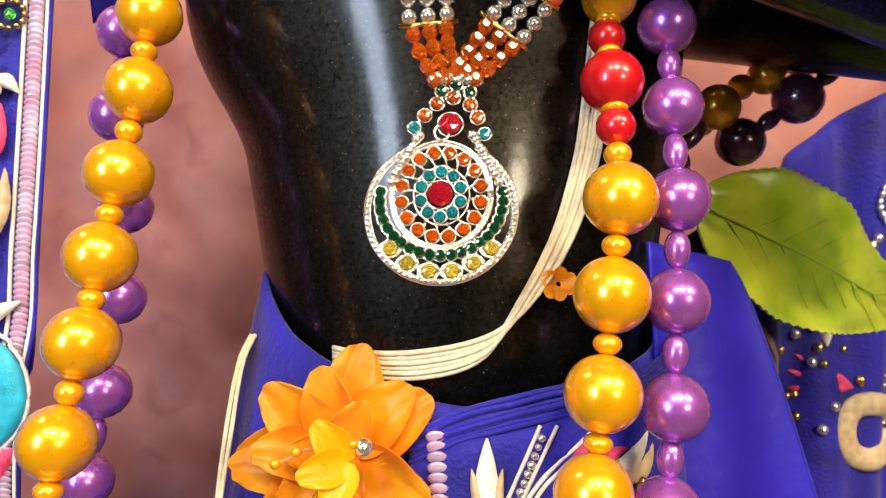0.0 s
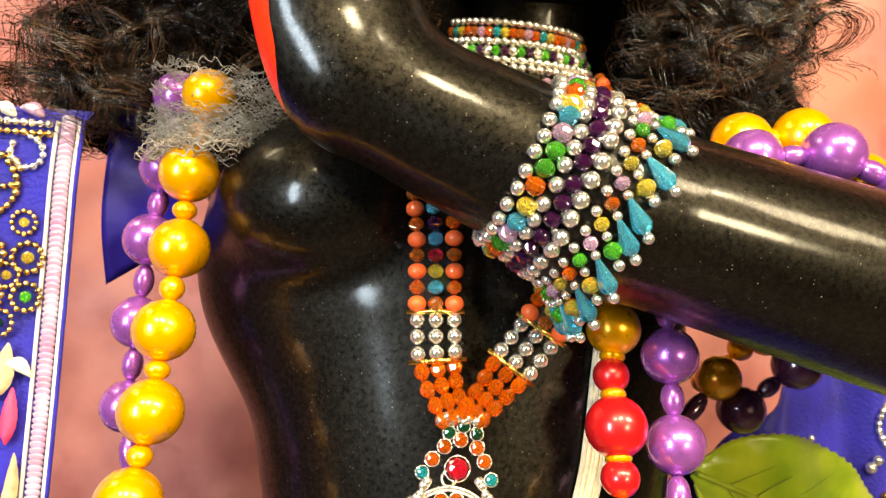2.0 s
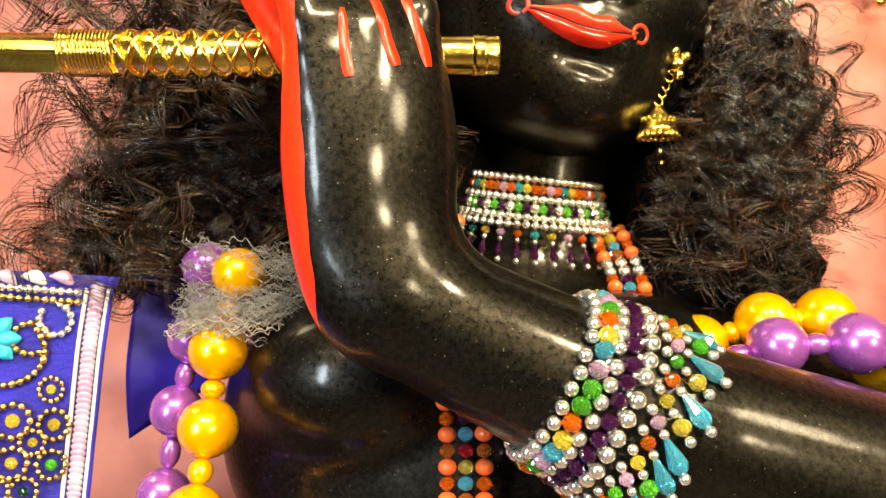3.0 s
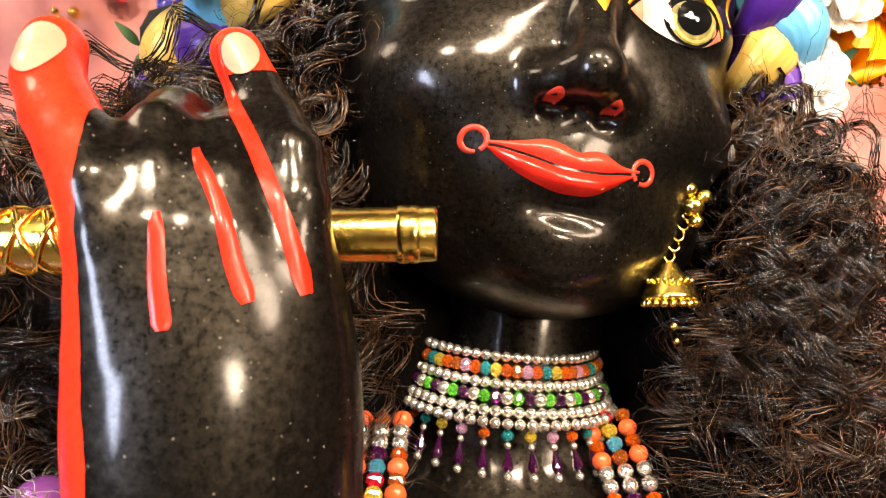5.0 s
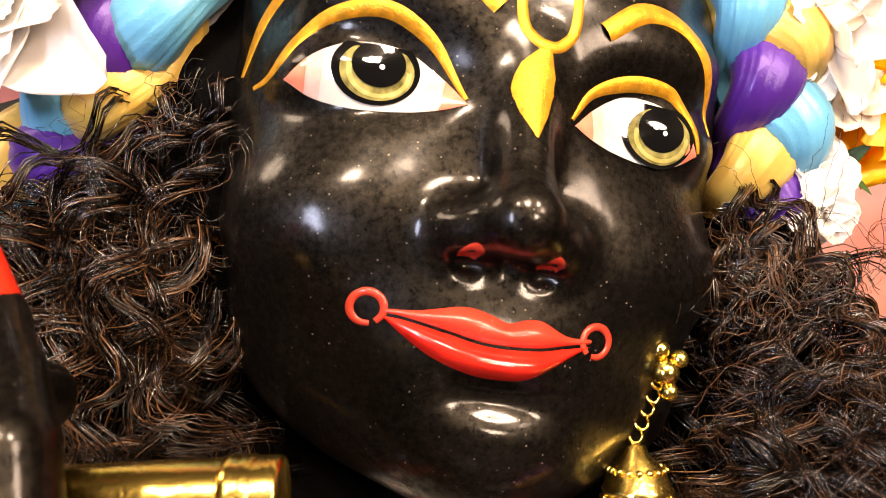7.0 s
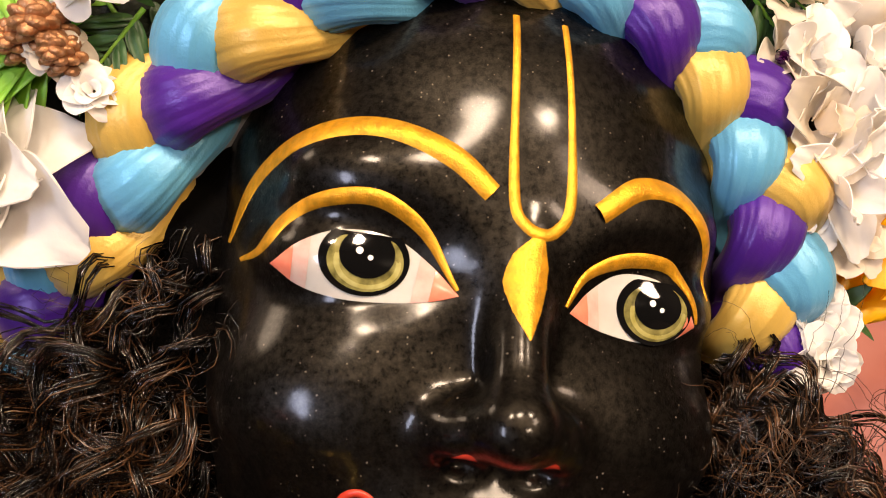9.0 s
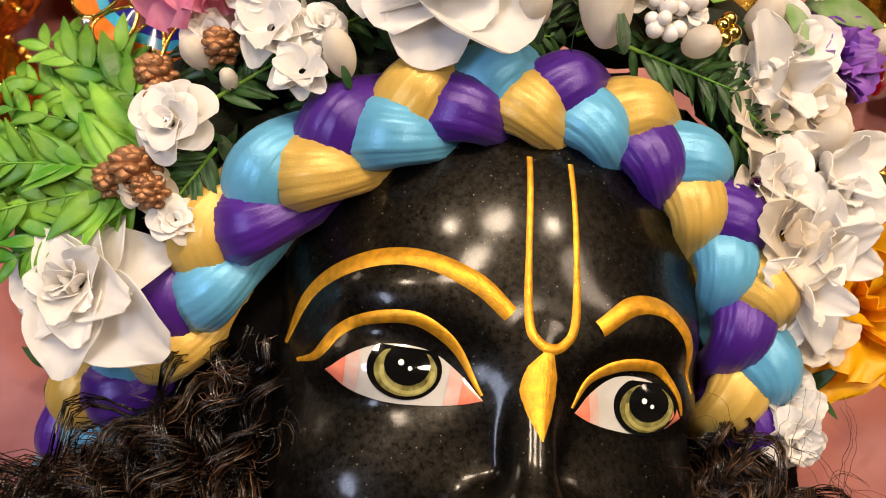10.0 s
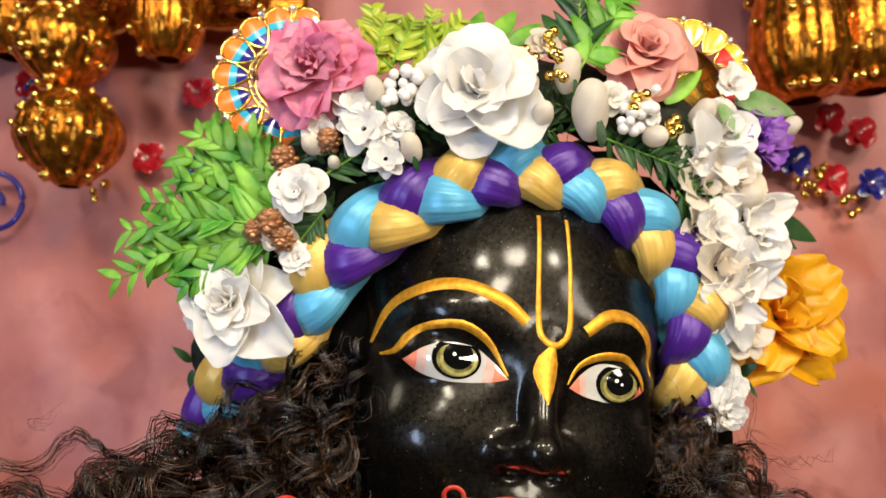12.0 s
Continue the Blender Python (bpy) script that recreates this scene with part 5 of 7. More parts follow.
# ---------------- white cords over the belly ----------------
cords = thing("cotton_cords", "bundle of cream cotton cords slung across the torso", "cord", (-0.05, 0.30, 0.83))
for k in range(6):
    o = (k - 2.5) * 0.0021
    xz = spline([(0.074 + o, 1.00), (0.0672 + o, 0.9413), (0.0625 + o, 0.9176), (0.0525 + o * 0.9, 0.8888), (0.0355 + o * 0.8, 0.8600 + o * 0.4), (0.0184 + o * 0.4, 0.8413 + o), (-0.0083, 0.8335 + o * 1.1),
                 (-0.036, 0.8318 + o), (-0.050, 0.8325 + o)], 60)
    yy_ = front_body(xz[:, 0], xz[:, 1]) - 0.0022 - 0.0006 * (k % 2)
    v, f = tube(np.stack([xz[:, 0], yy_, xz[:, 1]], 1), 0.00125, 8)
    part("cord", mesh_from("cord", v, f, CORD), cords)
for k in range(2):
    v, f = tube(spline([(-0.094 - 0.002 * k, 0.362, 0.838), (-0.0975 - 0.002 * k, 0.350, 0.825), (-0.100 - 0.0025 * k, 0.335, 0.79), (-0.105, 0.32, 0.74)], 24), 0.0011, 8)
    part("cord", mesh_from("cord", v, f, CORD), cords)

# ---------------- hair ----------------
HAIR = material("dark_curly_hair", (0.003, 0.0016, 0.001), rough=0.26, second=(0.030, 0.0135, 0.0055), vary=0.4, scale=26, spec=0.9)
# random strand brightness puts lit fibres and dark gaps into the colour
hair_nodes = HAIR.node_tree
glint_tone = hair_nodes.nodes.new("ShaderNodeHueSaturation")
hair_range = hair_nodes.nodes.new("ShaderNodeMapRange")
hair_range.inputs["From Min"].default_value, hair_range.inputs["To Min"].default_value, hair_range.inputs["To Max"].default_value = 0.50, 0.10, 6.5
hair_nodes.links.new(hair_nodes.nodes.new("ShaderNodeNewGeometry").outputs["Random Per Island"], hair_range.inputs["Value"])
hair_nodes.links.new(hair_range.outputs["Result"], glint_tone.inputs["Value"])
hair_shade = hair_nodes.nodes["Principled BSDF"].inputs["Base Color"]
hair_nodes.links.new(hair_shade.links[0].from_socket, glint_tone.inputs["Color"])
hair_nodes.links.new(glint_tone.outputs["Color"], hair_shade)
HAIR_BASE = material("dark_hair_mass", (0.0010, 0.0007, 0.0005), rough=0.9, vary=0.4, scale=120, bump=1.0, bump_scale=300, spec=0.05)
hair = thing("wig", "long black curly wig falling over both shoulders", "wig", (-0.02, 0.42, 1.09))


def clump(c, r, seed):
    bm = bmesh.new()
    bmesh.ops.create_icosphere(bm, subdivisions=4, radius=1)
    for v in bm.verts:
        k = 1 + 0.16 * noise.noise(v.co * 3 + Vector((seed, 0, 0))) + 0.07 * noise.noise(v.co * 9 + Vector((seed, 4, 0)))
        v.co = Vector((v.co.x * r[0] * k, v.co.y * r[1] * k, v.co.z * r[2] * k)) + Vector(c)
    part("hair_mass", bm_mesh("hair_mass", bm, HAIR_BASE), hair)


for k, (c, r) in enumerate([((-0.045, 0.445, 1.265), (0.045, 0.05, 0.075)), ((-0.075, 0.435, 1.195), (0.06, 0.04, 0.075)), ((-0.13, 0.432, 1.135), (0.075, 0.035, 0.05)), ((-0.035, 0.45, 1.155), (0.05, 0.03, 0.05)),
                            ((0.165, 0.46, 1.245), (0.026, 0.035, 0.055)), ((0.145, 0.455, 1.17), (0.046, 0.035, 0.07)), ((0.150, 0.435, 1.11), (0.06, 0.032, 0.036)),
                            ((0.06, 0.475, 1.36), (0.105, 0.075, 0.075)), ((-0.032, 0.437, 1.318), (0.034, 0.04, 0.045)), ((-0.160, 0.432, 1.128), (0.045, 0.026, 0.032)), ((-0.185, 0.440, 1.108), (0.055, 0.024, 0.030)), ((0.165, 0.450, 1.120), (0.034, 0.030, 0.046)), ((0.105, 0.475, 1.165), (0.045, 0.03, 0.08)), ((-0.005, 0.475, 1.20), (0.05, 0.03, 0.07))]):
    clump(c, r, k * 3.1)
rng = np.random.default_rng(11)


def curls(roots, mids, ends, per, amp, pitch, spread, thick, n=56):
    """Locks of hair: each a bundle of strands that wind round one curve."""
    P = []
    for a, b, c in zip(roots, mids, ends):
        base = spline([a, b, c], n)
        t = np.gradient(base, axis=0)
        t /= np.linalg.norm(t, axis=1)[:, None]
        s = np.cross(t, (0.2, 1.0, 0.1))
        s /= np.linalg.norm(s, axis=1)[:, None]
        w = np.cross(t, s)
        length = np.linalg.norm(np.diff(base, axis=0), axis=1).sum()
        u = np.linspace(0, 1, n)
        am = rng.uniform(*amp) * (0.35 + 0.65 * np.sqrt(u))
        ph0, fr = rng.uniform(0, 6.28), rng.choice([-1, 1]) * 2 * np.pi * length / rng.uniform(*pitch)
        drift = np.cumsum(rng.normal(0, 0.14, n))
        for _ in range(per):
            o = rng.normal(0, spread, 2)
            flare = 1 + 0.8 * u ** 2 * rng.uniform(0, 1)
            ph = ph0 + fr * u * rng.uniform(0.98, 1.02) + drift + rng.normal(0, 0.16)
            kk = am * rng.uniform(0.85, 1.12)
            fz = rng.normal(0, 0.0012, (n, 2)).cumsum(0) * 0.3
            q = base + s * (kk * np.cos(ph) + o[0] * flare + fz[:, 0])[:, None] + w * (kk * np.sin(ph) + o[1] * flare + fz[:, 1])[:, None]
            P.append(q[: int(n * rng.uniform(0.75, 1.0))])
    return P, thick


def hair_mesh(name, strands, thick):
    V, F, o = [], [], 0
    a = np.array([0, 2.094, 4.189])
    for p in strands:
        n = len(p)
        t = np.gradient(p, axis=0)
        t /= np.linalg.norm(t, axis=1)[:, None] + 1e-12
        s = np.cross(t, (0.31, 0.2, 0.93))
        s /= np.linalg.norm(s, axis=1)[:, None] + 1e-9
        w = np.cross(t, s)
        r = thick * np.linspace(1.1, 0.5, n)
        V.append((p[:, None] + r[:, None, None] * (np.cos(a)[None, :, None] * s[:, None] + np.sin(a)[None, :, None] * w[:, None])).reshape(-1, 3))
        i, j = np.meshgrid(np.arange(n - 1), np.arange(3), indexing="ij")
        k = (j + 1) % 3
        F.append(np.stack([i * 3 + j, (i + 1) * 3 + j, (i + 1) * 3 + k, i * 3 + k], -1).reshape(-1, 4) + o)
        o += n * 3
    V, F = np.vstack(V), np.vstack(F)
    me = bpy.data.meshes.new(name)
    me.vertices.add(len(V))
    me.vertices.foreach_set("co", V.ravel())
    me.loops.add(F.size)
    me.loops.foreach_set("vertex_index", F.ravel().astype(np.int32))
    me.polygons.add(len(F))
    me.polygons.foreach_set("loop_start", np.arange(0, F.size, 4, dtype=np.int32))
    me.polygons.foreach_set("use_smooth", np.ones(len(F), bool))
    me.update(calc_edges=True)
    me.materials.append(HAIR)
    return me


def between(lo, hi, n):
    return rng.uniform(0, 1, (n, 3)) * (np.array(hi) - np.array(lo)) + np.array(lo)


# over the shoulder on the flute's side
n1 = 115
rl = between((-0.040, 0.395, 1.22), (-0.018, 0.46, 1.325), n1)
el = between((-0.25, 0.37, 1.07), (0.000, 0.435, 1.165), n1)
ml = rl * 0.5 + el * 0.5 + np.stack([-0.03 + 0.0 * el[:, 0], -0.045 * rng.uniform(0.3, 1.0, n1), 0.018 + 0 * el[:, 0]], 1)
left_locks, th = curls(rl, ml, el, 15, (0.006, 0.013), (0.021, 0.036), 0.0012, 0.00028, 58)
tagged(part("hair_lock", hair_mesh("curls", left_locks, th), hair), kind="stuff")
# loose ringlets at the outer edge
n2 = 46
rl2 = between((-0.10, 0.40, 1.16), (-0.06, 0.44, 1.25), n2)
el2 = between((-0.29, 0.35, 1.06), (-0.16, 0.42, 1.235), n2)
ml2 = rl2 * 0.45 + el2 * 0.55 + between((-0.01, -0.02, 0.0), (0.01, 0.01, 0.03), n2)
loose, th = curls(rl2, ml2, el2, 18, (0.009, 0.016), (0.036, 0.055), 0.0008, 0.00032, 58)
tagged(part("ringlet", hair_mesh("ringlets", loose, th), hair), kind="stuff")
# ringlets that hang down over the shawl
n7 = 44
rl3 = between((-0.15, 0.395, 1.11), (-0.07, 0.43, 1.18), n7)
el3 = between((-0.265, 0.365, 1.065), (-0.13, 0.41, 1.125), n7)
low, th = curls(rl3, rl3 * 0.5 + el3 * 0.5 + between((-0.01, -0.02, 0.0), (0.01, 0.0, 0.02), n7), el3, 17, (0.007, 0.013), (0.026, 0.042), 0.0009, 0.00030, 50)
tagged(part("ringlet", hair_mesh("ringlets", low, th), hair), kind="stuff")
# beside the other cheek
n3 = 76
rr = between((0.138, 0.405, 1.20), (0.158, 0.47, 1.285), n3)
er = between((0.085, 0.375, 1.074), (0.200, 0.445, 1.16), n3)
mr_ = rr * 0.45 + er * 0.55 + between((0.0, -0.03, 0.0), (0.03, 0.0, 0.02), n3)
right_locks, th = curls(rr, mr_, er, 15, (0.006, 0.012), (0.018, 0.032), 0.0012, 0.00027, 56)
tagged(part("hair_lock", hair_mesh("curls", right_locks, th), hair), kind="stuff")
n4 = 48
rr2 = between((0.130, 0.385, 1.15), (0.180, 0.44, 1.27), n4)
er2 = between((0.11, 0.375, 1.075), (0.208, 0.42, 1.205), n4)
frizz, th = curls(rr2, rr2 * 0.5 + er2 * 0.5 + (0.014, -0.01, 0.014), er2, 17, (0.007, 0.012), (0.022, 0.034), 0.0009, 0.00029, 52)
tagged(part("ringlet", hair_mesh("ringlets", frizz, th), hair), kind="stuff")
# short frizzy curls that break up the surface of the locks
n6 = 200
half_ = rng.choice([0, 1], n6)
ra = np.where(half_[:, None] == 0, between((-0.13, 0.372, 1.09), (-0.03, 0.40, 1.29), n6), between((0.125, 0.368, 1.085), (0.175, 0.40, 1.25), n6))
ra[:, 0] = np.where((half_ == 0) & (ra[:, 2] > 1.2), -0.03 - (ra[:, 0] * -1 - 0.03) * 0.4, ra[:, 0])
ea = ra + rng.normal(0, 1, (n6, 3)) * (0.020, 0.008, 0.020)
fuzz, th = curls(ra, (ra + ea) / 2 + rng.normal(0, 0.006, (n6, 3)), ea, 3, (0.002, 0.005), (0.010, 0.020), 0.0022, 0.00016, 26)
tagged(part("frizz", hair_mesh("frizz", fuzz, th), hair), kind="stuff")
# stray fine hairs over everything
n5 = 90
side_ = rng.choice([0, 1], n5)
rs = np.where(side_[:, None] == 0, between((-0.22, 0.37, 1.09), (-0.02, 0.40, 1.28), n5), between((0.10, 0.37, 1.09), (0.19, 0.41, 1.27), n5))
es = rs + rng.normal(0, 1, (n5, 3)) * (0.028, 0.010, 0.028)
stray, th = curls(rs, (rs + es) / 2 + rng.normal(0, 0.008, (n5, 3)), es, 3, (0.001, 0.004), (0.02, 0.06), 0.0025, 0.00012, 26)
tagged(part("stray_hair", hair_mesh("stray_hairs", stray, th), hair), kind="stuff")

# ---------------- silver net round the top pearls ----------------
NET = material("silver_grey_net", (0.34, 0.32, 0.30), rough=0.35, metal=0.4, vary=0.3, scale=200)
LACE = material("pale_lace", (0.34, 0.30, 0.26), rough=0.6, vary=0.4, scale=300)
net = thing("hair_net", "tangled silver-grey net wrapped round the top pearls", "net", (-0.12, 0.34, 1.07))


def net_loops(count, c, rad, squash, thick, mat, name, tilt=0.0):
    V, F, o = [], [], 0
    for _ in range(count):
        a = np.linspace(rng.uniform(0, 6.28), rng.uniform(4, 12), 90)
        r = rad * (1 + 0.05 * np.sin(a * rng.uniform(20, 34) + rng.uniform(0, 6)) + 0.16 * np.sin(a * rng.uniform(1, 5) + rng.uniform(0, 6)) + 0.06 * np.sin(a * rng.uniform(9, 17)) + rng.normal(0, 0.11))
        z = rng.normal(0, squash) + 0.0025 * np.sin(a * rng.uniform(3, 8)) + 0.0014 * np.sin(a * rng.uniform(18, 32) + rng.uniform(0, 6)) + tilt * r * np.cos(a)
        v, f = tube(np.stack([c[0] + r * np.cos(a), c[1] + r * 0.6 * np.sin(a), c[2] + z], 1), thick, 4, cap=False)
        V.append(v)
        F += [tuple(i + o for i in q) for q in f]
        o += len(v)
    part(name, mesh_from(name, np.vstack(V), F, mat), net)


net_loops(70, (-0.115, 0.352, 1.0795), 0.026, 0.0050, 0.00013, NET, "silver_mesh", 0.05)
net_loops(12, (-0.117, 0.350, 1.0725), 0.026, 0.0016, 0.00030, LACE, "lace_edge", 0.10)
net_loops(30, (-0.112, 0.355, 1.099), 0.027, 0.008, 0.00016, NET, "loose_mesh", -0.1)
net_loops(40, (-0.088, 0.362, 1.078), 0.026, 0.008, 0.00022, HAIR, "dark_mesh")

# ---------------- plaited satin headband ----------------
SATIN = {"gold": material("gold_satin", (0.60, 0.38, 0.075), rough=0.36, metal=0.15, vary=0.14, scale=60, bump=0.15, bump_scale=1100, sheen=0.1),
         "blue": material("sky_blue_satin", (0.10, 0.38, 0.60), rough=0.36, metal=0.15, vary=0.12, scale=60, bump=0.15, bump_scale=1100, sheen=0.1),
         "purple": material("purple_satin", (0.06, 0.008, 0.22), rough=0.36, metal=0.15, vary=0.16, scale=60, bump=0.15, bump_scale=1100, sheen=0.1)}
ARCH = spline([(-0.140, 0.470, 1.250), (-0.1146, 0.43, 1.2882), (-0.0889, 0.415, 1.308), (-0.066, 0.400, 1.3266), (-0.0486, 0.390, 1.3525), (-0.0256, 0.380, 1.3711), (-0.0032, 0.376, 1.3837),
               (0.025, 0.373, 1.3946), (0.052, 0.376, 1.4015), (0.0761, 0.380, 1.3990), (0.1010, 0.386, 1.3920), (0.1235, 0.393, 1.3775), (0.1425, 0.401, 1.3545), (0.1535, 0.406, 1.3285), (0.1570, 0.413, 1.3010), (0.1540, 0.425, 1.272)], 700)
band = thing("headband", "plaited satin headband of purple, sky blue and gold strands", "headband", (0.05, 0.39, 1.36))
step = np.linalg.norm(np.diff(ARCH, axis=0), axis=1)
way = np.concatenate([[0], np.cumsum(step)])
tang = np.gradient(ARCH, axis=0)
tang /= np.linalg.norm(tang, axis=1)[:, None]
fwd = np.array([0.12, -0.96, 0.10])
fwd = fwd - tang * (tang @ fwd)[:, None]
fwd /= np.linalg.norm(fwd, axis=1)[:, None]
lat = np.cross(tang, fwd)
# arc lengths at which a strand comes to the inner side, one after another
TURNS = [0.158, 0.191, 0.223, 0.253, 0.279, 0.305, 0.332, 0.3605, 0.388, 0.417, 0.446]
COUNT = np.interp(way, [0.158 - 0.0325 * 5] + TURNS + [TURNS[-1] + 0.029 * 3], [-4.0] + list(range(1, 12)) + [14.0])
for k, key in enumerate(("gold", "blue", "purple")):
    ph = 2 * np.pi / 3 * (COUNT - k) + np.pi / 2
    c = ARCH + lat * (0.0105 * np.sin(ph))[:, None] + fwd * (0.0075 * np.sin(2 * ph))[:, None]
    t = np.gradient(c, axis=0)
    t /= np.linalg.norm(t, axis=1)[:, None]
    s1 = np.cross(t, fwd)
    s1 /= np.linalg.norm(s1, axis=1)[:, None]
    s2 = np.cross(s1, t)
    sides = 72
    a = np.linspace(0, 2 * np.pi, sides, endpoint=False)
    swell = 0.0104 + 0.0020 * np.cos(2 * ph)
    fold = 1 + 0.020 * np.sin(a[None] * 9 + 2.2 * np.sin(way[:, None] * 70) + k) + 0.014 * np.sin(a[None] * 23 + 1.6 * np.sin(way[:, None] * 95) + k) + 0.012 * np.sin(a[None] * 35 + way[:, None] * 60)
    rad = swell[:, None] * fold
    v = c[:, None] + rad[..., None] * (1.18 * np.cos(a)[None, :, None] * s1[:, None] + 0.86 * np.sin(a)[None, :, None] * s2[:, None])
    v = v[::3]
    n = len(v)
    f = [(i * sides + j, (i + 1) * sides + j, (i + 1) * sides + (j + 1) % sides, i * sides + (j + 1) % sides) for i in range(n - 1) for j in range(sides)]
    part(key + "_strand", mesh_from(key + "_strand", v.reshape(-1, 3), f, SATIN[key]), band, None, key.replace("blue", "sky blue") + " satin strand")
GREY = material("grey_silk_lining", (0.30, 0.31, 0.36), rough=0.4, vary=0.2, scale=60, bump=0.3, bump_scale=300, sheen=0.3)
v, f = tube(ARCH[::8] - fwd[::8] * 0.020 + lat[::8] * 0.002, 0.016, 16)
part("lining", mesh_from("lining", v, f, GREY), band, None, "grey silk lining behind the plait")

# ---------------- flowers of the headdress ----------------
PETAL = {"white": material("white_petal", (0.94, 0.92, 0.89), rough=0.6, vary=0.05, scale=80, bump=0.15, bump_scale=500, random_value=0.06),
         "cream": material("cream_petal", (0.86, 0.79, 0.68), rough=0.55, vary=0.08, scale=80, bump=0.15, bump_scale=500, random_value=0.06),
         "pink": material("pink_petal", (0.86, 0.22, 0.42), rough=0.5, second=(0.92, 0.46, 0.58), vary=0.12, scale=50, bump=0.2, bump_scale=500, random_value=0.12),
         "peach": material("peach_petal", (0.90, 0.50, 0.42), rough=0.5, vary=0.1, scale=60, bump=0.2, bump_scale=500, random_value=0.1),
         "orange": material("orange_satin_petal", (0.94, 0.30, 0.0), rough=0.38, second=(0.98, 0.48, 0.01), vary=0.08, scale=50, bump=0.25, bump_scale=700, sheen=0.2, random_value=0.08),
         "yellow": material("yellow_organza_petal", (0.97, 0.53, 0.004), rough=0.35, vary=0.1, scale=50, bump=0.2, bump_scale=500, random_value=0.1),
         "violet": material("violet_petal", (0.22, 0.07, 0.40), rough=0.5, vary=0.15, scale=60, bump=0.2, bump_scale=500, random_value=0.12),
         "red": material("red_jewel_petal", (0.45, 0.01, 0.02), rough=0.2, coat=0.5, random_value=0.1),
         "navy": material("blue_jewel_petal", (0.02, 0.02, 0.22), rough=0.2, coat=0.5, random_value=0.1)}
LEAF = {"dark": material("dark_green_leaf", (0.016, 0.055, 0.014), rough=0.45, second=(0.03, 0.10, 0.02), vary=0.25, scale=60, bump=0.3, bump_scale=300, random_value=0.25),
        "bright": material("bright_green_leaf", (0.10, 0.42, 0.03), rough=0.4, second=(0.34, 0.64, 0.07), vary=0.25, scale=60, bump=0.3, bump_scale=300, random_value=0.25),
        "pale": material("pale_green_leaf", (0.42, 0.52, 0.30), rough=0.5, second=(0.16, 0.34, 0.08), vary=0.1, scale=90, bump=0.2, bump_scale=300, random_value=0.15),
        "lime": material("lime_satin_leaf", (0.32, 0.46, 0.006), rough=0.3, second=(0.60, 0.66, 0.04), vary=0.2, scale=28, bump=0.5, bump_scale=120, sheen=0.2)}
for key in ("white", "cream", "pink", "peach", "yellow", "orange"):
    translucent(PETAL[key], 0.46)
for key in ("bright", "pale", "lime"):
    translucent(LEAF[key], 0.14 if key == "lime" else 0.3)
COPPER = material("copper_pine_cone", (0.42, 0.20, 0.09), rough=0.38, metal=0.6, vary=0.35, scale=300, bump=0.6, bump_scale=900)


def petal_mesh(name, mat, length=1.0, width=0.8, cup=0.3, curl=0.2, point=0.0, ruffle=0.0, thick=0.02, seed=0.0):
    """A petal that rises along +z from the origin, its inner side towards +y, curling outwards (-y) at the tip."""
    nu, nv = 9, 9
    g = np.zeros((nu, nv, 3))
    for i in range(nu):
        u = i / (nu - 1)
        w = width / 2 * (math.sin(math.pi * (0.10 + 0.72 * u ** 0.8)) ** 0.75) * (1 - point * u ** 3)
        for j in range(nv):
            s = -1 + 2 * j / (nv - 1)
            rr_ = ruffle * u * math.sin(s * 7 + seed + u * 3)
            g[i, j] = (w * s, cup * (s * s) * (0.35 + 0.65 * math.sin(math.pi * u)) - curl * u ** 2.5 + rr_, length * (u - 0.10 * s * s * u) - 0.3 * curl * u ** 4 + 0.5 * rr_)
    du, dv = np.gradient(g, axis=0), np.gradient(g, axis=1)
    nn = np.cross(du, dv)
    nn /= np.linalg.norm(nn, axis=-1)[..., None] + 1e-9
    v = np.vstack([g.reshape(-1, 3), (g + nn * thick).reshape(-1, 3)])
    o = nu * nv
    f = []
    for i in range(nu - 1):
        for j in range(nv - 1):
            a, b, c, d = i * nv + j, (i + 1) * nv + j, (i + 1) * nv + j + 1, i * nv + j + 1
            f += [(d, c, b, a), (o + a, o + b, o + c, o + d)]
    edge = [(i, 0) for i in range(nu)] + [(nu - 1, j) for j in range(1, nv)] + [(i, nv - 1) for i in range(nu - 2, -1, -1)] + [(0, j) for j in range(nv - 2, 0, -1)]
    n, ids = len(edge), [i * nv + j for i, j in edge]
    v = np.vstack([v, v[ids], v[[o + i for i in ids]]])
    for k in range(n):
        m = (k + 1) % n
        f.append((2 * o + k, 2 * o + m, 2 * o + n + m, 2 * o + n + k))
    return mesh_from(name, v, f, mat)


PM = {}


def petal(colour, style):
    key = (colour, style)
    if key not in PM:
        args = {"rose": dict(width=1.05, cup=0.28, curl=0.30), "point": dict(width=0.98, cup=0.18, curl=0.20, point=0.38, ruffle=0.02),
                "long": dict(width=0.72, cup=0.14, curl=0.22, point=0.5, ruffle=0.03), "ruffle": dict(width=1.0, cup=0.16, curl=0.22, ruffle=0.09), "oval": dict(width=0.70, cup=0.12, curl=0.14, point=0.25, ruffle=0.025), "round": dict(width=0.98, cup=0.20, curl=0.16, ruffle=0.03)}[style]
        PM[key] = petal_mesh("petal", PETAL[colour], **args)
    return PM[key]


def facing(p, towards, roll=0.0):
    return Matrix.Translation(Vector(p)) @ Vector(towards).to_track_quat("Z", "Y").to_matrix().to_4x4() @ pose(0, 0, 0, 0, 0, roll)


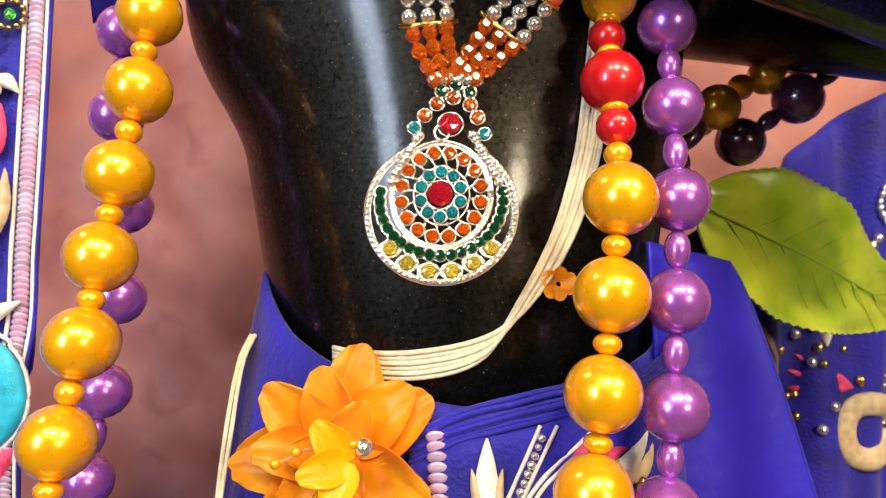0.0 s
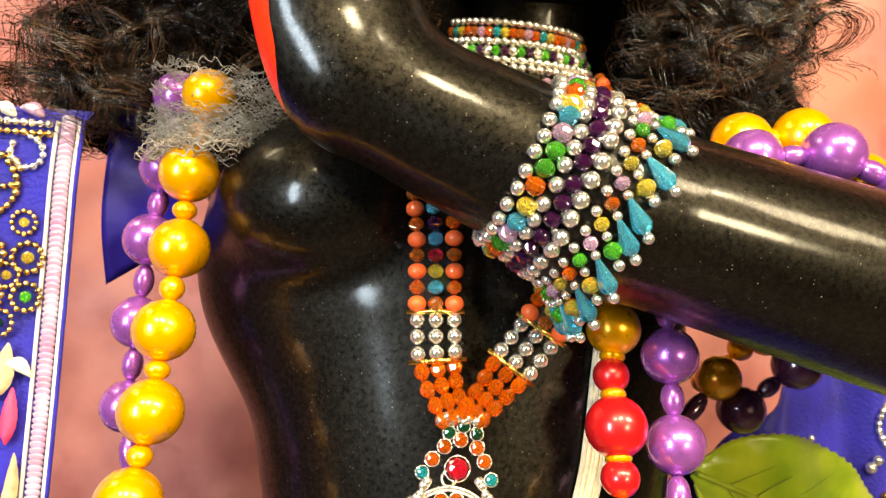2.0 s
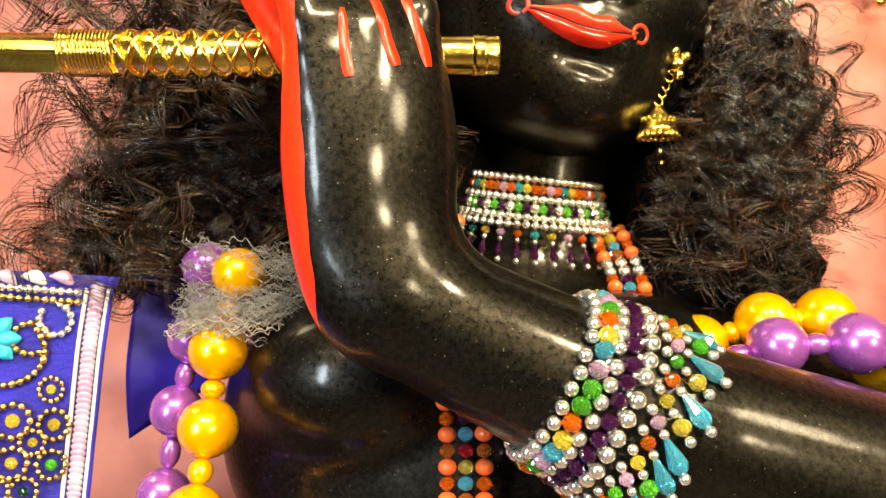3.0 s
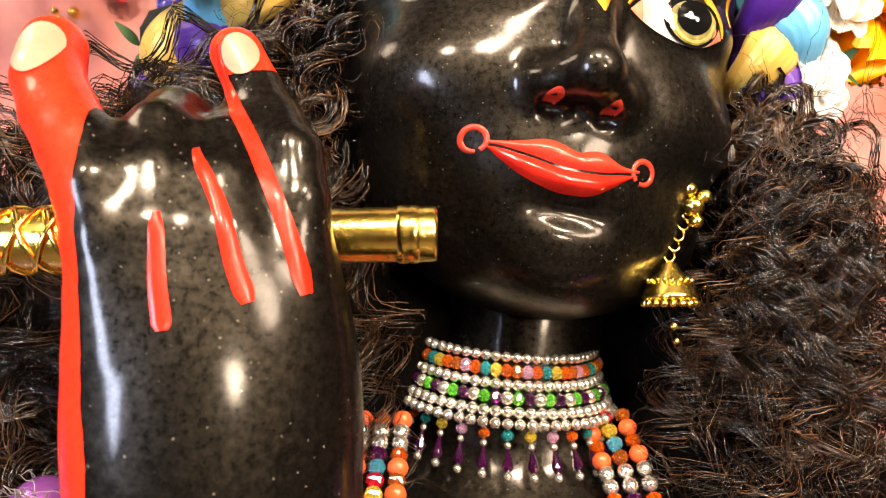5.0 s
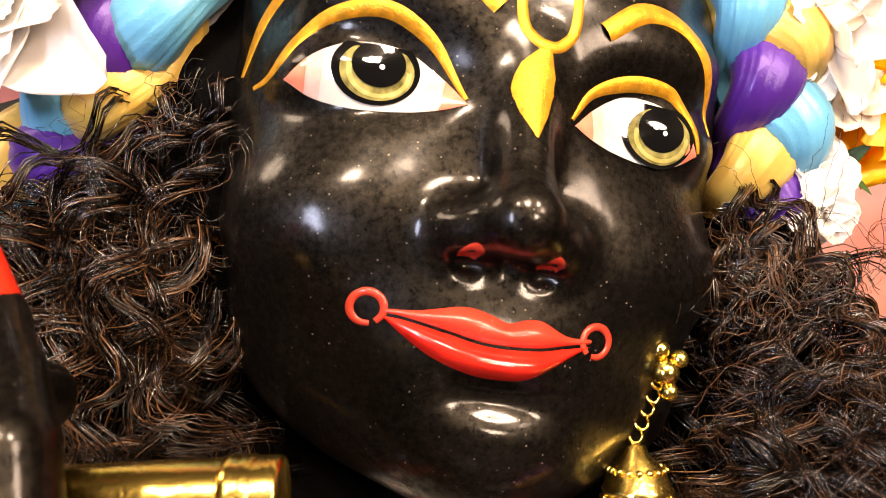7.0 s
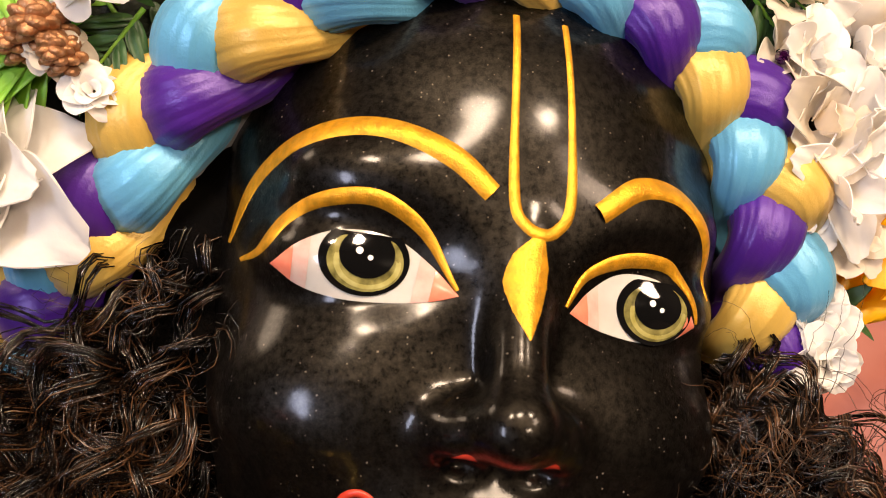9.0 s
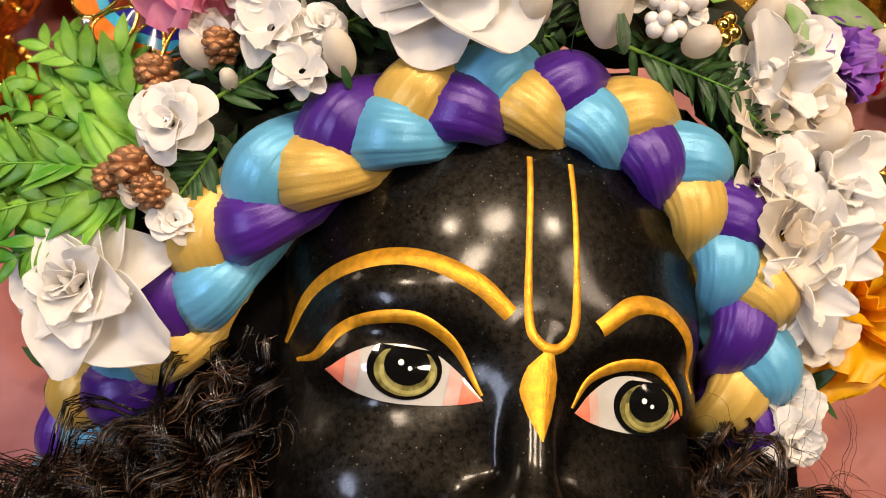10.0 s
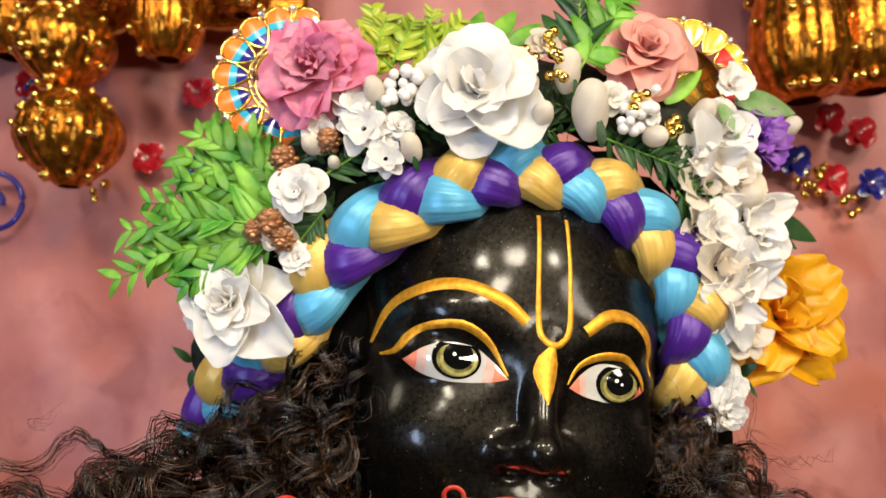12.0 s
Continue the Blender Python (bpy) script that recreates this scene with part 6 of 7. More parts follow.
def flower(name, label, p, size, colour, rings, style="rose", towards=(0.0, -1, 0.12), group="headdress flowers", owner=None, category="flower", seed=0, core=None):
    """rings: (petals, opening in degrees, share of the size, height)."""
    r_ = random.Random(seed + int(size * 1e5))
    fl = owner or thing(name, label, category, p, group)
    base = facing(p, towards, r_.uniform(0, 360))
    for q, (count, opening, share, height) in enumerate(rings):
        for k in range(count):
            m = base @ pose(0, 0, 0, 0, 0, 360 * (k + 0.5 * (q % 2)) / count + r_.uniform(-16, 16)) @ Matrix.Translation((0, -0.06 * size * share, height * size)) @ pose(0, 0, 0, opening + r_.uniform(-12, 12), r_.uniform(-10, 10), r_.uniform(-10, 10))
            sc = size * 0.5 * share * r_.uniform(0.85, 1.14)
            part("petal", petal(colour, style), fl, m @ Matrix.Diagonal((sc, sc, sc, 1)))
    if core:
        part("centre", SEED[core], fl, base @ Matrix.Translation((0, 0, size * 0.12)) @ Matrix.Scale(size * 0.07, 4))
    return fl


def leaf_mesh(name, mat, width=0.36, serrate=0.0, fold=0.12, bend=0.25, wrinkle=0.0, nu=21, nv=9):
    """A leaf along +z, face towards -y, one long."""
    v = []
    for i in range(nu):
        u = i / (nu - 1)
        w = width / 2 * (math.sin(math.pi * (0.02 + 0.97 * u) ** 0.85) ** 0.85)
        w *= 1 + serrate * (i % 2)
        for j in range(nv):
            s = -1 + 2 * j / (nv - 1)
            wr = wrinkle * (math.sin(u * 21 + abs(s) * 5) * abs(s) + 0.6 * math.sin(s * 6 + u * 9))
            v.append((w * s, fold * abs(s) * w * 2 * -0.5 + bend * u * u + wr - 0.01 * math.exp(-40 * s * s), u - 0.04 * abs(s) * math.sin(math.pi * u)))
    k = len(v)
    v += [(x, y + 0.008, z) for x, y, z in v]
    f = []
    for i in range(nu - 1):
        for j in range(nv - 1):
            a, b, c, d = i * nv + j, i * nv + j + 1, (i + 1) * nv + j + 1, (i + 1) * nv + j
            f += [(a, b, c, d), (k + d, k + c, k + b, k + a)]
    for i in range(nu - 1):
        for j in (0, nv - 1):
            f.append((i * nv + j, (i + 1) * nv + j, k + (i + 1) * nv + j, k + i * nv + j))
    return mesh_from(name, v, f, mat)


LM = {k: leaf_mesh(k + "_leaf", LEAF[k]) for k in ("dark", "bright", "pale")}


def bud_mesh():
    """A closed bud: an egg of three petals that wind round each other."""
    nu, nv, v = 15, 30, []
    for i in range(nu):
        u = math.pi * i / (nu - 1)
        for j in range(nv):
            a = 2 * math.pi * j / nv
            r = math.sin(u) * (1 - 0.10 * abs(math.sin(1.5 * a + 1.4 * math.cos(u))) ** 6) * (1 + 0.10 * math.cos(u + 2.4))
            v.append((r * math.cos(a), r * math.sin(a), -math.cos(u)))
    f = [(i * nv + j, i * nv + (j + 1) % nv, (i + 1) * nv + (j + 1) % nv, (i + 1) * nv + j) for i in range(nu - 1) for j in range(nv)]
    return mesh_from("bud", v, f, PETAL["cream"])


BUD_MESH = bud_mesh()
ROSE = [(3, 6, 0.42, 0.10), (4, 20, 0.55, 0.07), (5, 38, 0.72, 0.04), (6, 60, 0.92, 0.0), (6, 80, 1.05, -0.04)]
OPEN = [(3, 10, 0.5, 0.05), (4, 32, 0.75, 0.03), (5, 62, 1.0, 0.0), (6, 82, 1.12, -0.03)]
SMALL = [(3, 15, 0.5, 0.06), (5, 45, 0.8, 0.02), (6, 75, 1.0, 0.0)]
STAR = [(6, 55, 0.9, 0.02), (6, 78, 1.0, 0.0)]
LILY = [(3, 30, 0.85, 0.03), (3, 58, 1.0, 0.0)]
BROAD = [(3, 14, 0.6, 0.05), (5, 58, 1.0, 0.0)]
flower("white_rose", "large white silk gardenia above the headband", (0.0346, 0.3580, 1.4408), 0.062, "white", OPEN, "round", (-0.05, -1, 0.18))
flower("pink_rose", "pink silk peony beside the peacock ornament", (-0.0538, 0.3680, 1.4587), 0.056, "pink", ROSE, "ruffle", (-0.15, -1, 0.1))
flower("white_rose", "white silk rose with pointed outer petals", (-0.1004, 0.3850, 1.3351), 0.054, "white", ROSE[:4] + [(6, 80, 1.3, -0.04)], "point", (-0.25, -1, 0.05), seed=2)
flower("white_rose", "small white rose with a clear gem at its heart", (-0.0612, 0.3660, 1.3901), 0.031, "white", SMALL, "rose", (-0.2, -1, 0.05), core="silver_bead")
flower("peach_rose", "peach silk rose high in the headdress", (0.1312, 0.3890, 1.4718), 0.056, "peach", ROSE, "rose", (0.1, -1, 0.3))
flower("violet_flower", "violet carnation at the edge of the headdress", (0.2058, 0.4200, 1.4307), 0.042, "violet", SMALL + [(7, 80, 1.1, 0)], "ruffle", (0.3, -1, 0.1))
flower("orange_rose", "bright orange organza rose", (0.2182, 0.4400, 1.3234), 0.078, "yellow", OPEN, "ruffle", (0.2, -1, 0.1))
flower("white_carnation", "white silk carnation below the headband", (0.1735, 0.4170, 1.2824), 0.030, "white", SMALL + [(6, 60, 0.95, 0.03)], "round", (0.15, -1, 0.0))
flower("white_carnation", "white silk carnation below the headband", (0.1745, 0.4140, 1.2700), 0.026, "white", SMALL, "round", (0.15, -1, -0.3), seed=5)
for x, y, s, st, lab in (((-0.0262, 0.3660, 1.4246), 0, 0.030, "point", "white star-shaped blossom in the headdress"), ((-0.0143, 0.3620, 1.4069), 0, 0.024, "point", "white star-shaped blossom in the headdress")):
    flower("white_blossom", lab, x, s, "white", STAR, st, (-0.1, -1, 0.2), seed=int(s * 999))
for p, s, col in (((0.1709, 0.4050, 1.4139), 0.036, "white"), ((0.1644, 0.4020, 1.3956), 0.030, "cream"), ((0.1934, 0.4120, 1.3802), 0.036, "white"), ((0.1710, 0.4030, 1.3501), 0.032, "cream"), ((0.1969, 0.4100, 1.3675), 0.030, "white"),
                  ((0.1771, 0.4050, 1.3304), 0.034, "white"), ((0.1587, 0.3980, 1.3737), 0.022, "cream"), ((0.1811, 0.4100, 1.4318), 0.030, "white"), ((0.1596, 0.4000, 1.4157), 0.022, "white"), ((0.1874, 0.4100, 1.4035), 0.030, "cream"), ((0.1700, 0.4000, 1.3724), 0.026, "white"),
                  ((0.1849, 0.4080, 1.3461), 0.034, "white"), ((0.1640, 0.4080, 1.3148), 0.020, "white"), ((0.1891, 0.4200, 1.3110), 0.026, "cream"), ((-0.0315, 0.3680, 1.4366), 0.024, "white"), ((-0.0080, 0.3660, 1.4255), 0.018, "white"), ((-0.0507, 0.3720, 1.4255), 0.020, "white"),
                  ((0.0067, 0.3660, 1.4453), 0.020, "cream"), ((0.1082, 0.3720, 1.4405), 0.022, "white"), ((0.1258, 0.3740, 1.4318), 0.020, "white"), ((0.0720, 0.3720, 1.4723), 0.018, "cream"), ((-0.0729, 0.3720, 1.3688), 0.020, "cream"), ((-0.0627, 0.3750, 1.3567), 0.018, "white"), ((0.1888, 0.4100, 1.4604), 0.020, "white")):
    if s > 0.033:
        flower("white_lily", "white silk lily with pointed petals in the headdress", p, s * 1.5, col, LILY, "oval", (0.3, -1, -0.3), seed=int(p[0] * 9999))
    elif p[0] > 0.15:
        flower("white_blossom", "white silk blossom with broad petals in the headdress", p, s * 1.3, col, BROAD, "round", (0.3, -1, 0.05), seed=int(p[0] * 9999))
    else:
        flower("white_blossom", "white silk blossom in the headdress", p, s, col, SMALL, "rose" if s < 0.027 else "round", (0.3, -1, 0.05), seed=int(p[0] * 9999))
for p, s, tw in (((-0.0006, 0.3580, 1.4117), 0.017, (-0.2, -0.7, 0.6)), ((-0.0197, 0.3660, 1.4445), 0.018, (-0.3, -0.6, 0.7)), ((0.0677, 0.3550, 1.4263), 0.018, (0.1, -0.9, 0.4)), ((0.0829, 0.3600, 1.4523), 0.022, (0.1, -0.5, 1)),
                 ((0.0945, 0.3620, 1.4312), 0.030, (0.0, -0.4, 1)), ((0.1306, 0.3720, 1.4192), 0.018, (0.2, -0.9, -0.2)), ((0.1650, 0.3950, 1.4375), 0.020, (0.3, -0.8, 0.5)), ((0.2306, 0.4300, 1.4380), 0.018, (0.6, -0.5, 0.5)),
                 ((0.0610, 0.3600, 1.4423), 0.018, (0.2, -0.6, 0.6)), ((-0.0431, 0.3720, 1.4082), 0.010, (0, -1, 0.3)), ((0.1922, 0.4050, 1.3901), 0.020, (0.4, -1, 0.3)), ((-0.0543, 0.3720, 1.4179), 0.016, (-0.4, -1, 0.3))):
    bud = thing("flower_bud", "cream silk flower bud in the headdress", "flower bud", p, "headdress buds")
    part("bud", BUD_MESH, bud, facing(p, tw, 360 * p[0]) @ Matrix.Diagonal((s * 0.36, s * 0.36, s * 0.56, 1)))
    for a_ in (20, 140, 260):
        part("sepal", LM["dark"], bud, facing(p, tw) @ pose(0, 0, 0, 0, 0, a_) @ Matrix.Translation((0, -s * 0.40, -s * 0.62)) @ Matrix.Scale(s * 0.55, 4))

# berries, gold beads and pine cones
BERRY = material("white_berry", (0.80, 0.75, 0.70), rough=0.3, coat=0.4)
SEED["white_berry"] = sphere_mesh("white_berry", BERRY, 12, 8)


def cluster(name, label, c, count, spread, r, key, category):
    rr_ = random.Random(int(c[0] * 1e4) + count)
    o = thing(name, label, category, c, name + " clusters")
    for _ in range(count):
        q = Vector(c) + Vector((rr_.uniform(-1, 1) * spread, rr_.uniform(-1, 0.3) * spread * 0.7, rr_.uniform(-1, 1) * spread))
        part("ball", SEED[key], o, Matrix.Translation(q) @ Matrix.Scale(r * rr_.uniform(0.75, 1.15), 4))
    return o


for p in ((-0.0026, 0.3620, 1.4491), (-0.0075, 0.3620, 1.4417), (0.1170, 0.3700, 1.4282), (0.1248, 0.3700, 1.4369)):
    cluster("berry_spray", "spray of small white berries", p, 9, 0.007, 0.0034, "white_berry", "berries")
for p in ((0.0738, 0.3580, 1.4525), (0.0797, 0.3700, 1.4713), (0.1194, 0.3680, 1.4377), (0.1437, 0.3800, 1.4255), (0.0597, 0.3650, 1.4618)):
    cluster("gold_bead_spray", "spray of shiny gold beads", p, 5, 0.0065, 0.0032, "polished_gold", "beads")
part("gem", GEM["plum"], thing("purple_gem", "purple crystal set in a blossom", "gem", (0.1574, 0.3940, 1.3699)), Matrix.Translation((0.1558, 0.3900, 1.3695)) @ Matrix.Scale(0.0028, 4))


def pine_cone(p, size):
    o = thing("pine_cone", "small copper-coloured pine cone ornament", "pine cone", p, "pine cones")
    rr_ = random.Random(int(p[2] * 1e5))
    for ring_ in range(4):
        for k in range(6):
            a = 2 * math.pi * (k + ring_ * 0.5) / 6
            q = Vector(p) + Vector((size * 0.55 * math.cos(a) * (1 - ring_ * 0.2), -size * 0.28 * ring_, size * 0.55 * math.sin(a) * (1 - ring_ * 0.2)))
            m = Matrix.Translation(q) @ Vector((math.cos(a), -0.8, math.sin(a))).to_track_quat("Z", "Y").to_matrix().to_4x4() @ Matrix.Diagonal((size * 0.3, size * 0.2, size * 0.34, 1))
            part("scale", CONE, o, m)
    return o


bm = bmesh.new()
bmesh.ops.create_icosphere(bm, subdivisions=2, radius=1)
for v in bm.verts:
    v.co *= 1 + 0.15 * noise.noise(v.co * 2.5)
CONE = bm_mesh("cone_scale", bm, COPPER)
for p, s in (((-0.0762, 0.3720, 1.3750), 0.015), ((-0.0846, 0.3740, 1.3717), 0.012), ((-0.0709, 0.3760, 1.4116), 0.013), ((-0.0681, 0.3740, 1.4023), 0.011), ((-0.0457, 0.3720, 1.4203), 0.012), ((-0.0698, 0.3700, 1.3662), 0.011)):
    pine_cone(p, s * 0.78)


# leaves and ferns


NEEDLE = leaf_mesh("needle_leaf", LEAF["bright"], width=0.36, nu=9, nv=5, bend=0.4)
NEEDLE_L = leaf_mesh("needle_leaf", LEAF["lime"], width=0.42, nu=7, nv=3)
NEEDLE_D = leaf_mesh("needle_leaf", LEAF["dark"], width=0.24, nu=7, nv=3)


def leaf_pose(p, along, size, face=(0, -1, 0)):
    z = Vector(along).normalized()
    y = -(Vector(face) - z * Vector(face).dot(z)).normalized()
    x = y.cross(z)
    return Matrix(((x.x, y.x, z.x, p[0]), (x.y, y.y, z.y, p[1]), (x.z, y.z, z.z, p[2]), (0, 0, 0, 1))) @ Matrix.Scale(size, 4)


def single_leaf(p, q, key, label, face=(0, -1, 0.2)):
    d = Vector(q) - Vector(p)
    ob = tagged(new("leaf", LM[key]), label, "leaf", "headdress leaves")
    ob.matrix_world = leaf_pose(p, d, d.length, face)
    return ob


for p, q, key, lab in (((0.1438, 0.3920, 1.4438), (0.1670, 0.3900, 1.4660), "bright", "green leaf in the headdress"), ((0.1778, 0.4000, 1.4458), (0.1911, 0.4000, 1.4247), "pale", "pale green and white leaf"), ((0.1908, 0.4100, 1.4503), (0.2399, 0.4200, 1.4512), "pale", "pale green and white leaf"),
                       ((0.2193, 0.4500, 1.3861), (0.2637, 0.4550, 1.3736), "dark", "grey-green leaf behind the cascade"), ((0.2158, 0.4500, 1.3801), (0.2450, 0.4500, 1.3674), "dark", "grey-green leaf behind the cascade"),
                       ((0.0451, 0.3850, 1.4785), (0.0608, 0.3900, 1.5057), "bright", "broad green leaf behind the white gardenia"), ((0.0529, 0.3850, 1.4756), (0.0746, 0.3850, 1.4945), "bright", "broad green leaf behind the white gardenia"),
                       ((0.0320, 0.3850, 1.4760), (0.0407, 0.3900, 1.5060), "bright", "broad green leaf behind the white gardenia"),
                       ((0.0872, 0.3680, 1.4307), (0.0836, 0.3700, 1.4557), "dark", "dark green leaf between the buds"), ((0.0827, 0.3750, 1.4761), (0.0740, 0.3800, 1.4976), "dark", "dark green leaf between the buds"), ((-0.0136, 0.3720, 1.4286), (-0.0059, 0.3700, 1.4444), "dark", "dark green leaf between the blossoms"),
                       ((0.1692, 0.4250, 1.2893), (0.1776, 0.4200, 1.3031), "bright", "green leaf behind the carnation"), ((0.1587, 0.4250, 1.2762), (0.1646, 0.4200, 1.2927), "dark", "green leaf behind the carnation"),
                       ((0.1606, 0.4200, 1.2730), (0.1558, 0.4200, 1.2823), "bright", "green leaf behind the carnation"), ((-0.1181, 0.3900, 1.3662), (-0.1348, 0.3900, 1.3412), "bright", "green leaf beside the white rose"), ((-0.1391, 0.3950, 1.3826), (-0.1543, 0.3950, 1.3750), "bright", "green leaf beside the white rose")):
    single_leaf(p, q, key, lab)


def fern(name, label, p, q, size, mesh, count, spread, sag=0.0, seed=0):
    """A frond: a stem from p to q with leaflets on both sides."""
    rr_ = random.Random(seed)
    o = thing(name, label, "foliage", p, name + " sprays")
    p, q = Vector(p), Vector(q)
    d = q - p
    s = d.cross(Vector((0, -1, 0))).normalized()
    pts = [p + d * t + Vector((0, 0, -sag * t * t)) for t in np.linspace(0, 1, 10)]
    v, f = tube(pts, [0.0009 * (1 - 0.6 * t) for t in np.linspace(0, 1, 10)], 6)
    part("stem", mesh_from("stem", v, f, LEAF["bright"]), o)
    for k in range(count):
        t = 0.12 + 0.88 * k / (count - 1)
        for e in (-1, 1):
            along = d.normalized() * 0.8 + s * e * spread + Vector((rr_.uniform(-0.2, 0.2), rr_.uniform(-0.5, 0.3), rr_.uniform(-0.2, 0.2)))
            part("leaflet", mesh, o, leaf_pose(p + d * t + Vector((0, 0, -sag * t * t)), along, size * (1.1 - 0.55 * t) * rr_.uniform(0.8, 1.2), (rr_.uniform(-0.4, 0.4), -1, rr_.uniform(-0.2, 0.5))))
    return o


k = 0
for p, q in (((-0.0659, 0.3850, 1.3801), (-0.1569, 0.3850, 1.3817)), ((-0.0650, 0.3820, 1.3771), (-0.1589, 0.3780, 1.3549)), ((-0.0634, 0.3850, 1.3826), (-0.1326, 0.3900, 1.4106)), ((-0.0618, 0.3880, 1.3907), (-0.1228, 0.3950, 1.4372)), ((-0.0693, 0.3800, 1.3720), (-0.1383, 0.3750, 1.3654)), ((-0.0650, 0.3900, 1.3937), (-0.1059, 0.4000, 1.4287)),
             ((-0.0694, 0.3800, 1.3745), (-0.1245, 0.3700, 1.3841)), ((-0.0617, 0.3880, 1.3855), (-0.0935, 0.3950, 1.4353)), ((-0.0736, 0.3780, 1.3694), (-0.1230, 0.3800, 1.3507)), ((-0.0725, 0.3900, 1.3860), (-0.1528, 0.4000, 1.3996)), ((-0.0681, 0.3920, 1.3914), (-0.1353, 0.4000, 1.4265)), ((-0.0684, 0.3850, 1.3776), (-0.1539, 0.3900, 1.3694)), ((-0.0638, 0.3950, 1.3971), (-0.1165, 0.4050, 1.4471)), ((-0.0744, 0.3880, 1.3806), (-0.1427, 0.3920, 1.3823))):
    fern("fern", "bright green plastic fern spray beside the headband", p, q, 0.025, NEEDLE, 10, 0.6, 0.006, k)
    k += 1
for p, q in (((-0.0092, 0.3780, 1.4604), (-0.0300, 0.3800, 1.4831)), ((-0.0066, 0.3780, 1.4630), (-0.0099, 0.3850, 1.4933)), ((0.0036, 0.3780, 1.4628), (0.0113, 0.3850, 1.4984)), ((-0.0194, 0.3780, 1.4633), (-0.0230, 0.3850, 1.5018)), ((0.0060, 0.3800, 1.4689), (0.0270, 0.3850, 1.4926)), ((-0.0114, 0.3750, 1.4646), (0.0011, 0.3800, 1.4907)), ((-0.0215, 0.3750, 1.4674), (-0.0145, 0.3800, 1.4937)), ((0.0013, 0.3740, 1.4561), (0.0216, 0.3800, 1.4767)), ((-0.0186, 0.3720, 1.4557), (-0.0351, 0.3800, 1.4724))):
    fern("fern", "lime green leafy spray at the top", p, q, 0.014, NEEDLE_L, 11, 0.9, 0.0, k)
    k += 1
fern("palm_frond", "small green palm frond between peach rose and buds", (0.0915, 0.3720, 1.4576), (0.1241, 0.3900, 1.5074), 0.026, NEEDLE, 14, 0.8, 0.0, 77)
fern("palm_frond", "small green palm frond between peach rose and buds", (0.0925, 0.3750, 1.4653), (0.0975, 0.3900, 1.5136), 0.024, NEEDLE_D, 12, 0.8, 0.0, 78)
for p, q in (((-0.0511, 0.3750, 1.4009), (-0.0140, 0.3750, 1.4231)), ((-0.0288, 0.3740, 1.4180), (0.0061, 0.3740, 1.4327)), ((0.1008, 0.3760, 1.4213), (0.1480, 0.3850, 1.4045)), ((0.1274, 0.3820, 1.4172), (0.1711, 0.4000, 1.3884)), ((0.1059, 0.3750, 1.4286), (0.0707, 0.3700, 1.4405)), ((0.1473, 0.3920, 1.3928), (0.1717, 0.4050, 1.3675)),
             ((0.0060, 0.3760, 1.4385), (0.0458, 0.3760, 1.4197)), ((0.0855, 0.3740, 1.4236), (0.1282, 0.3800, 1.4428)), ((-0.0440, 0.3760, 1.4137), (-0.0627, 0.3800, 1.4253)), ((0.1349, 0.3900, 1.4138), (0.1628, 0.4000, 1.4239)), ((-0.0487, 0.3760, 1.3836), (-0.0685, 0.3780, 1.3594)), ((0.0360, 0.3780, 1.4256), (0.0762, 0.3780, 1.4248))):
    fern("pine_sprig", "dark green pine sprig between the flowers", p, q, 0.016, NEEDLE_D, 12, 0.9, 0.0, k)
    k += 1
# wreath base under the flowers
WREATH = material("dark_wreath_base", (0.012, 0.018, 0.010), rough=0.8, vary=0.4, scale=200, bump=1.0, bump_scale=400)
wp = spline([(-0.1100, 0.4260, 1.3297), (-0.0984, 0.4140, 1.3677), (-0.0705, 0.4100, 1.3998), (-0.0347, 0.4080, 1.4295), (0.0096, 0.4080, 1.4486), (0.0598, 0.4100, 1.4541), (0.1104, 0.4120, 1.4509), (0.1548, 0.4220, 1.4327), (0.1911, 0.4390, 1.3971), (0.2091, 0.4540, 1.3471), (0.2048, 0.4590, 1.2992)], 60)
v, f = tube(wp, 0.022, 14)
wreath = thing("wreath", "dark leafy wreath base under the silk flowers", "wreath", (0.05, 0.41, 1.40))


def mossy(v):
    q = np.array(v)
    return q + 0.003 * np.stack([np.sin(q[:, 2] * 900), np.sin(q[:, 0] * 800), np.cos(q[:, 0] * 1100)], 1)


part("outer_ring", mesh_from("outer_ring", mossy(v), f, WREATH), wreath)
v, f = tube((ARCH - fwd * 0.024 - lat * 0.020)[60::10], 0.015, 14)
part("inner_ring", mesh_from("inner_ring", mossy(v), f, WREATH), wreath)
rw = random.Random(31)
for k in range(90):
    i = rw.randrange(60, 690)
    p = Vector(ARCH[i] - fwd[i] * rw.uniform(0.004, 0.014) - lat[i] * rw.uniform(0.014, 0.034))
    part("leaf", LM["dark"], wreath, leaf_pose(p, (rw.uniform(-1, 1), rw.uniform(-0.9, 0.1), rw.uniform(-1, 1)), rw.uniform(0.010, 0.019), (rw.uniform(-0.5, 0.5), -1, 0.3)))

# ---------------- peacock ornaments ----------------
ENAMEL = {"orange": material("orange_enamel", (0.82, 0.20, 0.02), rough=0.2, coat=0.6, vary=0.15, scale=200), "sky": material("turquoise_enamel", (0.04, 0.42, 0.62), rough=0.2, coat=0.6, vary=0.15, scale=200),
          "navy": material("navy_enamel", (0.02, 0.02, 0.24), rough=0.2, coat=0.6), "red": material("red_enamel", (0.60, 0.015, 0.01), rough=0.2, coat=0.6), "yellow": material("yellow_enamel", (0.85, 0.48, 0.02), rough=0.2, coat=0.6)}


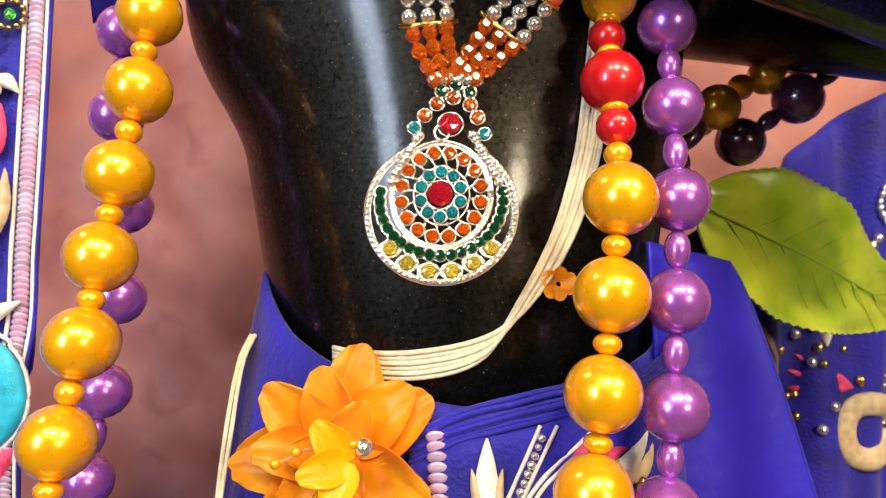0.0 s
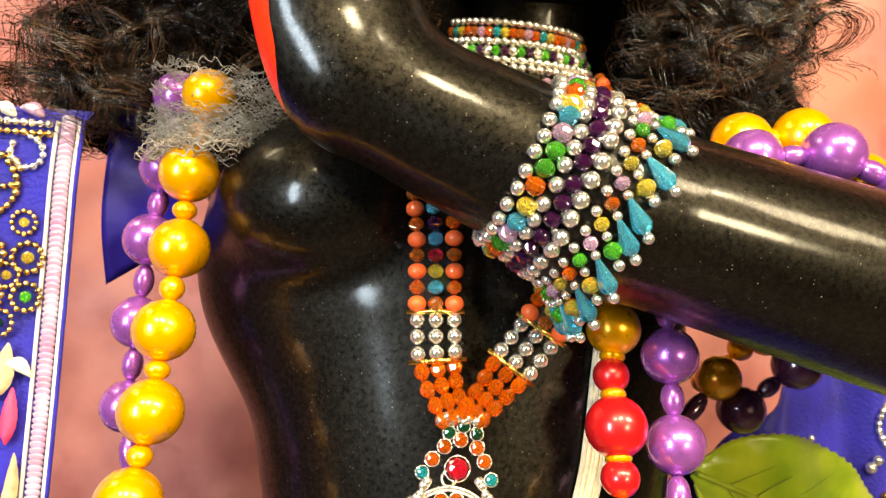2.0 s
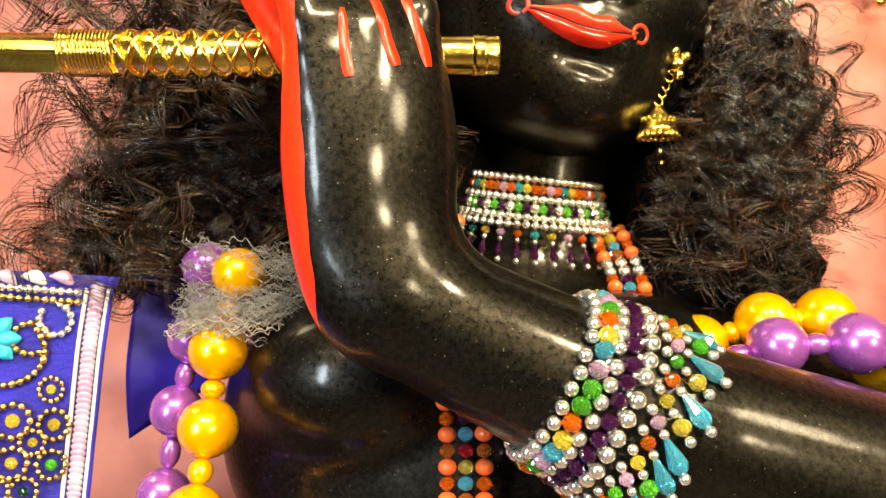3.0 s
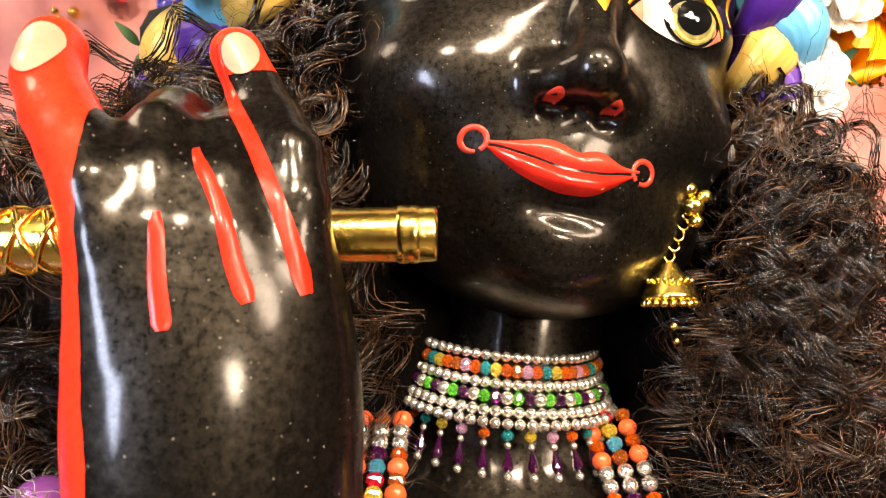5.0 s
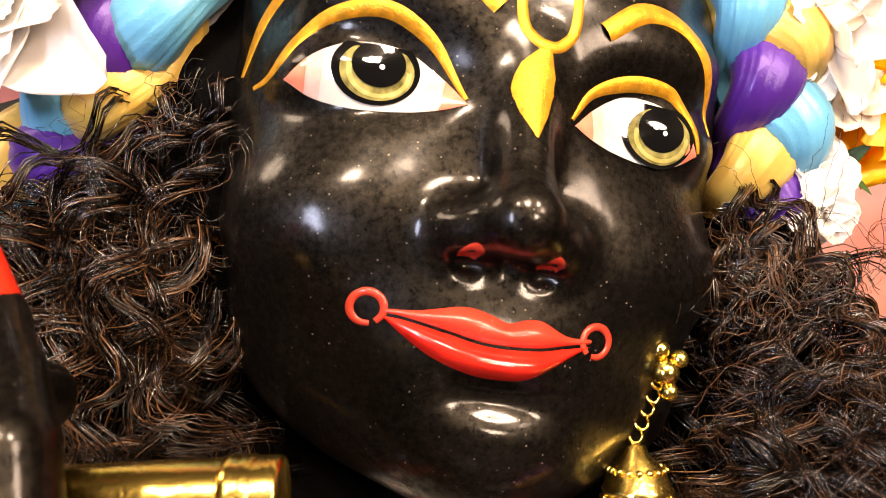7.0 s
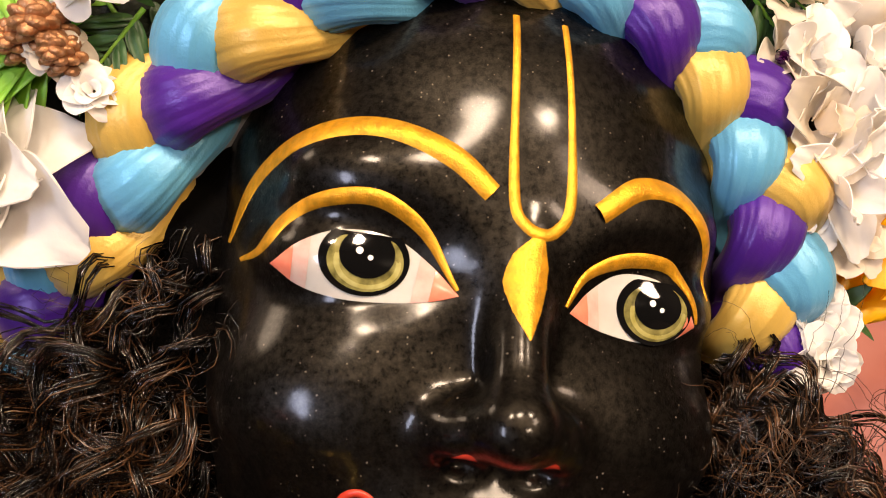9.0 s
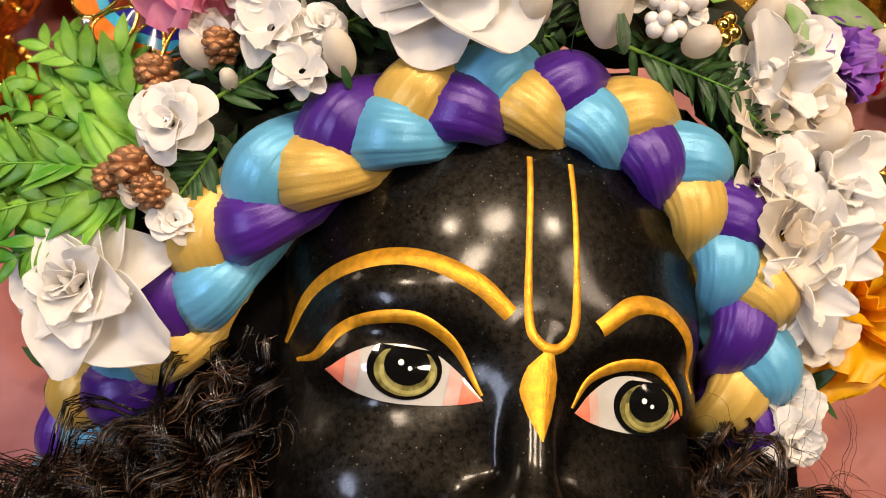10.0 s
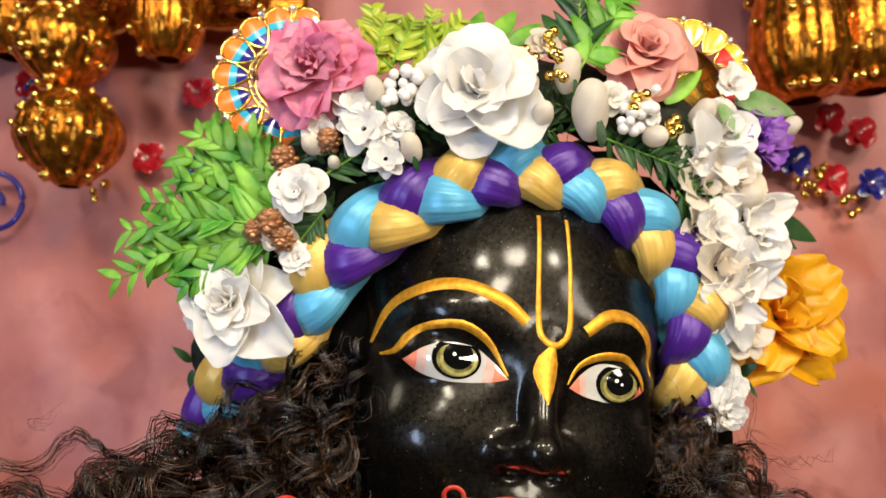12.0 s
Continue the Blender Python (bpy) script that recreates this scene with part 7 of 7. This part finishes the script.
def feather(owner, c, out, size, cols, n_=(0, -1, 0.1)):
    """A drop-shaped enamel eye with a gold rim and colours from its root outwards."""
    n_ = Vector(n_).normalized()
    d = (Vector(out) - n_ * Vector(out).dot(n_)).normalized()
    s = d.cross(n_)
    outline = [(0.5 * math.sin(a) * (0.72 + 0.28 * -math.cos(a)), -0.5 * math.cos(a)) for a in np.linspace(0, 2 * math.pi, 28)]
    v, f = tube([Vector(c) + s * x * size + d * y * size + n_ * size * 0.05 for x, y in outline], size * 0.05, 6, cap=False)
    part("gold_rim", mesh_from("gold_rim", v, f, GOLD), owner)
    for q, (col, y0, y1) in enumerate(cols):
        pts = []
        for i in range(9):
            y = -0.5 + y0 + (y1 - y0) * i / 8
            a = math.acos(max(-1, min(1, -y / 0.5)))
            w = 0.5 * math.sin(a) * (0.72 + 0.28 * -math.cos(a))
            for e in (-1, -0.5, 0, 0.5, 1):
                pts.append(Vector(c) + s * w * e * size + d * y * size + n_ * size * (0.05 + 0.05 * (1 - e * e)))
        part("enamel", mesh_from("enamel", pts, [(i * 5 + j, i * 5 + j + 1, (i + 1) * 5 + j + 1, (i + 1) * 5 + j) for i in range(8) for j in range(4)], ENAMEL[col]), owner)


peacock = thing("peacock_ornament", "round gold peacock-feather ornament with enamel eyes", "ornament", (-0.0769, 0.4000, 1.4616))
pc = Vector((-0.0735, 0.4020, 1.4665))
for k in range(9):
    a = math.radians(75 + 25 * k)
    o_ = Vector((math.cos(a), 0, math.sin(a)))
    feather(peacock, pc + o_ * 0.0345, o_, 0.021, (("navy", 0.02, 0.34), ("sky", 0.34, 0.55), ("orange", 0.55, 0.97)))
    part("gem", SEED["silver_bead"], peacock, Matrix.Translation(pc + Vector((math.cos(a + 0.22), -0.05, math.sin(a + 0.22))) * 0.043) @ Matrix.Scale(0.0024, 4))
for r_ in (0.0235, 0.0205):
    v, f = tube([pc + Vector((r_ * math.cos(a), -0.002, r_ * math.sin(a))) for a in np.linspace(0, 6.283, 40)], 0.0011, 8, cap=False)
    part("gold_ring", mesh_from("gold_ring", v, f, GOLD), peacock)
for k in range(26):
    a = 2 * math.pi * k / 26
    part("gem", SEED["silver_bead"], peacock, Matrix.Translation(pc + Vector((0.022 * math.cos(a), -0.003, 0.022 * math.sin(a)))) @ Matrix.Scale(0.0013, 4))
bm = bmesh.new()
bmesh.ops.create_cone(bm, cap_ends=True, segments=32, radius1=0.021, radius2=0.020, depth=0.003)
part("gold_plate", bm_mesh("gold_plate", bm, GOLD), peacock, facing(pc + Vector((0, 0.002, 0)), (0, -1, 0)))

peacock2 = thing("peacock_ornament", "gold ornament with red and yellow enamel eyes", "ornament", (0.1803, 0.4200, 1.4822))
pc2 = Vector((0.1651, 0.4250, 1.4663))
for k, col in enumerate(("yellow", "red", "yellow", "yellow", "red", "yellow", "red")):
    a = math.radians(118 - 22 * k)
    o_ = Vector((math.cos(a), 0, math.sin(a)))
    feather(peacock2, pc2 + o_ * 0.034, o_, 0.019, ((col, 0.04, 0.6), ("yellow" if col == "red" else "yellow", 0.6, 0.96)))
    part("gem", SEED["silver_bead"], peacock2, Matrix.Translation(pc2 + Vector((math.cos(a + 0.2), -0.05, math.sin(a + 0.2))) * 0.042) @ Matrix.Scale(0.002, 4))
bm = bmesh.new()
bmesh.ops.create_cone(bm, cap_ends=True, segments=32, radius1=0.027, radius2=0.026, depth=0.003)
part("gold_plate", bm_mesh("gold_plate", bm, GOLD), peacock2, facing(pc2 + Vector((0, 0.004, 0)), (0, -1, 0)))
peacock3 = thing("peacock_ornament", "gold wire ornament behind the orange rose", "ornament", (0.2274, 0.4550, 1.3050))
pc3 = Vector((0.2251, 0.4600, 1.3197))
for k in range(7):
    a = math.radians(50 - 28 * k)
    o_ = Vector((math.cos(a), 0, math.sin(a)))
    feather(peacock3, pc3 + o_ * 0.024, o_, 0.015, (("sky" if k < 3 else "yellow", 0.04, 0.5), ("orange" if k < 3 else "yellow", 0.5, 0.96)))
    for g_ in range(3):
        part("gem", SEED["silver_bead"], peacock3, Matrix.Translation(pc3 + Vector((math.cos(a + 0.16 * g_), -0.05, math.sin(a + 0.16 * g_))) * 0.032) @ Matrix.Scale(0.0015, 4))

# ---------------- silk flower at the waist ----------------
waist = flower("orange_silk_flower", "orange satin flower with bead stamens at the waist", (-0.044, 0.302, 0.798), 0.066, "orange", [(3, 34, 0.75, 0.05), (5, 60, 1.12, 0.02), (6, 80, 1.3, -0.02)], "oval", (0.05, -1, 0.25), group="waist flower")
rr_ = random.Random(9)
for k in range(13):
    a, r_ = rr_.uniform(0, 6.28), rr_.uniform(0.008, 0.021)
    q = Vector((-0.043 + r_ * math.cos(a), 0.272 - 0.006 * rr_.random(), 0.806 + r_ * math.sin(a)))
    part("stamen_bead", SEED["golden_pearl"], waist, Matrix.Translation(q) @ Matrix.Scale(0.0021, 4))
    v, f = tube([(-0.043, 0.285, 0.806), ((-0.043 + q.x) / 2, 0.276, (0.806 + q.z) / 2 + 0.002), q], 0.0003, 5)
    part("stamen", mesh_from("stamen", v, f, THREAD_B), waist)
part("pearl", SEED["silver_bead"], waist, Matrix.Translation((-0.030, 0.270, 0.811)) @ Matrix.Scale(0.0036, 4), "clear bead")
for a_ in (-0.9, 0.2, 1.2):
    q = Vector((-0.036, 0.268, 0.806))
    part("inner_petal", petal("yellow", "oval"), waist, facing(q, (0.25 * math.cos(a_), -1, 0.3)) @ pose(0, 0, 0, 0, 0, math.degrees(a_) - 90) @ pose(0, 0, 0, 66) @ Matrix.Scale(0.021, 4), "pale yellow inner petal")
# small orange blossom behind the cords
flower("orange_blossom", "small red-orange blossom behind the cords", (0.0505, 0.318, 0.868), 0.018, "orange", [(6, 60, 1.0, 0)], "round", (0.2, -1, 0.1), group="waist flower", seed=3)

# ---------------- large leaf ----------------
big_leaf = leaf_mesh("large_leaf", LEAF["lime"], width=0.47, serrate=0.035, fold=0.18, bend=0.10, wrinkle=0.012, nu=61, nv=21)
la, lb = Vector((0.135, 0.395, 0.905)), Vector((0.290, 0.430, 0.838))
big = thing("large_leaf", "large lime green satin leaf with a serrated edge", "leaf", la)
lm = leaf_pose(la, lb - la, (lb - la).length * 1.02, (0.1, -1, 0.25))
part("blade", big_leaf, big, lm)
v, f = tube([(0, 0.10 * u * u - 0.016, u) for u in np.linspace(0, 0.97, 30)], [0.009 * (1 - 0.8 * u) for u in np.linspace(0, 1, 30)], 8)
part("midrib", mesh_from("midrib", v, f, LEAF["lime"]), big, lm)
for k in range(7):
    for e in (-1, 1):
        u0 = 0.12 + 0.11 * k
        v, f = tube([(e * 0.16 * t * math.sin(math.pi * (u0 + 0.1)) ** 0.6, 0.10 * (u0 + 0.16 * t) ** 2 - 0.012 - 0.02 * t * 0.4, u0 + 0.16 * t) for t in np.linspace(0, 1, 8)], [0.004 * (1 - 0.7 * t) for t in np.linspace(0, 1, 8)], 6)
        part("vein", mesh_from("vein", v, f, LEAF["lime"]), big, lm)

# ---------------- gold hangings and wall jewels ----------------
AMBER = material("gold_sequin_hanging", (0.46, 0.17, 0.012), rough=0.25, metal=0.9, vary=0.6, scale=90, bump=1.0, bump_scale=160)


def hanging(name, label, p, profile, ribs=14, size=1.0):
    o = thing(name, label, "hanging", p, "gold hangings")
    sides = ribs * 6
    v = []
    for z, r in profile:
        for k in range(sides):
            a = 2 * math.pi * k / sides
            q = r * (0.93 + 0.07 * abs(math.cos(a * ribs / 2)))
            v.append(Vector(p) + Vector((q * math.cos(a), q * math.sin(a), z)) * size)
    f = [(i * sides + k, i * sides + (k + 1) % sides, (i + 1) * sides + (k + 1) % sides, (i + 1) * sides + k) for i in range(len(profile) - 1) for k in range(sides)]
    part("ribbed_body", mesh_from("ribbed_body", v, f, AMBER), o)
    rr_ = random.Random(int(p[0] * 999))
    for k in range(34):
        i = rr_.randrange(1, len(profile) - 1)
        a = rr_.uniform(math.pi, 2 * math.pi)
        z, r = profile[i]
        part("sequin", SEED["polished_gold"], o, Matrix.Translation(Vector(p) + Vector((r * math.cos(a), r * math.sin(a), z)) * size) @ Matrix.Scale(0.005, 4))
    return o


globe = [(-0.056 + 0.112 * t, 0.056 * math.sin(math.pi * (0.04 + 0.92 * t)) ** 0.8) for t in np.linspace(0, 1, 13)]
bell = [(-0.11, 0.02), (-0.10, 0.045), (-0.06, 0.062), (-0.01, 0.060), (0.04, 0.045), (0.08, 0.05), (0.13, 0.062), (0.20, 0.06), (0.26, 0.03)]
for p, prof, s in (((-0.4204, 0.8200, 1.5597), globe, 1.1), ((-0.4319, 0.8200, 1.6710), globe, 1.05), ((-0.4460, 0.8200, 1.7569), globe, 1.0), ((-0.3162, 0.8400, 1.7350), bell, 0.7), ((0.4436, 0.8200, 1.6871), bell, 0.95), ((0.5381, 0.8400, 1.7088), bell, 1.0), ((-0.5179, 0.8600, 1.7719), bell, 0.9), ((-0.2318, 0.8600, 1.7882), bell, 0.6)):
    hanging("gold_hanging", "ribbed gold sequinned hanging before the wall", p, prof, 14, s)
for x0, x1 in ((-1.2, -0.16), (0.42, 1.2)):
    val = thing("gold_valance", "gold sequinned valance along the top of the wall", "valance", (x0, 0.9, 1.72), "gold hangings")
    part("cloth", sheet(lambda u, v: (x0 + (x1 - x0) * u, 0.905 + 0.012 * math.sin(u * 45), 1.95 - 0.205 * v - 0.02 * abs(math.sin(u * 15)) * v), 120, 8, AMBER, "valance_cloth", 0.004), val)
    v, f = tube([(x0 + (x1 - x0) * u, 0.90 + 0.012 * math.sin(u * 45), 1.745 - 0.02 * abs(math.sin(u * 15))) for u in np.linspace(0, 1, 120)], 0.007, 8)
    part("trim", mesh_from("valance_trim", v, f, GOLD), val)
for p, col in (((-0.3842, 0.9550, 1.5659), "red"), ((-0.3185, 0.9550, 1.6561), "red"), ((-0.2895, 0.9550, 1.5560), "navy"), ((0.4927, 0.9550, 1.5432), "navy"), ((0.5402, 0.9550, 1.5164), "red"), ((0.5931, 0.9550, 1.5099), "navy"), ((0.5437, 0.9550, 1.6014), "red"), ((0.5843, 0.9550, 1.5807), "red"), ((-0.3200, 0.9550, 1.5489), "navy"), ((-0.5488, 0.9550, 1.6732), "red")):
    flower("jewel_flower", "small jewelled flower fixed to the pink wall", p, 0.044, col, [(6, 70, 1.0, 0)], "round", (0, -1, 0), group="wall jewels", core="silver_bead")
for p in ((0.5086, 0.9550, 1.5039), (0.5595, 0.9550, 1.4757), (-0.4458, 0.9550, 1.5242), (0.5179, 0.9550, 1.5231)):
    cluster("green_bead_drop", "drop of small green and gold beads on the wall", p, 6, 0.016, 0.006, "polished_gold", "beads")
spir = [Vector((-0.5885, 0.9550, 1.5039)) + Vector(((0.012 + 0.0042 * a) * math.cos(a), -0.004, (0.012 + 0.0042 * a) * math.sin(a))) for a in np.linspace(0, 8.5, 60)]
v, f = tube(spir, 0.004, 8)
tagged(new("blue_scroll", mesh_from("blue_scroll", v, f, PETAL["navy"])), "blue jewelled scroll fixed to the pink wall", "ornament")
v, f = tube([Vector(q) + Vector((0.06, 0, 0.16)) for q in spir], 0.003, 8)
tagged(new("blue_scroll", mesh_from("blue_scroll", v, f, PETAL["navy"])), "blue jewelled scroll fixed to the pink wall", "ornament")
